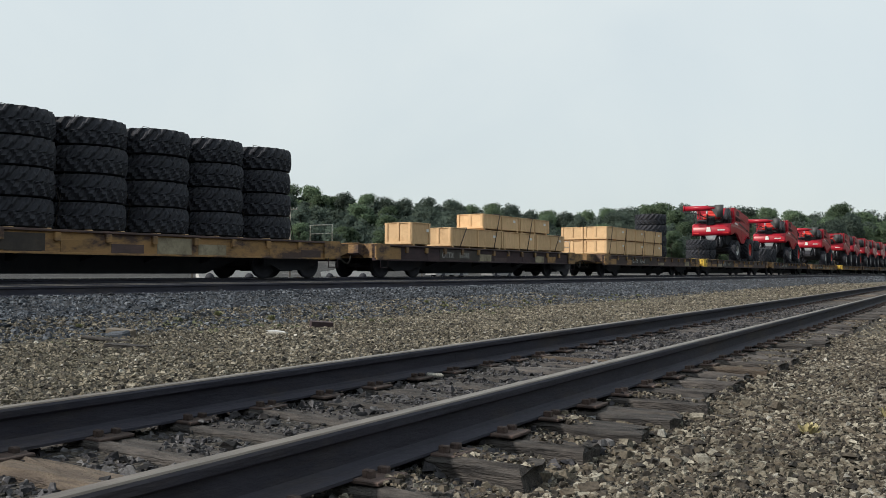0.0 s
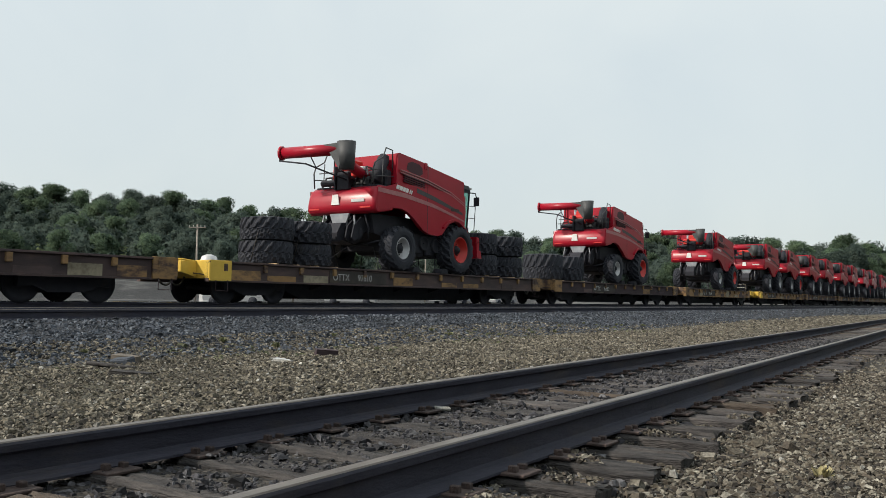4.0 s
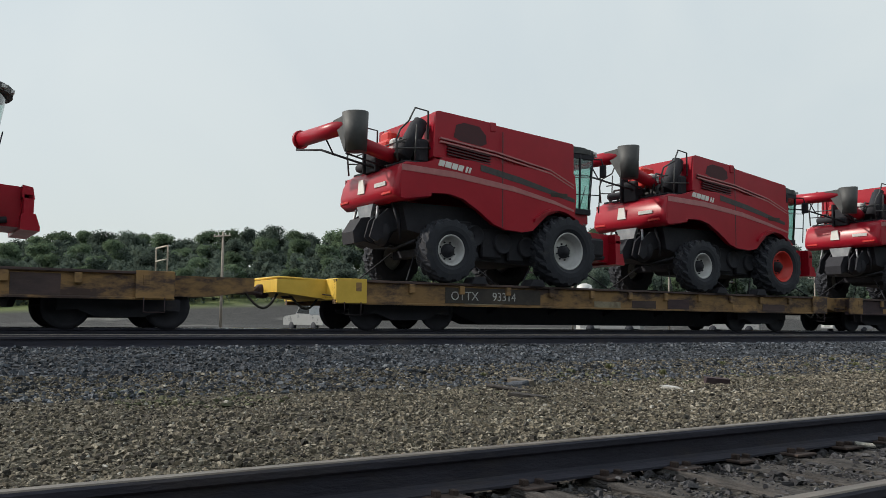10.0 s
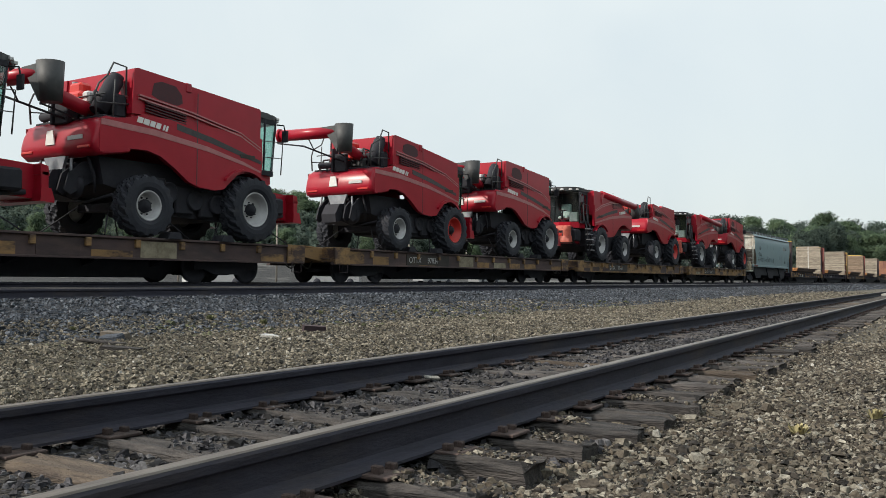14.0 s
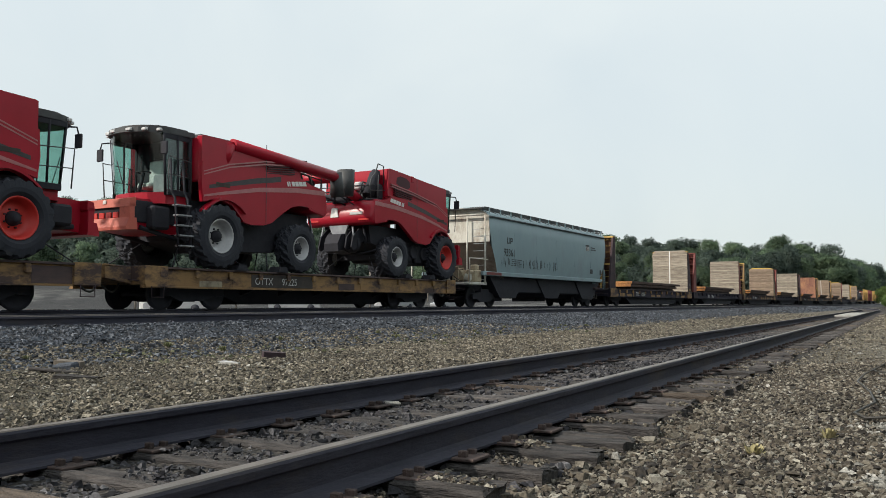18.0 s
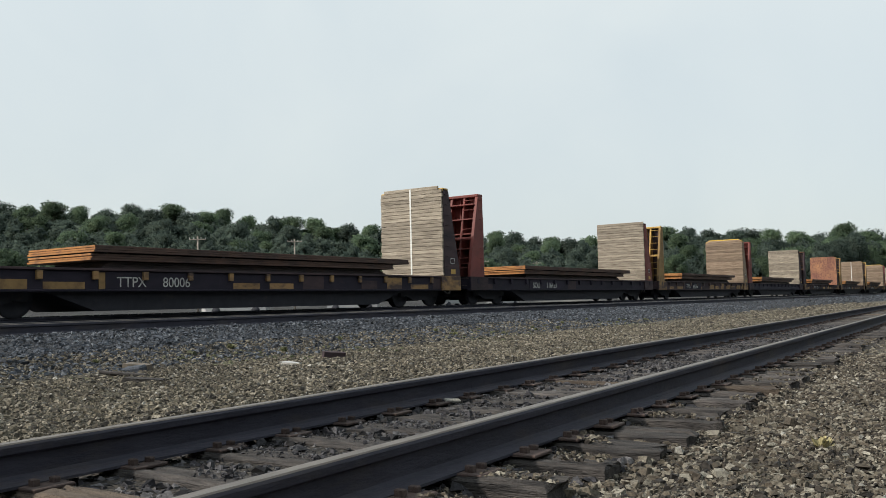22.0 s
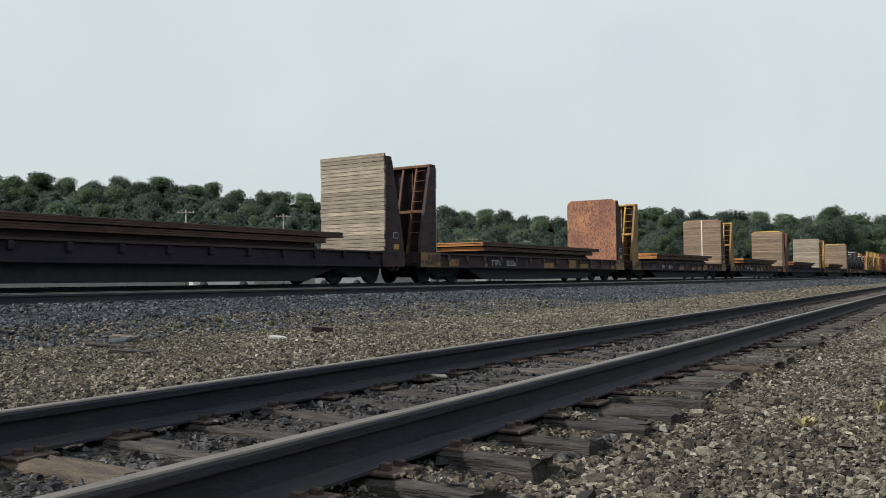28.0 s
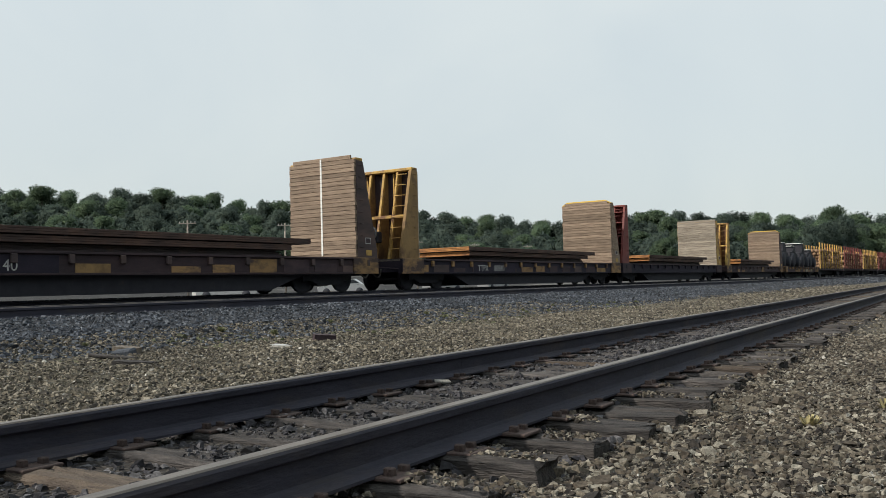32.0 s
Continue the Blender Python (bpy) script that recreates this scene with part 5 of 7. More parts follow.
    # engine deck clutter
    part("engine_deck", Shape().box((-1.32, 1.32), (-1.05, 0.05), (2.72, 2.84), 0.02), M_BLACK, c)
    part("engine_cover", Shape().box((-0.9, 0.7), (-0.75, 0.0), (2.84, 3.2), 0.08), M_PLASTIC, c)
    part("air_intake", Shape().tube((0.95, -0.62 + rx, 2.95), (0.95, -0.16 + rx, min(3.78, za - 0.05)), 0.21, 16).tube((0.95, -0.2 + rx, min(3.7, za - 0.12)), (0.95, -0.1 + rx, min(3.9, za + 0.02)), 0.17, 14), M_BLACK, c, "black slanting air cleaner")
    part("radiator_housing", Shape().box((0.4, 1.22), (rx - 0.34, rx), (2.84, 3.42), 0.06), M_BLACK, c)
    part("engine_block", Shape().box((-0.75, 0.3), (-0.95, rx - 0.1), (3.1, 3.55), 0.09).box((-0.4, 0.1), (-0.8, rx - 0.15), (3.5, min(3.8, za - 0.1)), 0.07), M_REDRIM, c, "red engine housing")
    part("coolant_tank", Shape().box((0.35, 0.62), (-0.95, -0.6), (3.2, 3.5), 0.05), M_PALE, c, "pale plastic expansion tank")
    part("exhaust_pipe", Shape().tube((-0.5, -0.55, 3.3), (-0.55, -0.5, 3.9 - drop), 0.075, 10), M_CHUTE, c, "bare metal exhaust pipe")
    part("muffler", Shape().tube((-1.1, -1.0, 2.98), (0.2, -1.0, 2.98), 0.11, 14), M_BLACK, c, "black muffler")
    for i in range(7):
        x = -1.2 + 0.35 * i
        part("hose", Shape().pipe([(x, -0.9, 2.84), (x + 0.1, -0.8, 3.2 + 0.15 * (i % 3)), (x + 0.25, -0.3, 3.3 + 0.1 * (i % 2))], 0.035, 6), M_PLASTIC, c, "dark hose")
    hr = Shape()
    for x in (1.28, -1.28):
        hr.pipe([(x, -1.2, 2.8), (x, -1.25, 3.3), (x, -1.15, 3.55), (x, -0.62 + rx, 3.78 - drop), (x, -0.45 + rx, 4.12 - drop), (x, -0.09 + rx, 4.08 - drop), (x, -0.09 + rx, 3.4)], 0.024, 6)
        hr.pipe([(x, -1.22, 3.1), (x, rx, 3.2)], 0.018, 6)
        hr.pipe([(x, -0.75, 2.84), (x, -0.7, 3.72 - drop)], 0.018, 6)
    hr.pipe([(1.28, -0.97, 3.35), (-1.28, -0.97, 3.35)], 0.018, 6)
    part("handrail", hr, M_PLASTIC, c, "dark tube handrail")
    part("mast", Shape().box((-0.25, 0.25), (-1.25, -1.1), (2.7, 3.3), 0.02).box((-0.35, -0.28), (-1.3, -1.0), (2.7, 3.5), 0.01), M_BLACK, c)
    # unloading auger
    if side_auger:
        part("auger_tube", Shape().tube((-1.34, 3.0, 3.60), (-1.5, -1.75, 3.26), 0.18, 18), M_RED, c, "long red unloading auger")
        part("auger_elbow", Shape().tube((-1.32, 3.1, 3.61), (-1.2, 3.25, 3.0), 0.2, 16), M_RED, c)
        part("auger_spout", Shape().tube((-1.5, -1.72, 3.42), (-1.46, -1.9, 2.62), 0.2, 16, 0.24), M_PLASTIC, c, "black rubber spout")
        part("tank_cover", Shape().box((-1.1, 0.9), (1.6, 4.0), (3.62, 3.78), 0.03), M_CHARCOAL, c)
    elif folded:
        low = -0.38 if big and rim_red else -0.22 if big else 0.0
        part("auger_tube", Shape().tube((0.2, 0.2, 3.12), (0.75, -1.9, 3.42), 0.17, 16), M_RED, c, "dark red unloading auger", at=(0, 0, low))
        part("auger_end", Shape().tube((0.7, -2.1, 3.88), (-1.75, -2.35, 3.90), 0.19, 18).tube((-1.7, -2.34, 3.90), (-1.78, -2.36, 3.90), 0.24, 18), M_RED, c, "red folded auger end with flange", at=(0, 0, low))
        part("auger_spout", Shape().tube((0.85, -2.1, 4.12), (0.85, -2.06, 3.2), 0.31, 18, 0.24), M_PLASTIC, c, "black rubber spout", at=(0, 0, low))
        part("spout_web", Shape().prism([(0.85, 4.08), (0.05, 4.05), (0.3, 3.78), (0.72, 3.2)], -2.3, -1.95, "y"), M_PLASTIC, c, "grey moulded elbow of the spout", at=(0, 0, low))
        b = Shape().pipe([(0.2, -1.2, 3.0), (-0.8, -2.2, 3.5), (-1.75, -2.45, 3.63)], 0.03, 6).pipe([(0.5, -1.1, 3.0), (0.8, -2.3, 3.15)], 0.025, 6)
        b.pipe([(-1.75, -2.45, 3.63), (-1.72, -2.35, 3.93)], 0.025, 6).pipe([(-0.5, -2.0, 3.35), (-0.7, -2.2, 3.9)], 0.02, 6)
        part("auger_bracket", b, M_BLACK, c, at=(0, 0, low))
    # cab: bowed windscreen under a rounded black roof
    part("cab_floor", Shape().prism([(-0.98, 4.3), (0.98, 4.3), (0.98, 5.1), (0.6, 5.38), (0, 5.48), (-0.6, 5.38), (-0.98, 5.1)], 1.72, 2.02, "z"), M_RED, c)
    bow = [(1.12 * math.sin(radians(a)), 4.85 + 0.98 * math.cos(radians(a))) for a in range(-75, 76, 15)]
    part("cab_roof", Shape().prism([(-1.12, 4.22)] + bow + [(1.12, 4.22)], 3.60, 3.74, "z"), M_PLASTIC, c, "rounded black cab roof")
    part("roof_cap", Shape().prism([(-0.92, 4.3)] + [(x * 0.84, 4.85 + (y - 4.85) * 0.8) for x, y in bow] + [(0.92, 4.3)], 3.73, 3.82, "z"), M_CHARCOAL, c)
    for a in (-58, -38, -16, 16, 38, 58):
        x, y = 1.12 * math.sin(radians(a)), 4.85 + 0.98 * math.cos(radians(a))
        part("work_lamp", Shape().box((x - 0.1, x + 0.1), (y - 0.07, y + 0.03), (3.63, 3.71), 0.015), M_PALE, c)
    for x in (-1.04, 1.04):
        part("cab_pillar", Shape().tube((x, 4.32, 1.8), (x, 4.32, 3.62), 0.06, 8), M_BLACK, c)
        part("cab_pillar", Shape().tube((x * 0.95, 5.12, 1.95), (x, 5.24, 3.6), 0.035, 8), M_BLACK, c)
    for x in (-1.05, 1.05):
        g = part("side_glass", Shape().prism([(4.36, 2.02), (5.1, 2.02), (5.22, 3.6), (4.36, 3.6)], x - 0.006, x + 0.006, "x"), M_GLASS, c, "green-tinted cab side window")
        g.visible_shadow = False
    gl = Shape()
    n = 8
    lo = [(-1 + 2 * i / n, 5.14 + 0.33 * (1 - (1 - 2 * i / n) ** 2), 2.02) for i in range(n + 1)]
    hi = [(-1.04 + 2.08 * i / n, 5.26 + 0.46 * (1 - (1 - 2 * i / n) ** 2), 3.61) for i in range(n + 1)]
    gl.add(lo + hi, [(i + 1, i, n + 1 + i, n + 2 + i) for i in range(n)], True)
    g = part("windscreen", gl, M_GLASS, c, "bowed green-tinted windscreen")
    g.visible_shadow = False
    part("cab_wall", Shape().box((-1.0, 1.0), (4.3, 4.36), (1.95, 3.6), 0.02), M_BLACK, c, "dark rear wall of the cab")
    for x in (-1.06, 1.06):
        part("cab_pillar", Shape().pipe([(x, 4.74, 2.0), (x, 4.78, 3.6)], 0.028, 6), M_BLACK, c)
        part("cab_pillar", Shape().box((x - 0.02, x + 0.02), (4.34, 5.24), (3.46, 3.6), 0.01), M_BLACK, c)
        part("cab_pillar", Shape().box((x - 0.03, x + 0.03), (4.34, 5.12), (1.95, 2.1), 0.01), M_BLACK, c)
    part("seat", Shape().box((-0.28, 0.28), (4.5, 5.0), (2.2, 2.36), 0.05).box((-0.28, 0.28), (4.42, 4.58), (2.3, 3.02), 0.05), M_PALE, c, "driver seat under pale plastic wrap")
    part("steering_column", Shape().tube((0, 5.15, 2.02), (0, 5.0, 2.62), 0.05, 8), M_BLACK, c)
    part("steering_wheel", Shape().lathe([(-0.015, 0.17), (0.015, 0.17), (0.015, 0.2), (-0.015, 0.2), (-0.015, 0.17)], (0, 4.99, 2.64), "z", 16), M_BLACK, c)
    part("console", Shape().box((-0.85, -0.35), (4.45, 5.0), (2.02, 2.55), 0.05), M_CHUTE, c, "grey cab console")
    part("wiper", Shape().pipe([(0.1, 5.52, 2.06), (0.28, 5.66, 2.9)], 0.014, 5), M_BLACK, c)
    for x in (-1.32, 1.32):
        part("mirror_arm", Shape().pipe([(x * 0.78, 5.3, 3.5), (x * 0.92, 5.4, 3.48), (x * 0.95, 5.42, 3.3)], 0.022, 6), M_BLACK, c)
        part("mirror", Shape().box((x * 0.95 - 0.12, x * 0.95 + 0.12), (5.39, 5.45), (2.98, 3.32), 0.03), M_BLACK, c)
        part("cab_rail", Shape().pipe([(x * 0.9, 4.4, 2.0), (x * 0.9, 4.4, 2.9), (x * 0.97, 5.3, 2.95), (x * 0.95, 5.25, 2.0)], 0.018, 6).pipe([(x * 0.9, 4.4, 2.45), (x * 0.95, 5.28, 2.48)], 0.014, 6), M_PLASTIC, c)
    for ob in [q for q in c.children if q.name.split(".")[0] in CAB]:      # the cab hangs a little behind and below on the machines that face away
        ob.location = (0, fx - 4.24, 0 if side_auger else 0.05 if big else -0.26)
    # feeder house with its wide mouth plate
    # turned machines get a mouth red with sunlight mixed into it
    m_face = M_REDFACE if side_auger else M_RED
    dz = 0.34 if side_auger else 0.1 + lift
    fe = 0.0 if side_auger else -0.12
    fh = [(4.35, 0.95), (4.45, 1.62), (5.1, 1.50 + dz), (6.0 + fe, 1.46 + dz), (6.15 + fe, 1.4 + dz), (6.2 + fe, 0.75 + dz), (6.05 + fe, 0.68 + dz), (5.0, 0.78 + dz * 0.4)]
    part("feeder_house", Shape().prism(fh, -0.66, 0.66, "x"), M_RED, c, "red feeder house")
    part("mouth_top", Shape().prism([(6.04, 1.22 + dz), (6.26, 1.2 + dz), (6.22, 1.42 + dz), (6.04, 1.46 + dz)], -0.94, 0.94, "x"), m_face, c, at=(0, fe, 0))
    part("mouth_sill", Shape().prism([(6.02, 0.62 + dz), (6.36, 0.60 + dz), (6.36, 0.68 + dz), (6.28, 0.92 + dz), (6.04, 0.92 + dz)], -0.98, 0.98, "x"), m_face, c, at=(0, fe, 0))
    for x in (-0.94, 0.56):
        part("mouth_side", Shape().box((x, x + 0.38), (6.06, 6.25), (0.88 + dz, 1.3 + dz), 0.02), m_face, c, at=(0, fe, 0))
    part("mouth_throat", Shape().box((-0.6, 0.6), (6.1, 6.205), (0.86 + dz, 1.3 + dz), 0.01), M_BLACK, c, "dark feeder throat", at=(0, fe, 0))
    for x in (-0.4, -0.13, 0.13, 0.4):
        part("feeder_slat", Shape().box((x - 0.1, x + 0.1), (6.2, 6.235), (0.93 + dz, 1.08 + dz), 0.01), M_REDRIM, c, at=(0, fe, 0))
    part("mouth_badge", Shape().box((-0.06, 0.06), (6.235, 6.26), (1.3 + dz, 1.4 + dz), 0.01), M_WHITE, c, "small pale badge", at=(0, fe, 0))
    for x in (-0.7, 0.7):
        part("lift_cylinder", Shape().tube((x, 4.2, 0.75), (x, 5.7, 0.85 + dz * 0.6), 0.06, 10), M_BLACK, c)
    part("drive_gearbox", Shape().box((0.66, 0.98), (4.9, 5.5), (0.85 + dz * 0.5, 1.3 + dz), 0.06), M_BLACK, c)
    # on side-auger machines a long black panel is added as shade on the feeder
    part("drive_gearbox", Shape().box((-0.98, -0.66), (4.9, 5.5), (0.85 + dz * 0.5, 1.3 + dz), 0.06).box((-0.72, -0.64), (4.5, 5.95), (0.84 + dz, 1.42 + dz), 0.03) if side_auger else Shape().box((-0.8, -0.66), (5.0, 5.3), (0.9 + dz * 0.5, 1.2 + dz), 0.05), M_BLACK, c, "black drive gear, plus shade panel on side-auger machines")
    # ladder and step on the left side
    ld = Shape()
    for y in (4.72, 5.16):
        ld.pipe([(-1.2, y, 2.9), (-1.28, y, 2.0), (-1.40, y, 1.85), (-1.56, y, 0.5)], 0.03, 6)
    part("ladder", ld, M_BLACK, c, "black access ladder")
    for i in range(5):
        part("rung", Shape().box((-1.66 + 0.03 * i, -1.44 + 0.03 * i), (4.70, 5.18), (0.55 + 0.27 * i, 0.59 + 0.27 * i), 0.006), M_CHUTE, c)
    # chocks and chains that hold it
    for x in (1.35, -1.35):
        for y in (0.95, 2.72):
            part("wheel_chock", Shape().prism([(y - 0.24, 0), (y + 0.24, 0), (y + 0.14, 0.17), (y - 0.14, 0.17)], x - 0.2, x + 0.2, "x"), M_BLACK, c, "timber wheel chock")
    for a, b in (((1.4, -1.0, 0.02), (0.6, -0.3, 0.8)), ((1.4, 1.5, 0.02), (0.8, 0.9, 0.75)), ((1.4, 2.3, 0.02), (0.7, 3.3, 0.8)), ((1.4, 5.2, 0.02), (0.7, 4.3, 0.8))):
        for k in (1, -1):
            part("tie_down_chain", Shape().tube((k * a[0], a[1], a[2]), (k * b[0], b[1], b[2]), 0.018, 5), M_BLACK, c, "taut tie-down chain")
    return c


# ---- loads: bulkhead flat cars ----
RUNGS = {m.name: Shape().tube((-0.23, 0, 0), (0.23, 0, 0), 0.015, 6).mesh("rung", m) for m in (M_OCHRE, M_MAROON, M_RUSTBROWN, M_BROWN)}


def bulkhead(car, y, s, m_frame, m_sheet, m_board, H, style, m_side):
    """One end wall. s = 1 at the +y end; boards face the load, sloping ribs face outwards."""
    top = 3.2
    prof = [(0, 0), (0, top), (s * 0.28, top), (s * 0.36, top - 0.1), (s * 1.02, 0.25), (s * 1.02, 0)]
    prof = [(y + a, H + b) for a, b in prof]
    for x in (-1.42, 1.30):
        part("bulkhead_side", Shape().prism(prof, x, x + 0.12, "x"), m_side, car, "tapered end plate of the bulkhead")
    part("bulkhead_sheet", Shape().box((-1.32, 1.32), tuple(sorted((y + s * 0.02, y + s * 0.06))), (H, H + top - 0.02), 0.01), m_sheet, car)
    for x in (-1.02, -0.42, 0.18, 0.78):
        q = [(y + s * 0.84, H + 0.02), (y + s * 0.20, H + top - 0.06), (y + s * 0.29, H + top - 0.06), (y + s * 0.95, H + 0.02)]
        g = part("gusset", Shape().prism([(y + s * 0.061, H + 0.02), (y + s * 0.061, H + top - 0.06), q[1], q[0]], x - 0.012, x + 0.012, "x"), m_side, car, "tapered stiffening web")
        part("flange", Shape().prism(q, x - 0.045, x + 0.045, "x"), m_frame, g)
    for x in (-0.72, 0.48):
        part("stiffener", Shape().box((x - 0.03, x + 0.03), tuple(sorted((y + s * 0.06, y + s * 0.13))), (H + 1.3, H + top - 0.08), 0.006), m_frame, car)
    if s < 0:
        part("brake_wheel", Shape().lathe([(-0.02, 0.2), (0.02, 0.2), (0.02, 0.24), (-0.02, 0.24), (-0.02, 0.2)], (0.1, y - 1.02, H + 0.95), "y", 16), M_CHUTE, car, "grey hand brake wheel")
        part("brake_box", Shape().box((-0.15, 0.35), (y - 0.98, y - 0.7), (H + 0.6, H + 1.0), 0.04), M_BLACK, car)
    part("top_rail", Shape().box((-1.42, 1.42), tuple(sorted((y - s * 0.02, y + s * 0.34))), (H + top - 0.06, H + top + 0.05), 0.02), m_frame, car)
    zc, yc = H + 1.45, y + s * 0.60
    part("cross_rail", Shape().box((-1.3, 1.3), tuple(sorted((yc, yc + s * 0.1))), (zc, zc + 0.11), 0.01), m_frame, car)
    if style == 2:
        for i in range(5):
            z = H + 0.5 + 0.58 * i
            part("shelf_plate", Shape().box((-1.3, 1.3), tuple(sorted((y + s * 0.06, y + s * (0.88 - 0.2 * z / 2)))), (z, z + 0.05), 0.006), m_frame, car)
    grab = Shape()
    ladder = part("ladder", Shape().pipe([(0.83, y + s * 1.0, H + 0.25), (0.83, y + s * 0.33, H + top - 0.08)], 0.02, 6), m_frame, car)
    for i in range(8):
        z = H + 0.35 + 0.38 * i
        yy = y + s * (1.04 - 0.22 * (z - H - 0.25))
        part("rung", RUNGS[m_frame.name], None, ladder, at=(1.06, yy, z))
        grab.pipe([(1.415, y + s * 0.12, z), (1.455, y + s * 0.12, z), (1.455, y + s * 0.27, z), (1.415, y + s * 0.27, z)], 0.011, 6)
    part("grab_iron", grab, m_side, car)
    # the load face: boards one by one, or a bare sheet
    if m_board:
        n = 24 if s > 0 else 4
        for i in range(n):
            tall = top + (0.12 if s > 0 else -0.08)
            z0 = H + 0.02 + tall * i / n
            z1 = H + 0.02 + tall * (i + 1) / n
            x0 = 1.40 - (0.16 if i == n - 1 and style != 1 else 0.0)
            yy = y - s * (0.07 + rnd.uniform(0, 0.016))
            part("board", Shape().box((-x0 + rnd.uniform(-0.015, 0.015), x0 + rnd.uniform(-0.015, 0.015)), tuple(sorted((yy, y - s * 0.002))), (z0 + 0.006, z1 - 0.005), 0.006), m_board, car)
        if style == 0:
            part("marker_strip", Shape().box((-0.04, 0.03), tuple(sorted((y - s * 0.09, y - s * 0.082))), (H + 0.1, H + top + 0.1), 0.002), M_WHITE, car, "white strip down the boards")
    else:
        part("load_face", Shape().prism([(-1.42, H), (1.42, H), (1.42, H + top - 0.12), (1.2, H + top + 0.12), (-1.2, H + top + 0.12), (-1.42, H + top - 0.12)], *sorted((y - s * 0.07, y - s * 0.003)), "y"), M_ORANGERUST, car, "orange and rust flaked face")
    if s > 0:
        part("yellow_plate", Shape().box((1.421, 1.428), (y + 0.42, y + 0.72), (H + 0.08, H + 0.26), 0.002), M_OCHRE, car, "small yellow plate")
        part("placard", Shape().box((1.421, 1.427), (y + 0.40, y + 0.68), (H + 0.46, H + 0.66), 0.002), M_PALE, car, "small pale placard")
        part("placard_face", Shape().box((1.424, 1.430), (y + 0.42, y + 0.66), (H + 0.48, H + 0.64), 0.002), M_BROWN, car)
    cap = Shape().prism([(-1.36, H + top + 0.05), (1.36, H + top + 0.05), (1.1, H + top + 0.2), (-1.1, H + top + 0.2)], *sorted((y - s * 0.05, y + s * 0.2)), "y")
    if style == 3:
        part("cap", cap, M_BRIGHT, car, "yellow bulkhead cap")


def bulkhead_car(f0, f1, near, far, mark, web=1, boards=M_PLANK, style=0):
    """f0 and f1: the load faces of the two bulkheads. near: colours of the -y bulkhead, far: of the +y one."""
    H = DECK_Z - RAIL_Z - 0.02
    mid = (f0 + f1) / 2
    half = (f1 - f0) / 2
    L = (f1 - f0) + 2.1
    car = thing("bulkhead_flat_car", "weathered bulkhead flat car with plank-faced steel end walls", "bulkhead flat car", "freight cars of the train")
    wm = [M_BROWN, M_NAVY, M_NAVY][web]
    part("deck", Shape().box((-1.36, 1.36), (-L / 2, L / 2), (H - 0.08, H), 0.01), M_DECK, car, "grey plank deck")
    for x in (1.43, -1.43):
        side_sill(car, L, H - 0.52, H, wm, M_BROWN, x, 15, [M_DUSK, M_YELLOW, M_NAVY][web])
    r = random.Random(int(f0))
    stp = (L - 1.1) / 14
    for i in range(14):
        y = -L / 2 + 0.55 + stp * (i + 0.5)
        if r.random() < (0.8, 0.9, 0.12)[web]:
            part("web_panel", Shape().box((1.382, 1.392), (y - stp * 0.42, y + stp * r.uniform(0.1, 0.42)), (H - 0.47, H - r.choice((0.09, 0.2, 0.26, 0.31))), 0.003), r.choice([M_YELLOW, M_YELLOW, M_OCHREDULL, M_DUSK, M_BROWN] if web < 2 else [M_BROWN, M_NAVY]), car)
    part("center_sill", Shape().prism([(-L / 2 + 0.2, H - 0.1), (L / 2 - 0.2, H - 0.1), (L / 2 - 0.2, H - 0.4), (L / 2 - 3.6, H - 0.6), (L / 2 - 4.8, H - 0.97), (-L / 2 + 4.8, H - 0.97), (-L / 2 + 3.6, H - 0.55), (-L / 2 + 0.2, H - 0.4)], -1.2, 1.2, "x"), M_BLACK, car, "black deep centre sill")
    for s in (-1, 1):
        part("end_sill", Shape().box((-1.45, 1.45), tuple(sorted((s * L / 2, s * (L / 2 - 0.14)))), (H - 0.46, H + 0.01), 0.015), wm, car)
        part("corner_plate", Shape().box((1.40, 1.455), tuple(sorted((s * (L / 2 - 0.02), s * (L / 2 - 1.3)))), (H - 0.52, H + 0.01), 0.008), [M_YELLOW, M_YELLOW, M_BROWN][web], car)
        bogie(car, s * (L / 2 - 2.1))
    ends(car, L / 2, 0.83)
    bulkhead(car, -half, -1, near[0], near[1], None if near[2] is None else boards, H, style if near[3] is None else near[3], near[4])
    bulkhead(car, half, 1, far[0], far[1], far[2], H, far[3], far[4])
    if mark:
        part("number_panel", Shape().box((1.384, 1.396), (-L / 2 + 4.9, -L / 2 + 8.3), (H - 0.48, H - 0.08), 0.003), M_NAVY, car, "dark number panel")
        for k, word in enumerate(mark.split()):
            letters("stencil", word, 0.34, M_STENCIL, car, pose(1.4, -L / 2 + 5.2 + 1.3 * k, H - 0.42) @ SIDE, "white stencilled reporting mark")
    ride(car, mid)
    # three lifts of steel plates, short of both end walls; sheared ends rusted orange, brightened for sunlight
    # lowest lift: shade below the wider plates is put into its colour
    low = thing("steel_plate_stack", "narrow lift of steel plates on the car deck, darkened as in shade", "steel plates", "steel plates on the train")
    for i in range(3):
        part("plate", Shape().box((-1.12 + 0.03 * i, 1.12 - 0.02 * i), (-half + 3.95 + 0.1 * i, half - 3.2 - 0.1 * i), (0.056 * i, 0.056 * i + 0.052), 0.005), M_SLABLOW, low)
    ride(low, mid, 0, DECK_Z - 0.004)
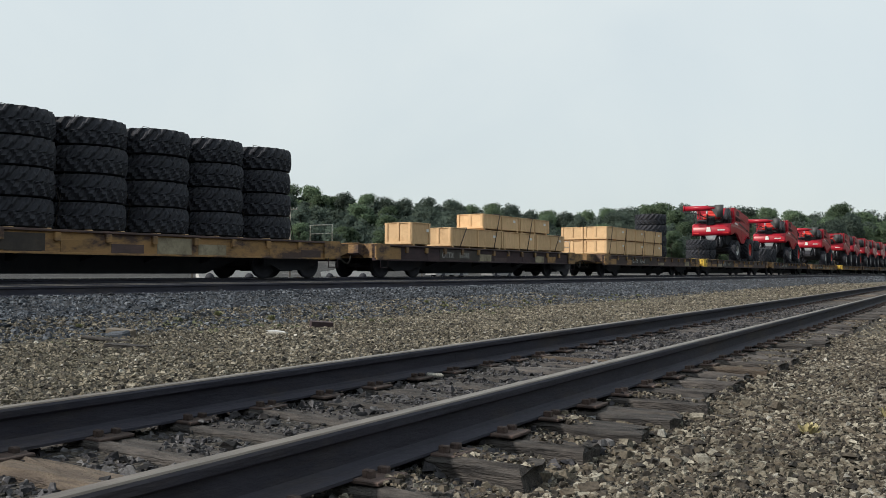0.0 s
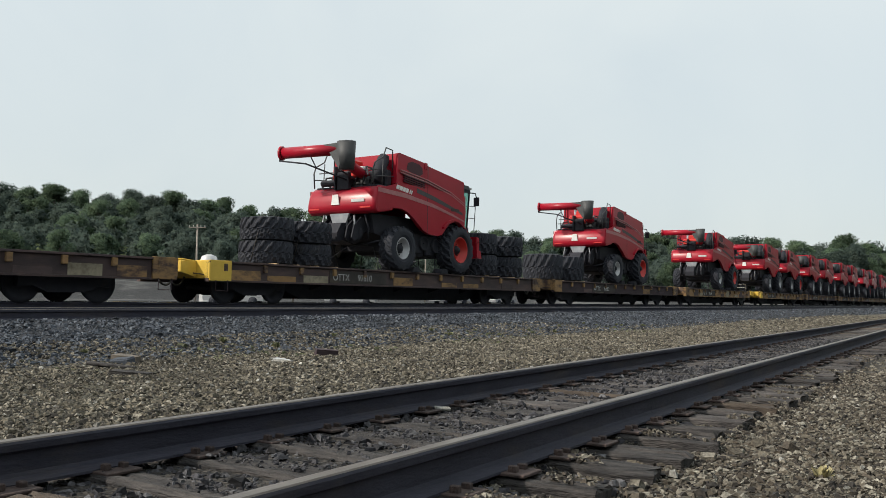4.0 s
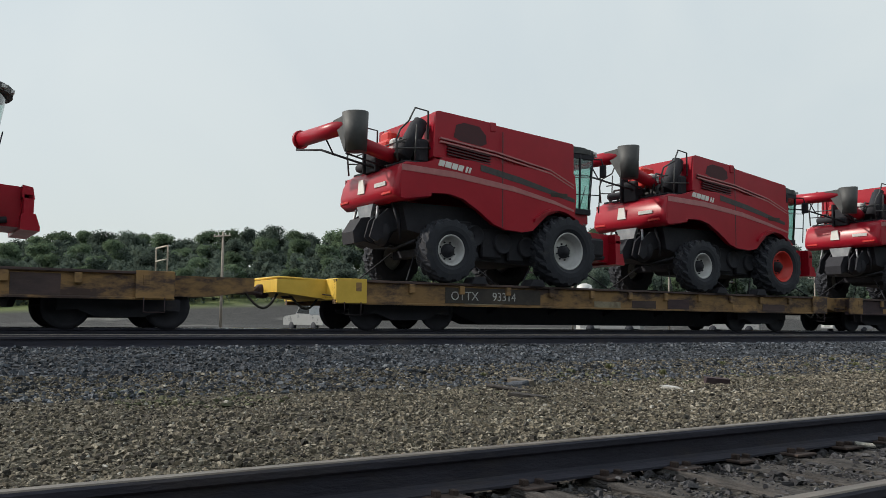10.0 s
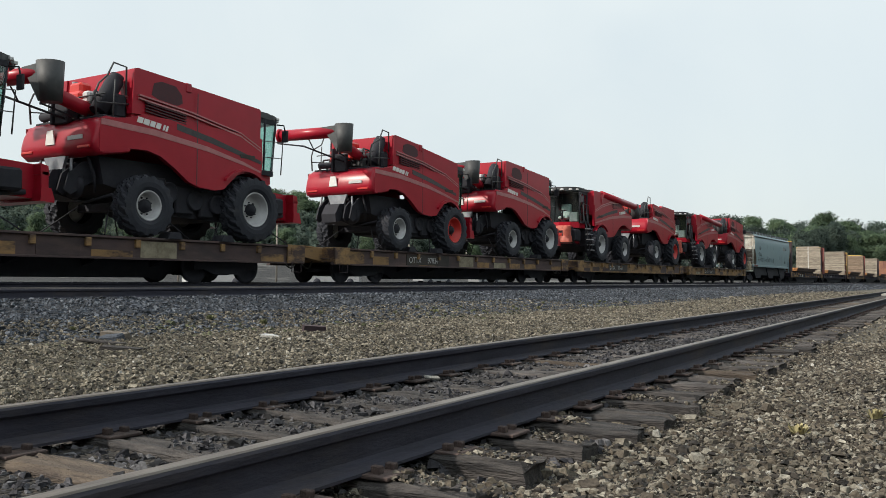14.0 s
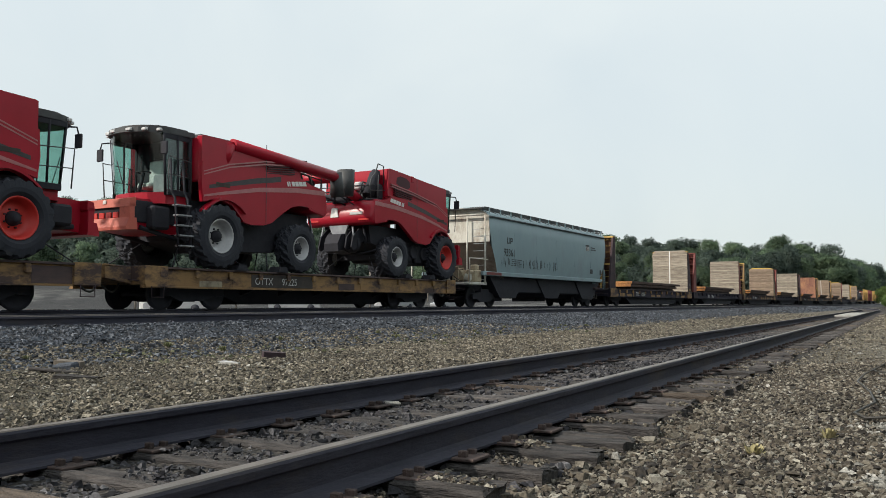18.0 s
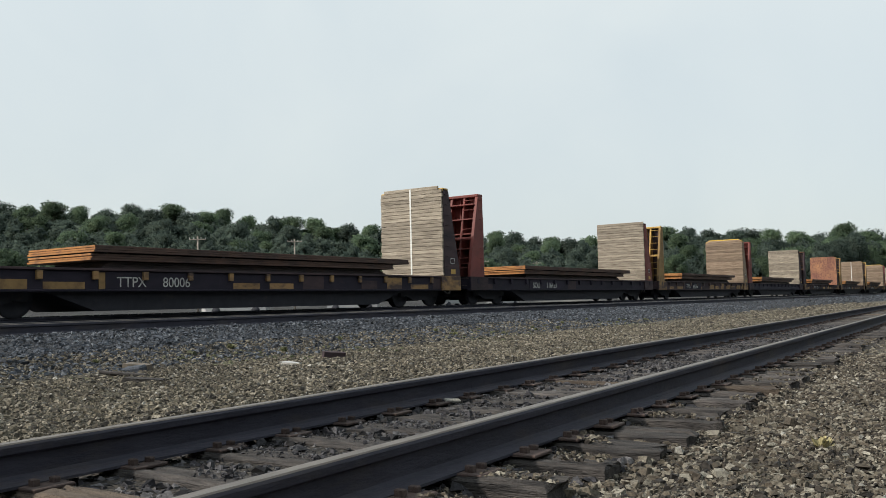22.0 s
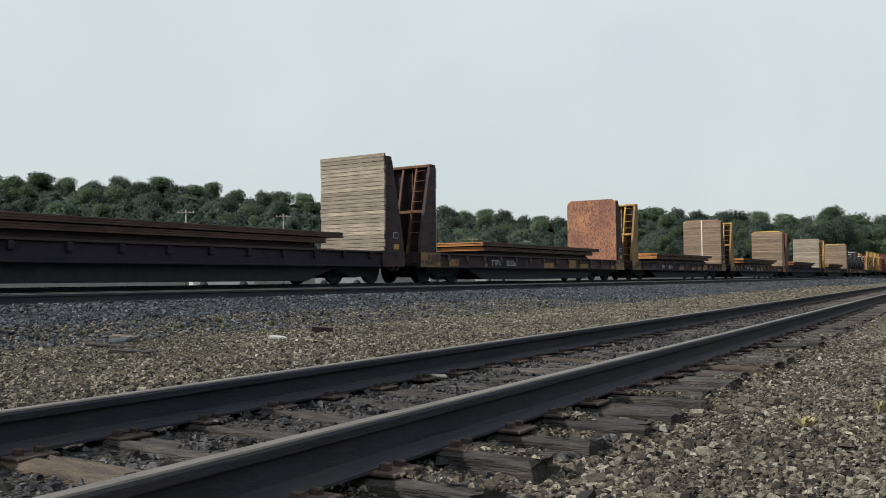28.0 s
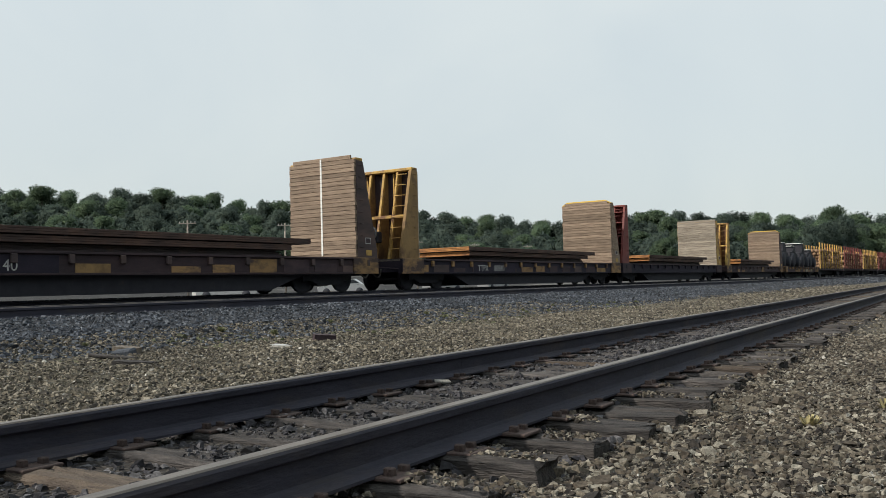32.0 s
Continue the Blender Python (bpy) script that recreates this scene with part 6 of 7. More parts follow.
    for k, (y0, y1, wd, z) in enumerate(((f0 + 3.66 + r.uniform(-0.1, 0.1), f1 - 2.9, 1.27, 0.175), (f0 + 3.6, f1 - 2.15 + r.uniform(-0.1, 0.1), 1.33, 0.365))):
        pl = thing("steel_plate_stack", ("lower" if k == 0 else "upper") + " lift of long rusty steel plates with orange sheared ends", "steel plates", "steel plates on the train")
        h1 = (y1 - y0) / 2
        for i in range(3):
            e, q = r.uniform(0, 0.05), r.uniform(0, 0.02)
            plate = part("plate", Shape().box((-wd + q, wd - q), (-h1 + e, h1 - e), (0.054 * i, 0.054 * i + 0.05), 0.005), M_SLAB, pl)
            part("sheared_end", Shape().box((-wd + q, wd - q), (-h1 + e - 0.012, -h1 + e - 0.001), (0.054 * i + 0.003, 0.054 * i + 0.047), 0.002), M_SLABEND, plate, "rusted sheared edge, orange brightened as if sunlit")
        if k == 0:
            for i in range(4):
                part("spacer", Shape().box((-1.25, 1.25), (-h1 + 0.4 + (2 * h1 - 0.8) * i / 3 - 0.05, -h1 + 0.4 + (2 * h1 - 0.8) * i / 3 + 0.05), (0.155, 0.19), 0.004), M_BLACK, pl, "dark timber spacer")
        ride(pl, (y0 + y1) / 2, 0, DECK_Z + z)
    return car


def hopper_car(u0, u1):
    """A covered grain hopper, coupling to coupling."""
    c = thing("covered_hopper_car", "pale blue-grey covered hopper car with grain hatches and stained ends", "hopper car", "freight cars of the train")
    L = u1 - u0 - 1.2
    b0, b1 = -L / 2 + 1.75, L / 2 - 0.25   # body side, between the slope sheets
    zs, ze = 1.55, 4.20                    # side sill and eave, above the rail
    # rounded cross-section
    sec = [(1.50, zs), (1.56, zs + 0.45), (1.585, zs + 1.1), (1.575, zs + 1.9), (1.52, ze - 0.12), (1.40, ze), (0.9, ze + 0.2), (0.0, ze + 0.27)]
    full = sec + [(-x, z) for x, z in reversed(sec[:-1])]
    s = Shape()
    n = len(full)
    rows = [(b0, full), (b0 + 0.95, full), (b1 - 0.95, full), (b1, full)]
    vs = [(x, y + max(0.0, 3.0 - z) / 1.45 * (0.85 if k == 0 else -0.85 if k == 3 else 0), z) for k, (y, q) in enumerate(rows) for x, z in q]
    s.add(vs, [(k * n + i, k * n + n + i, k * n + n + i + 1, k * n + i + 1) for k in range(3) for i in range(n - 1)], True)
    part("body_shell", s, M_HOPPER, c, "smooth curved blue-grey side")
    for y, sg in ((b0, -1), (b1, 1)):
        up = [(x, z) for x, z in full if z >= 2.95]
        e = Shape()
        m = len(up)
        e.add([(1.58, y, 2.9)] + [(x, y, z) for x, z in up] + [(-1.58, y, 2.9)], [tuple(range(m + 2)) if sg < 0 else tuple(reversed(range(m + 2)))])
        part("end_sheet", e, M_CREAM if sg < 0 else M_HOPPER, c, "faded pale end sheet" if sg < 0 else "")
        sl = Shape().add([(-1.55, y, 2.9), (1.55, y, 2.9), (1.5, y - sg * 1.6, 1.3), (-1.5, y - sg * 1.6, 1.3)], [(0, 1, 2, 3) if sg < 0 else (3, 2, 1, 0)])
        part("slope_sheet", sl, M_SLOPE if sg < 0 else M_HOPPER, c, "brown slope sheet")
        pl = Shape().box((-1.45, 1.45), tuple(sorted((sg * L / 2, sg * (L / 2 - 1.7)))), (0.96, 1.08), 0.02)
        part("end_platform", pl, M_CREAM if sg < 0 else M_BROWN, c, "stained end platform")
        fr = Shape()
        for x in (-1.45, 1.45):
            fr.tube((x, sg * (L / 2 - 0.35), 1.0), (x, y, 4.0), 0.045, 8) if sg > 0 else fr.tube((x, y - 0.25, 1.0), (x, y - 0.2, 4.1), 0.05, 8)
            fr.tube((x, sg * (L / 2 - 0.05), 1.0), (x, sg * (L / 2 - 0.05), 2.1), 0.03, 8)
            fr.tube((x, sg * (L / 2 - 0.05), 2.1), (x, y, 2.1), 0.025, 8)
        fr.tube((-1.45, y - 0.2 if sg < 0 else y + 0.1, 4.1), (1.45, y - 0.2 if sg < 0 else y + 0.1, 4.1), 0.05, 8)
        fr.tube((0.55, y + sg * 0.25, 1.0), (0.55, y + sg * 0.2, 4.1), 0.035, 8)
        part("end_frame", fr, M_CREAM if sg < 0 else M_HOPPER, c, "tube end frame")
        lad = Shape()
        for i in range(9):
            lad.tube((0.9, y + sg * 0.28, 1.2 + 0.32 * i), (1.4, y + sg * 0.28, 1.2 + 0.32 * i), 0.014, 6)
        part("end_ladder", lad, M_PALE, c)
        part("brake_gear", Shape().box((-0.6, 0.2), tuple(sorted((sg * (L / 2 - 0.4), sg * (L / 2 - 0.9)))), (1.08, 1.5), 0.04).tube((0.6, sg * (L / 2 - 0.6), 1.3), (1.2, sg * (L / 2 - 0.6), 1.3), 0.16, 12), M_CREAM if sg < 0 else M_BROWN, c, "brake cylinder and valves")
    for sg in (-1, 1):
        part("side_sill", Shape().box(tuple(sorted((sg * 1.44, sg * 1.58))), (-L / 2 + 1.1, L / 2 - 0.9), (zs - 0.17, zs + 0.02), 0.02), M_HOPPER, c, "grey side sill")
        part("eave_rail", Shape().box(tuple(sorted((sg * 1.45, sg * 1.60))), (b0, b1), (ze - 0.20, ze - 0.14), 0.01), M_MARK, c, "dark eave line")
        part("rust_patch", Shape().box(tuple(sorted((sg * 1.581, sg * 1.585))), (-L / 2 + 1.4, -L / 2 + 2.9), (zs - 0.14, zs - 0.01), 0.001), M_MAROON, c, "rusty sill patch")
        for i in range(5):
            y = b0 + (b1 - b0) * (i + 1) / 6
            part("weld_seam", Shape().box(tuple(sorted((sg * 1.57, sg * 1.583))), (y - 0.012, y + 0.012), (zs + 0.6, zs + 1.9), 0.002), M_HOPPER, c)
        rw = Shape()
        for i in range(16):
            y = b0 + 0.3 + (b1 - b0 - 0.6) * i / 15
            rw.tube((sg * 1.32, y, ze + 0.02), (sg * 0.85, y, ze + 0.24), 0.03, 6)
        for k in range(7):
            xk = sg * (0.64 + 0.12 * k)
            rw.box((xk - 0.012, xk + 0.012), (b0 - 0.1, b1 + 0.1), (ze + 0.22, ze + 0.27), 0.004)
        part("roof_walk", rw, M_PLASTIC, c, "grey running board of open bars with brackets")
        for i in range(14):
            y = b0 + 0.3 + (b1 - b0 - 0.6) * i / 13
            part("walk_bracket", Shape().box(tuple(sorted((sg * 1.39, sg * 1.43))), (y - 0.035, y + 0.035), (ze - 0.02, ze + 0.24), 0.006), M_HOPPER, c)
    for y in (b0 - 0.3, b1 - 0.1):
        part("end_walk", Shape().box((-1.34, 1.34), (y, y + 0.42), (ze + 0.16, ze + 0.21), 0.01), M_PLASTIC, c, "dark cross running board")
    yv = -L / 2 + 0.55
    part("air_reservoir", Shape().tube((0.75, yv - 0.3, 1.38), (0.75, yv + 0.85, 1.38), 0.24, 14).tube((-0.3, yv, 1.32), (-0.3, yv + 0.8, 1.32), 0.2, 14), M_TANPIPE, c, "cream-tan air reservoirs")
    part("valve_block", Shape().box((0.95, 1.4), (yv + 0.2, yv + 0.75), (1.08, 1.62), 0.05).box((1.05, 1.35), (yv + 0.3, yv + 0.62), (1.6, 1.85), 0.05).tube((1.2, yv - 0.2, 1.5), (1.2, yv + 0.3, 1.5), 0.09, 10), M_TANPIPE, c, "rust-stained brake valve block")
    pp = Shape()
    for k in range(4):
        pp.pipe([(1.3 - 0.25 * k, yv - 0.35, 1.08), (1.3 - 0.25 * k, yv - 0.3, 1.45 + 0.1 * k), (1.1 - 0.25 * k, yv + 0.5, 1.55 + 0.08 * k), (1.1 - 0.25 * k, yv + 0.9, 1.2)], 0.025, 6)
    part("brake_pipe", pp, M_TANPIPE, c, "bent brake pipes")
    part("hatch_trough", Shape().box((-0.42, 0.42), (b0 + 0.4, b1 - 0.4), (ze + 0.2, ze + 0.34), 0.04), M_HOPPER, c)
    # black block added so that the shaded belly reads as one dark shape
    part("underframe", Shape().box((-1.22, 1.22), (-L / 2 + 3.7, L / 2 - 3.7), (0.66, 1.38), 0.04), M_BLACK, c, "black belly block, added for the shade between the trucks")
    part("center_sill", Shape().box((-0.62, 0.62), (-L / 2 + 0.6, L / 2 - 0.6), (0.72, 1.5), 0.03), M_BLACK, c, "black centre sill")
    for i in range(3):
        y = b0 + 2.4 + (b1 - b0 - 4.8) * i / 2
        gate = [(y - 2.1, zs), (y + 2.1, zs), (y + 0.85, 0.42), (y - 0.85, 0.42)]
        part("hopper_bay", Shape().prism(gate, -1.3, 1.3, "x"), M_BLACK, c, "black outlet hopper")
        part("outlet_gate", Shape().box((-0.7, 0.7), (y - 0.6, y + 0.6), (0.26, 0.46), 0.02), M_BLACK, c)
    for sg in (-1, 1):
        bogie(c, sg * (L / 2 - 2.3))
    ends(c, L / 2, 0.86)
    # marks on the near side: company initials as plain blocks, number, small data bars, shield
    def blk(y0, y1, z0, z1, m, nm, lab=""):
        zz = (z0 + z1) / 2
        x = float(np.interp(zz, [zs, zs + 0.45, zs + 1.1, zs + 1.9, ze - 0.12], [1.50, 1.56, 1.585, 1.575, 1.52])) + 0.012
        part(nm, Shape().box((x - 0.01, x), (y0, y1), (z0, z1), 0.002), m, c, lab)
    y = b0 + 1.78
    for dy, dz, w, h in ((0, 0, 0.09, 0.42), (0.0, 0, 0.34, 0.09), (0.25, 0, 0.09, 0.42), (0.48, 0, 0.09, 0.42), (0.48, 0.33, 0.32, 0.09), (0.48, 0.15, 0.32, 0.09), (0.73, 0.2, 0.09, 0.18)):
        blk(y + dy * 0.7, y + (dy + w) * 0.7, 2.91 + dz * 0.68, 2.91 + (dz + h) * 0.68, M_MARK, "initial_block", "black initials drawn as blocks")
    letters("car_number", "93361", 0.50, M_MARK, c, pose(1.594, y - 0.4, 2.33) @ SIDE, "black car number")
    for i in range(4):
        blk(y + 0.5, y + 1.6 - 0.25 * (i % 2), 2.18 - 0.09 * i, 2.21 - 0.09 * i, M_MARK, "data_bar", "small dark data line")
    r = random.Random(4)
    for i in range(40):
        a = y - 0.5 + i * 0.17 + r.uniform(-0.1, 0.1)
        blk(a, a + r.uniform(0.015, 0.05), 1.8 + r.uniform(0, 0.2), 1.9 + r.uniform(0.2, 0.4), M_PLASTIC if r.random() < 0.5 else M_HOPPER, "scrawl", "faded dark scrawl")
    y = b1 - 3.3
    for i in range(6):
        blk(y + 0.09 * i, y + 0.09 * i + 0.05, 3.12, 3.36, M_MAROON if i % 2 else M_WHITE, "shield_bar", "striped shield emblem")
    blk(y - 0.02, y + 0.56, 3.37, 3.46, M_MARK, "shield_top")
    blk(y + 0.8, y + 1.5, 3.3, 3.36, M_MARK, "slogan_bar", "small dark slogan line")
    blk(y + 0.8, y + 1.6, 3.18, 3.24, M_MARK, "slogan_bar", "small dark slogan line")
    blk(b1 - 2.6, b1 - 2.2, 1.85, 2.1, M_MARK, "data_plate", "dark data plate")
    blk(b1 - 1.0, b1 - 0.75, 1.8, 2.1, M_MARK, "data_plate", "dark data plate")
    return ride(c, (u0 + u1) / 2)


LOG = Shape()
_r = random.Random(2)
LOG.lathe([(-2.9, 0.0), (-2.9, 0.19), (-1.0, 0.20), (1.0, 0.185), (2.9, 0.17), (2.9, 0.0)], (0, 0, 0), "y", 9)
LOG = LOG.mesh("log", M_LOG)


def log_car(u0, u1, m_stake):
    L = u1 - u0 - 1.4
    H = DECK_Z - RAIL_Z - 0.05
    c = thing("log_car", "brown log car with upright steel stakes", "log car", "freight cars of the train")
    part("deck", Shape().box((-1.3, 1.3), (-L / 2, L / 2), (H - 0.3, H), 0.02), M_BROWN, c)
    part("center_sill", Shape().box((-0.5, 0.5), (-L / 2 + 0.2, L / 2 - 0.2), (H - 0.7, H - 0.3), 0.02), M_BLACK, c)
    for i in range(10):
        y = -L / 2 + 0.6 + (L - 1.2) * i / 9
        for x in (-1.34, 1.34):
            part("stake", Shape().box((x - 0.06, x + 0.06), (y - 0.07, y + 0.07), (H - 0.1, H + 2.9), 0.015), m_stake, c, "upright steel stake")
    for s in (-1, 1):
        bogie(c, s * (L / 2 - 1.9))
    ends(c, L / 2, 0.83)
    ride(c, (u0 + u1) / 2)
    for b in range(2):
        for k in range(6):
            for j in range(6):
                lg = tagged(part("log", LOG, None), "debarked log stacked between stakes", "log", "logs on the log cars")
                ride(lg, (u0 + u1) / 2 + (-1) ** b * 3.7 + rnd.uniform(-0.2, 0.2), -1.03 + 0.41 * j + (0.1 if k % 2 else -0.05), DECK_Z + 0.16 + 0.36 * k, rnd.uniform(-1, 1))


# ---- the train, from its head ----
FLATS = [  # deck ends, stencil and where it begins, tone, bright end, length of the rear draft gear
    (4.9, 21.4, "7930", 8.9, 1, False, 1.0), (23.2, 38.75, "OTTX  97743", 27.2, 2, False, 2.0), (42.4, 58.6, "OTTX  97937", 46.4, 0, False, 0.0),
    (59.6, 78.3, "OTTX  97610", 64.5, 0, True, 0.0), (79.7, 96.8, "OTTX  97863", 84.2, 2, False, 0.0), (98.4, 114.3, "OTTX  93358", 102.35, 1, False, 1.8),
    (117.75, 135.3, "OTTX  93314", 120.75, 1, True, 0.0), (136.5, 154.1, "OTTX  97741", 140.5, 2, False, 0.0), (155.5, 172.95, "OTTX  97285", 159.7, 0, False, 0.0),
    (174.35, 192.1, "OTTX  97834", 178.5, 0, False, 0.0), (193.25, 210.8, "OTTX  97954", 197.65, 1, False, 0.0), (212.1, 228.3, "OTTX  97225", 216.2, 1, False, 0.0)]
prev = 0.0
for a, b, mk, mu, tone, br, tail in FLATS:
    flat_car(a, b, mk, tone, br, mu, tail, max(0.0, a - prev - 0.5) if prev else 0.0)
    prev = b + tail

for k in range(7):
    tyre_stack(19.3 - 1.93 * k, TYRE_A, 0.668, 4)
crate(25.36, 26.55, 0.18, 1.32, DECK_Z, 2.53)
crate(27.93, 31.9, 0.15, 1.32, DECK_Z, 2.46)
crate(31.95, 34.9, 0.15, 1.32, DECK_Z, 2.46)
crate(34.95, 37.8, 0.15, 1.32, DECK_Z, 2.46)
crate(30.3, 33.42, 0.1, 1.32, 2.46, 3.11)
crate(33.46, 36.2, 0.1, 1.32, 2.46, 3.11)
for u, z in ((29.0, 2.47), (31.6, 3.13), (34.5, 3.13), (37.2, 2.47)):
    crate_strap(u, 0.1, 1.34, z)
for a, b in ((42.9, 45.7), (45.74, 48.6), (48.65, 51.46)):
    for x0, x1 in ((-1.22, 0.03), (0.07, 1.32)):
        crate(a, b, x0, x1, DECK_Z, 2.46)
        crate(a + 0.02, b - 0.03, x0, x1, 2.46, 3.18)
for u in (43.7, 45.7, 48.5, 50.3):
    crate_strap(u, -1.24, 1.34, 3.19)
tyre_stack(53.3, TYRE_A, 0.668, 4)
tyre_stack(63.1, TYRE_B, 0.70, 2)
tyre_stack(64.85, TYRE_B, 0.70, 2)
tyre_stack(75.15, TYRE_C, 0.88, 2)
tyre_stack(77.35, TYRE_C, 0.88, 2)
tyre_stack(81.4, TYRE_D, 1.22, 1)
tyre_stack(83.75, TYRE_D, 1.22, 1)

red_rims, raised_red, grey_rims, side_red, bare_red, big_red = combine(True), combine(True, lift=0.55), combine(False, False, True, True), combine(False, True), combine(True, False, False), combine(True, False, True, True)
FACING_AWAY = [(67.8, 1), (86.75, 4), (105.65, 1), (120.55, 0), (129.2, 1), (139.7, 0), (148.4, 0), (158.8, 0), (167.05, 0), (177.6, 1), (186.0, 0), (204.85, 2), (223.55, 3)]
used = set()
for u, red in FACING_AWAY:
    base = (grey_rims, red_rims, bare_red, big_red, raised_red)[red]
    ob = base if red not in used else copy_thing(base, Matrix())
    used.add(red)
    ride(ob, u, 0, DECK_Z)
ride(side_red, 196.0 + 3.66, 0, DECK_Z, 180)
ride(copy_thing(side_red, Matrix()), 214.6 + 3.66, 0, DECK_Z, 180)

hopper_car(228.9, 247.5)
YEL = (M_OCHRE, M_RUSTBROWN, 1, 0, M_OCHRE)
RED = (M_MAROON, M_MAROON, 1, 2, M_MAROON)
BRN = (M_RUSTBROWN, M_BROWN, 1, 1, M_BROWN)
FACES = [(248.95, 266.95), (269.75, 287.6), (290.7, 308.8), (311.3, 329.5), (332.55, 350.42), (353.75, 371.5), (374.95, 393.2), (395.6, 413.3), (416.9, 434.6)]
ENDS = [  # colours of the -y wall, load face of the +y wall, marks
    ((M_OCHRE, M_RUSTBROWN, 1, 1, M_BROWN), (M_OCHRE, M_RUSTBROWN, M_PLANK, 0, M_BROWN), "TTPX  80006", 1),
    ((M_MAROON, M_MAROON, 1, 2, M_MAROON), (M_MAROON, M_MAROON, M_PLANK, 1, M_MAROON), "SOU  116423", 2),
    ((M_OCHRE, M_BROWN, 1, 1, M_OCHREDULL), (M_OCHRE, M_RUSTBROWN, M_PLANKDARK, 3, M_PLANKDARK), "TTPX  804289", 0),
    ((M_MAROON, M_MAROON, 1, 2, M_MAROON), (M_BROWN, M_BROWN, M_PLANK, 1, M_BROWN), "", 2),
    ((M_RUSTBROWN, M_BROWN, 1, 1, M_BROWN), (M_OCHRE, M_RUSTBROWN, None, 1, M_BROWN), "TTPX  82326", 0),
    ((M_OCHRE, M_BROWN, 1, 1, M_OCHREDULL), (M_OCHRE, M_RUSTBROWN, M_PLANKDARK, 0, M_DUSK), "TTX  80140", 0),
    ((M_OCHRE, M_BROWN, 1, 1, M_OCHREDULL), (M_OCHRE, M_RUSTBROWN, M_PLANKDARK, 3, M_PLANKDARK), "TTPX  80840", 1),
    ((M_MAROON, M_MAROON, 1, 2, M_MAROON), (M_OCHRE, M_RUSTBROWN, M_PLANK, 1, M_OCHRE), "", 2),
    ((M_OCHRE, M_RUSTBROWN, 1, 1, M_OCHRE), (M_OCHRE, M_RUSTBROWN, M_PLANKDARK, 3, M_DUSK), "", 0)]
for (f0, f1), (nr, fa, mk, web) in zip(FACES, ENDS):
    bulkhead_car(f0, f1, nr, fa, mk, web)
flat_car(436.9, 454.3, "", 2)


def dark_machine(u, h):
    """A dark wheeled machine far back on the train."""
    c = thing("machine", "dark wheeled machine chained on a flat car", "machine", "dark machines on the train")
    part("body", Shape().prism([(-1.9, 0.7), (-1.8, 1.5), (-0.6, 1.6), (-0.5, h), (0.6, h), (0.9, 1.5), (1.8, 1.3), (1.9, 0.7)], -0.9, 0.9, "x"), M_BLACK, c)
    part("roof", Shape().box((-0.85, 0.85), (-0.7, 0.75), (h, h + 0.08), 0.02), M_WHITE, c, "pale cab roof")
    for x in (-0.95, 0.95):
        for y, q in ((-1.2, 0.7), (1.3, 0.55)):
            part("wheel", Shape().lathe([(-0.22, 0.0), (-0.22, q * 0.8), (-0.15, q), (0.15, q), (0.22, q * 0.8), (0.22, 0.0)], (x, y, q), "x", 18), M_TYRE, c)
    part("exhaust", Shape().tube((0.4, 1.2, 1.4), (0.4, 1.2, h + 0.1), 0.06, 8), M_BLACK, c)
    ride(c, u, 0, DECK_Z)


for u, h in ((439.2, 2.35), (443.8, 2.1), (448.6, 2.5), (452.8, 1.9)):
    dark_machine(u, h)
for k in range(4):
    log_car(455.0 + 18.5 * k, 473.5 + 18.5 * k, [M_OCHRE, M_MAROON, M_OCHRE, M_MAROON][k])


# ---- trees ----
def leaf_mesh(name, at, out, size, material, g):
    """Small leaf sprays at the given places, their normals bent outwards from the crown."""
    n = len(at)
    co = at[:, None, :] + g.normal(size=(n, 3, 3)) * (size * g.uniform(0.6, 1.3, (n, 1, 1)))
    out = out / np.linalg.norm(out, axis=1)[:, None] + g.normal(size=(n, 3)) * 0.35
    out /= np.linalg.norm(out, axis=1)[:, None]
    turned = np.einsum("ij,ij->i", np.cross(co[:, 1] - co[:, 0], co[:, 2] - co[:, 0]), out) < 0
    co[turned] = co[turned][:, ::-1]
    me = bpy.data.meshes.new(name)
    me.vertices.add(n * 3)
    me.vertices.foreach_set("co", co.astype(np.float32).ravel())
    me.loops.add(n * 3)
    me.loops.foreach_set("vertex_index", np.arange(n * 3, dtype=np.int32))
    me.polygons.add(n)
    me.polygons.foreach_set("loop_start", np.arange(0, n * 3, 3, dtype=np.int32))
    me.polygons.foreach_set("use_smooth", np.ones(n, dtype=bool))
    me.update(calc_edges=True)
    me.materials.append(material)
    me.normals_split_custom_set_from_vertices(np.repeat(out, 3, axis=0).tolist())
    return me


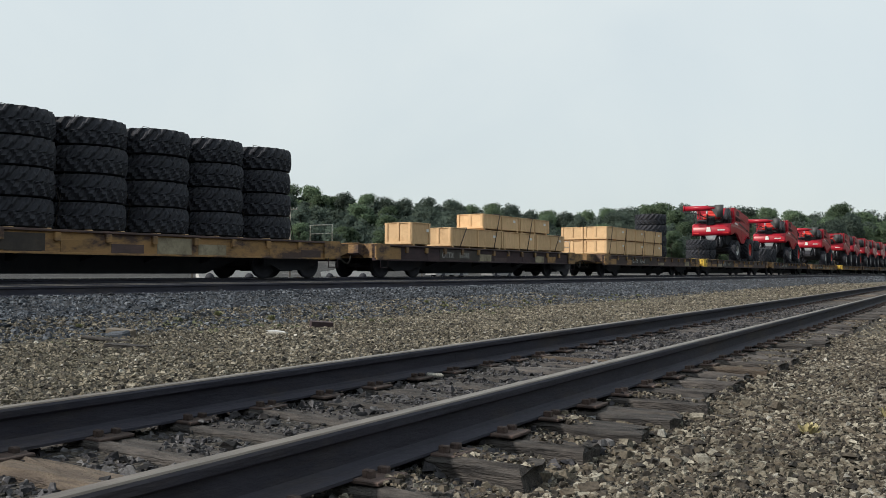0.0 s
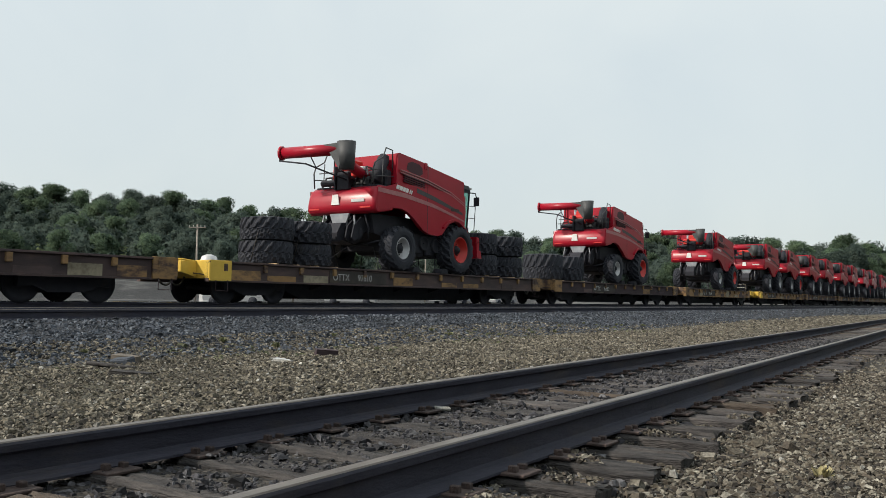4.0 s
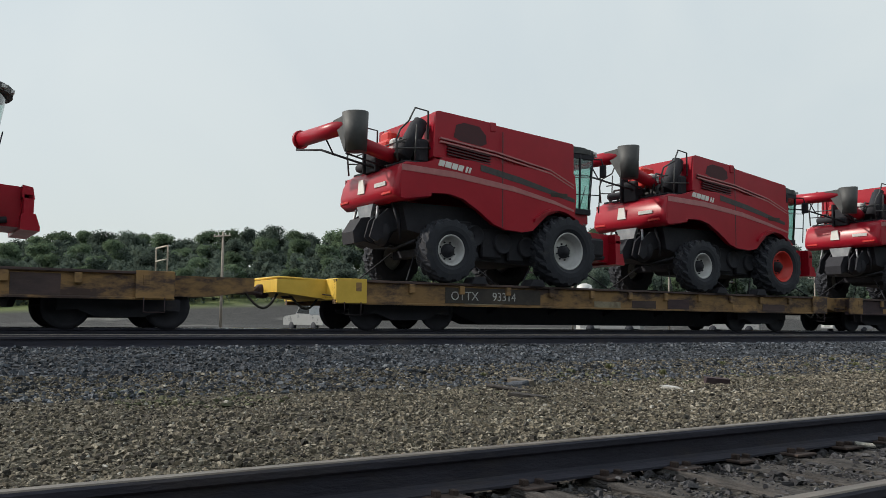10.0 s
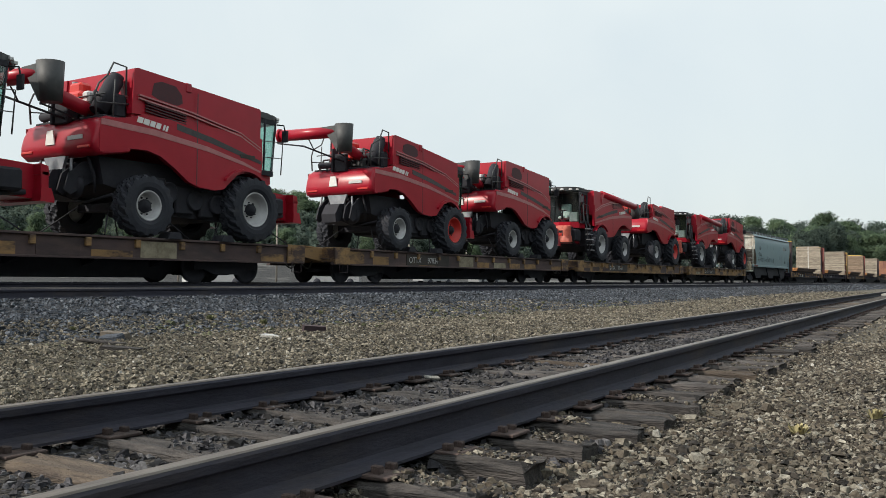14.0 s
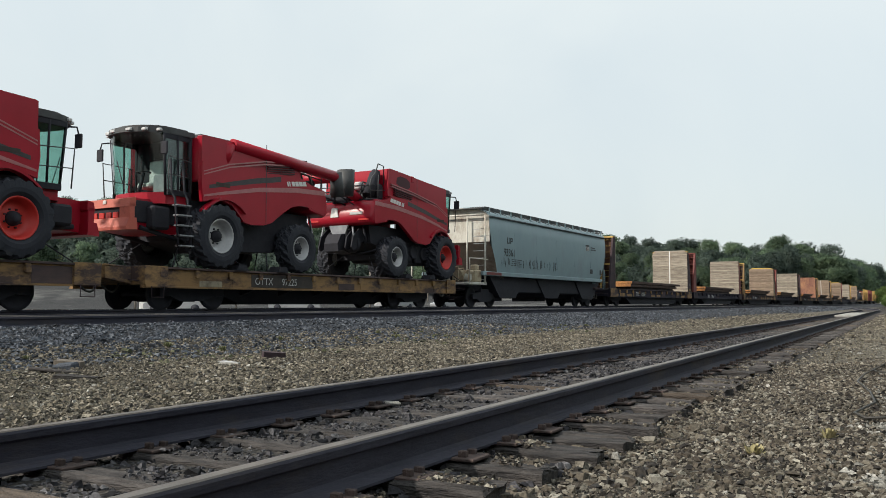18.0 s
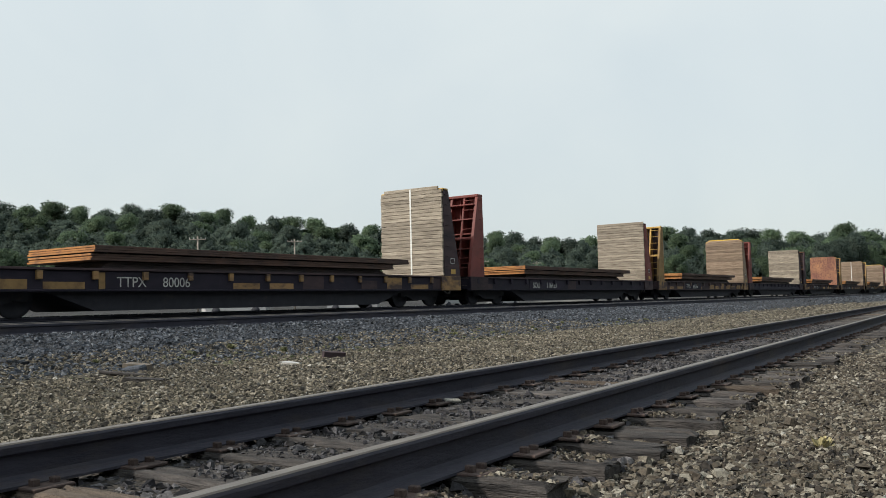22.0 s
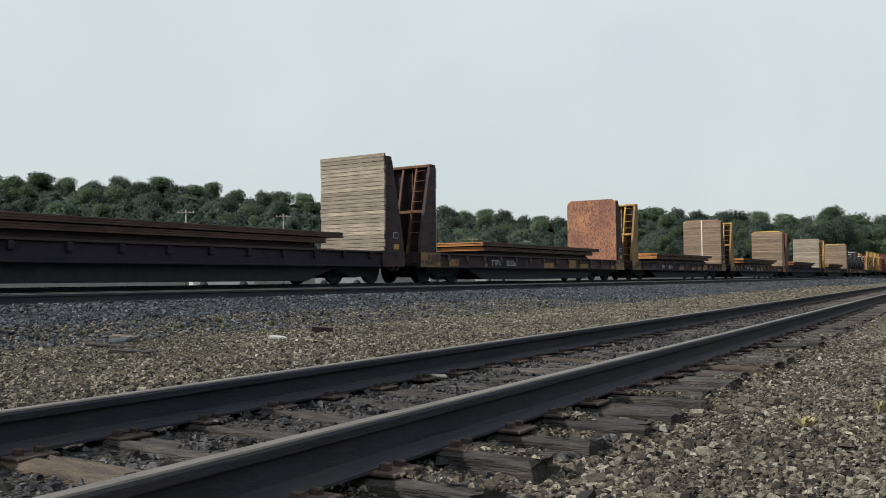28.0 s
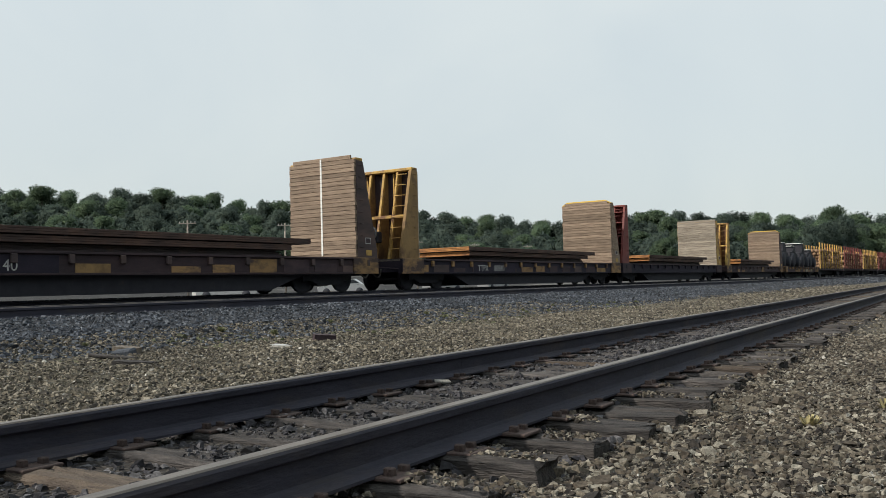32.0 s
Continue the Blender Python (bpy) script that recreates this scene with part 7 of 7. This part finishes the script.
def tree_meshes(seed, h, w, leaf, fine=1.0):
    """Tapered trunk with limbs, and a crown of many small leaf clumps in uneven lobes."""
    r = random.Random(seed)
    t = Shape()
    pts = [Vector((0, 0, -0.5))]
    for i in range(5):
        pts.append(pts[-1] + Vector((r.uniform(-0.25, 0.25), r.uniform(-0.25, 0.25), h * 0.17)))
    for i in range(5):
        t.tube(pts[i], pts[i + 1], 0.3 * (1 - i / 6.5), 8, 0.3 * (1 - (i + 1) / 6.5), caps=False)
    lobes = []
    for i in range(34):
        a, k = r.uniform(0, 2 * math.pi), math.sqrt(r.uniform(0.02, 1.0))
        z = h * (0.26 + 0.66 * r.random())
        reach = w * 0.44 * k * (1.15 - abs(z / h - 0.52) * 1.6)
        c = Vector((math.cos(a) * reach, math.sin(a) * reach, z))
        lobes.append((c, w * r.uniform(0.08, 0.2)))
        if i < 12:
            t.tube(pts[2 + i % 3], c, 0.09, 5, 0.03, caps=False)
    lobes.append((Vector((r.uniform(-0.5, 0.5), 0, h * 0.9)), w * 0.13))
    g = np.random.default_rng(seed)
    o, d = [], []
    for c, rad in lobes:
        n = int(230 * fine * (rad / (w * 0.15)) ** 2)
        q = g.normal(size=(n, 3))
        q /= np.linalg.norm(q, axis=1)[:, None]
        o.append(np.array(c) + q * (rad * g.uniform(0.5, 1.35, (n, 1))) * np.array([1.0, 1.0, 0.85]))
        d.append(0.6 * q + (np.array(c) - np.array([0, 0, h * 0.45])) / (w * 0.6))
    return t.mesh("trunk", M_BARK), leaf_mesh("crown", np.concatenate(o), np.concatenate(d), 0.3 * (0.5 + w / 20) / math.sqrt(fine), leaf, g)


KINDS = [tree_meshes(11, 15, 11, M_LEAF, 2.2), tree_meshes(12, 17, 12, M_LEAFD, 2.2), tree_meshes(13, 13, 10, M_LEAF, 2.2), tree_meshes(14, 18, 10, M_LEAFD, 2.2), tree_meshes(15, 9, 9, M_LEAF, 2.2), tree_meshes(16, 16, 14, M_LEAFD, 2.2), tree_meshes(17, 15, 11, M_LEAF, 6.0), tree_meshes(18, 9, 9, M_LEAFL, 3.0)]


def tree(x, y, z, k, s):
    ob = thing("tree", ["broad green summer tree", "tall dark green oak", "round green summer tree", "slender dark green tree", "low spreading green willow", "wide dark green tree", "leafy green tree", "low light green bush"][k] + (" in the far wood" if k < 6 else " beside the lane"), "tree", "trees of the far wood")
    part("trunk", KINDS[k][0], None, ob)
    part("crown", KINDS[k][1], None, ob)
    ob.matrix_basis = pose(x, y, z, 0, 0, rnd.uniform(0, 360)) @ Matrix.Diagonal((s * rnd.uniform(0.9, 1.15), s * rnd.uniform(0.9, 1.15), s, 1))
    return ob


rt = random.Random(21)
TALL = (14.1, 16, 12.2, 16.9, 8.5, 15)


def fit_top(x, y, z, k, share):
    """Scale for a tree of kind k at that place, so that its top reaches a share of the skyline's elevation."""
    el = skyline(math.degrees(math.atan2(-x, y))) * share
    return min(26, max(4.5, 0.75 + math.hypot(x, y) * math.tan(radians(el)) - z)) / TALL[k]


for d, step, ks, sc in ((192, 3.0, (4, 2, 0, 5), 0.60), (225, 2.4, (0, 2, 5, 1), 0.75), (262, 1.9, (0, 1, 2, 5), 0.90), (298, 1.25, (1, 5, 0, 2), 1.01)):
    az = 4.0
    while az < 108:
        r_ = d + rt.uniform(-10, 10) + (60 if az < 9 else 0)
        x, y = -r_ * math.sin(radians(az)), r_ * math.cos(radians(az))
        if x - DL * y < -30:
            k = rt.choice(ks)
            tree(x, y, level(x, y) - 0.3, k, fit_top(x, y, level(x, y) - 0.3, k, sc * rt.uniform(0.95, 1.03)))
        az += step * rt.uniform(0.7, 1.3)
# the wood comes nearer the line far ahead
for i in range(40):
    y = 205 + i * 10 + rt.uniform(-4, 4)
    p = -34 - rt.uniform(0, 12)
    k = rt.choice((0, 2, 5))
    tree(p + DL * y, y, 0.0, k, fit_top(p + DL * y, y, 0.0, k, rt.uniform(0.70, 0.86)))
for x, y, s in ((8.2, 62, 0.9), (10.5, 70, 1.0), (8.4, 92, 0.85), (13, 58, 0.95), (9.5, 112, 1.0), (12, 130, 1.05), (9.5, 150, 1.0), (17, 66, 1.0), (10, 190, 1.15), (10, 240, 1.2), (5.2, 142, 0.92), (6.0, 172, 1.05)):
    tree(x, y, -0.2, 6, s)
for i in range(15):      # unseen trees added on past the camera, to hold back sky light
    tree(12 + rt.uniform(0, 7), -62 + i * 7.2 + rt.uniform(-2, 2), -0.2, 6, rt.uniform(0.75, 1.0))
for i in range(22):
    y = 610 + i * 42 + rt.uniform(-9, 9)
    x, k = -33 - rt.uniform(0, 8) + DL * y, rt.choice((0, 2, 5))
    tree(x, y, 0.0, k, fit_top(x, y, 0.0, k, rt.uniform(0.9, 1.05)))
for i in range(26):      # light bushes along the lane, closing the view where the track swings away
    y = 96 + 4.6 * i + rt.uniform(-2, 2)
    tree(float(np.interp(y, [96, 130, 220], [3.6, -0.6, -3.0])) + rt.uniform(-0.6, 3.2), y, -0.2, 7, rt.uniform(0.2, 0.34) * (1 + (y - 96) / 250))
for x, y, s in ((4.6, 46, 0.30), (5.6, 52, 0.36), (5.0, 60, 0.34), (4.2, 72, 0.28), (3.9, 84, 0.3)):
    tree(x, y, -0.2, 7, s)


def far_woods():
    """The closed canopy between and behind the single trees on the hillside."""
    g = np.random.default_rng(9)
    at, out = [], []
    for i in range(1300):
        r, az = g.uniform(188, 345), g.uniform(3, 112)
        x, y = -r * math.sin(math.radians(az)), r * math.cos(math.radians(az))
        if x - DL * y > -36:
            continue
        ground_z = level(x, y)
        top = 0.75 + r * math.tan(radians(skyline(az) * float(np.interp(r, [188, 225, 262, 298], [0.57, 0.73, 0.88, 0.99])))) - ground_z
        h, w = max(3.5, top * g.uniform(0.78, 1.0)), g.uniform(2.2, 4.0)
        for lobe in range(6):     # each crown is a handful of ragged lobes, the highest in the middle
            rad = w * g.uniform(0.28, 0.55)
            a, away = g.uniform(0, 6.28), w * g.uniform(0.1, 0.8) * (lobe > 0)
            c = np.array([x + math.cos(a) * away, y + math.sin(a) * away, ground_z + h - rad - (away * g.uniform(0.3, 1.6) if lobe else 0.0)])
            n = int(26 * rad * rad) + 20
            d = g.normal(size=(n, 3))
            d /= np.linalg.norm(d, axis=1)[:, None]
            at.append(c + d * (rad * g.uniform(0.45, 1.3, (n, 1))) * np.array([1.0, 1.0, 1.1]))
            out.append(0.6 * d + np.array([0.3, -0.2, 0.5]))
    for i in range(15000):       # the undergrowth at the edge
        r, az = g.uniform(184, 300), math.radians(g.uniform(3, 112))
        x, y = -r * math.sin(az), r * math.cos(az)
        if x - DL * y > -34:
            continue
        at.append(np.array([[x, y, level(x, y) + g.uniform(0.2, 3.5)]]))
        out.append(np.array([[0.6, -0.5, 0.6]]))
    me = leaf_mesh("far_woods", np.concatenate(at), np.concatenate(out), 0.40, M_LEAFD, g)
    return tagged(new("far_woods", me), "dark green woods on the rise behind the yard", "woods", kind="stuff")


far_woods()


# ---- poles, tanks, cars beyond the train ----
def utility_pole(x, y, h, arms, label="grey wooden utility pole with crossarms and insulators"):
    z = level(x, y)
    ob = thing("utility_pole", label, "utility pole", "utility poles")
    part("pole", Shape().tube((0, 0, -0.5), (0, 0, h), 0.13, 10, 0.09), M_POLE, ob)
    for i in range(arms):
        zz = h - 0.35 - 0.9 * i
        arm = part("crossarm", Shape().box((-0.95, 0.95), (-0.16, -0.06), (zz - 0.05, zz + 0.05), 0.01), M_POLE, ob)
        for q in (-0.85, -0.4, 0.4, 0.85):
            part("insulator", Shape().tube((q, -0.11, zz + 0.05), (q, -0.11, zz + 0.22), 0.035, 8), M_PALE, arm)
    ob.matrix_basis = pose(x, y, z, 0, 0, rnd.uniform(20, 50))
    return ob


for az, el, d, arms in ((47.5, 4.5, 75, 1), (41.4, 4.3, 75, 1), (32.8, 3.0, 78, 1), (70.3, 5.65, 70, 1), (94.8, 5.2, 66, 1), (29.0, 2.7, 80, 1), (25.5, 2.5, 84, 1)):
    a = radians(az)
    y = d / math.tan(a)
    r_ = d / math.sin(a)
    utility_pole(-d, y, 0.8 + r_ * math.tan(radians(el)) - level(-d, y), arms)
mast = thing("light_mast", "pale steel yard light mast", "light mast")
part("pole", Shape().tube((0, 0, -0.3), (0, 0, 9.6), 0.19, 14, 0.15), M_PALE, mast)
part("lamp_head", Shape().box((-0.35, 0.35), (-0.2, 0.2), (9.5, 9.75), 0.04), M_PALE, mast)
mast.matrix_basis = pose(-70, 39.8, level(-70, 39.8))
for i, (x, y) in enumerate(((-75, 70.6),)):
    tk = thing("storage_tank", "white upright storage tank on a skirt", "tank", "storage tanks")
    part("shell", Shape().lathe([(0, 1.0), (3.6, 1.0), (4.0, 0.8), (4.15, 0.3), (4.15, 0)], (0, 0, 0), "z", 20), M_PALE, tk)
    part("ladder", Shape().pipe([(1.05, 0, 0), (1.05, 0, 3.9)], 0.05, 6), M_PALE, tk)
    tk.matrix_basis = pose(x, y, level(x, y)) @ Matrix.Diagonal((1, 1, 1.3, 1))


def parked_car(x, y, turn, pickup, m):
    """A parked car or pickup with glass, wheels and lamps."""
    c = thing("parked_pickup" if pickup else "parked_car", "white pickup truck parked on the pale lot" if pickup else "silver-white saloon car parked on the pale lot", "pickup" if pickup else "car", "parked vehicles behind the train")
    if pickup:
        body = [(-2.6, 0.45), (-2.62, 1.05), (-0.75, 1.08), (-0.7, 1.1), (0.9, 1.12), (2.3, 1.02), (2.6, 0.9), (2.62, 0.45)]
        cab = [(-0.72, 1.08), (-0.6, 1.72), (0.55, 1.76), (1.15, 1.12)]
    else:
        body = [(-2.2, 0.35), (-2.25, 0.85), (-1.5, 0.98), (0.9, 0.95), (2.1, 0.78), (2.25, 0.6), (2.2, 0.35)]
        cab = [(-1.6, 0.96), (-0.95, 1.42), (0.35, 1.44), (1.1, 0.94)]
    part("body", Shape().prism(body, -0.88, 0.88, "x"), m, c)
    part("cabin", Shape().prism(cab, -0.76, 0.76, "x"), m, c)
    inner = [(a * 0.9 - 0.02, b - 0.06 if b > 1.2 else b + 0.06) for a, b in cab]
    for s in (-1, 1):
        part("side_window", Shape().prism(inner, s * 0.758, s * 0.766, "x"), M_TINT, c)
    for yy in (-1.45, 1.45):
        for s in (-1, 1):
            w = part("wheel", Shape().lathe([(-0.1, 0.0), (-0.1, 0.32), (0.1, 0.32), (0.1, 0.0)], (0, 0, 0), "x", 18), M_TYRE, c, at=(s * 0.8, yy, 0.33))
            part("rim", Shape().lathe([(0.1, 0.2), (0.105, 0.2), (0.105, 0)], (0, 0, 0), "x", 14), M_RIM, w)
    for s in (-1, 1):
        part("headlamp", Shape().box((s * 0.62 - 0.15, s * 0.62 + 0.15), (2.15, 2.27) if not pickup else (2.5, 2.63), (0.6, 0.75), 0.02), M_PALE, c)
    c.matrix_basis = pose(x, y, level(x, y), 0, 0, turn)
    return c


for i, (x, y, pk) in enumerate(((-47, 47.0, 0), (-47, 61.0, 0), (-50, 24, 1), (-52, 86.2, 1), (-52, 98.6, 0))):
    parked_car(x, y, (118, 122, 95, 165, 168)[i] + rnd.uniform(-6, 6), pk, M_CAR1)
for x, y, w, l, h, m, nm, lb in ((-56, -6, 8, 18, 1.6, M_BROWN, "storage_shed", "low dark metal storage shed"),):
    sh = thing(nm, lb, "shed")
    part("wall", Shape().box((-w / 2, w / 2), (-l / 2, l / 2), (-0.3, h), 0.03), m, sh)
    part("roof", Shape().prism([(-w / 2 - 0.3, h), (w / 2 + 0.3, h), (0, h + 0.7)], -l / 2 - 0.3, l / 2 + 0.3, "y"), M_PALE, sh)
    for k in range(3):
        part("door", Shape().box((w / 2 - 0.02, w / 2 + 0.03), (-l / 2 + 1.2 + k * l / 3, -l / 2 + 3.4 + k * l / 3), (-0.2, h - 0.3), 0.01), M_PALE, sh)
    sh.matrix_basis = pose(x, y, level(x, y))


# ---- small things by the track ----
for x, y, a, b, h, turn, m, nm, lb in ((-8.5, 6.84, 0.16, 0.07, 0.08, 25, M_DECK, "concrete_fragment", "small grey concrete block lying on the gravel"), (-7.2, 5.87, 0.20, 0.06, 0.035, 40, M_TIE, "wood_fragment", "dark splintered wood piece lying on the gravel"),
                                       (-7.35, 8.24, 0.11, 0.035, 0.03, 15, M_PALE, "concrete_fragment", "pale flat concrete chip lying on the gravel"), (-7.65, 9.45, 0.17, 0.09, 0.08, 60, M_BROWN, "scrap_iron", "rusty dark scrap lump lying on the gravel")):
    q = [(-a, -b), (-a * 0.3, -b * 1.15), (a * 0.9, -b * 0.8), (a, b * 0.5), (a * 0.2, b), (-a * 0.8, b * 0.9)]
    ob = tagged(part(nm, Shape().prism(q, -0.01, h, "z"), m), lb, "debris")
    ob.matrix_basis = pose(x, y, level(x, y), 4, 5, turn)
post = thing("marker_post", "bright yellow plastic marker post with a whip aerial", "marker post")
part("lower_post", Shape().box((-0.075, 0.075), (-0.05, 0.05), (-0.1, 0.62), 0.015), M_POST, post)
part("side_rib", Shape().box((0.085, 0.12), (-0.04, 0.04), (-0.1, 0.72), 0.01), M_POST, post, "second yellow upright")
part("cap_box", Shape().prism([(-0.165, 0.92), (0.14, 0.92), (0.14, 0.60), (-0.03, 0.60), (-0.165, 0.74)], -0.06, 0.06, "y"), M_POST, post, "bevelled yellow head")
part("stake", Shape().tube((0.17, 0.12, -0.1), (0.175, 0.12, 0.9), 0.014, 6), M_BLACK, post, "thin dark steel stake behind the post")
part("aerial", Shape().tube((-0.04, 0, 0.9), (-0.04, 0, 1.05), 0.02, 8).tube((-0.04, 0, 1.05), (-0.045, 0, 2.1), 0.008, 6), M_PALE, post, "thin whip aerial")
post.matrix_basis = pose(0.10, 12.0, -0.02, 0, 0, 10) @ Matrix.Diagonal((0.68, 0.9, 1.04, 1))
for pts in ([(3.2, 6.6, 0.03), (1.3, 6.25, 0.03), (0.4, 6.2, 0.03), (0.16, 6.19, 0.03), (-0.02, 6.0, 0.04), (-0.2, 5.93, 0.03), (-0.27, 6.1, 0.04), (-0.17, 6.8, 0.04), (-0.23, 7.7, 0.03), (-0.36, 8.6, 0.04), (-0.34, 9.4, 0.04), (-0.2, 11.3, 0.03), (0.05, 12.3, 0.05)],
            [(-0.3, 10.4, 0.03), (-0.24, 9.9, 0.04), (-0.05, 9.6, 0.05), (0.3, 9.7, 0.03)]):
    tagged(part("cable", Shape().pipe(pts, 0.0085, 6), M_CABLE), "loose black cable lying on the gravel", "cable", "loose cables")


def verge_grass():
    """Blades along the edge of the lane, thickening away from the track."""
    g = np.random.default_rng(31)
    n = 30000
    y = 15 + 75 * g.power(0.8, n)
    x = np.maximum(1.25 - 0.045 * y, -0.45) + g.exponential(0.8, n) - 0.15
    h, a, w = g.uniform(0.05, 0.2, n), g.uniform(0, 2 * np.pi, n), g.uniform(0.012, 0.03, n)
    lean = g.normal(0, 0.05, (n, 2))
    co = np.zeros((n, 3, 3))
    co[:, 0] = np.stack([x - np.cos(a) * w, y - np.sin(a) * w, -0.01 + 0 * x], 1)
    co[:, 1] = np.stack([x + np.cos(a) * w, y + np.sin(a) * w, -0.01 + 0 * x], 1)
    co[:, 2] = np.stack([x + lean[:, 0], y + lean[:, 1], h], 1)
    me = bpy.data.meshes.new("verge_grass")
    me.from_pydata(co.reshape(-1, 3).tolist(), [], np.arange(3 * n).reshape(-1, 3).tolist())
    me.materials.append(M_VERGE)
    return tagged(new("verge_grass", me), "short green grass along the gravel lane", "grass", kind="stuff")


verge_grass()


def weed(x, y, s, m, label):
    g = np.random.default_rng(int(x * 100 + y * 1000) % 9999)
    vs, fs = [], []
    for i in range(70):
        a, r_, h = g.uniform(0, 6.28), g.uniform(0, 0.05) * s * 10, g.uniform(0.02, 0.08) * s * 10
        b = np.array([math.cos(a) * r_, math.sin(a) * r_, 0.0])
        t = b * 1.9 + np.array([0, 0, h])
        q = np.array([-math.sin(a), math.cos(a), 0.3]) * 0.012 * s * 10
        o = len(vs)
        vs += [tuple(b - q), tuple(b + q), tuple(t + q * 0.6), tuple(t - q * 0.6)]
        fs.append((o, o + 1, o + 2, o + 3))
    me = bpy.data.meshes.new("weed")
    me.from_pydata(vs, [], fs)
    me.materials.append(m)
    ob = tagged(new("weed", me), label, "weed", "weeds in the gravel")
    ob.location = (x, y, level(x, y) + 0.01)
    return ob


weed(-0.65, 4.56, 0.065, M_WEED, "small pale yellow weed in gravel")
weed(-0.35, 5.13, 0.065, M_WEED, "small pale yellow weed in gravel")
for i in range(22):
    y = rnd.uniform(5.5, 26)
    p = -8.9 - rnd.uniform(0, 1.2)
    weed(p + DL * y, y, rnd.uniform(0.05, 0.1), M_GRASS, "tuft of green weed at the foot of the ballast")
slab = tagged(part("stone_slab", Shape().box((-0.12, 0.12), (-0.09, 0.09), (-0.03, 0.07), 0.02), M_STONEG), "flat grey slab of broken stone", "stone", "loose slabs")
slab.matrix_basis = pose(-8.38, 6.7, 0.0, 6, -5, 25)
bd = tagged(part("wood_scrap", Shape().box((-0.26, 0.26), (-0.05, 0.05), (0, 0.035), 0.01), M_TIE), "grey scrap of wood on gravel", "wood scrap", "loose slabs")
bd.matrix_basis = pose(-8.0, 6.25, 0.01, 0, 6, 35)
wh = tagged(part("stone_slab", Shape().box((-0.13, 0.13), (-0.04, 0.04), (0, 0.03), 0.01), M_STONEP), "pale flat stone on gravel", "stone", "loose slabs")
wh.matrix_basis = pose(-7.21, 8.09, 0.0, 0, 0, 20)
sc = tagged(part("paper_scrap", Shape().box((-0.06, 0.06), (-0.03, 0.03), (0, 0.02), 0.006), M_STONEP), "pale scrap lying between the rails", "scrap")
sc.matrix_basis = pose(-3.30, 5.45, 0.0, 8, 5, 50)


def motions():
    for ob, u, off, z, turn in RIDERS:
        walk(ob, [(t, train_pose(u, off, z, turn, t)) for t in (0.0, 8.0, 16.0, 24.0, 32.0)])


motions()
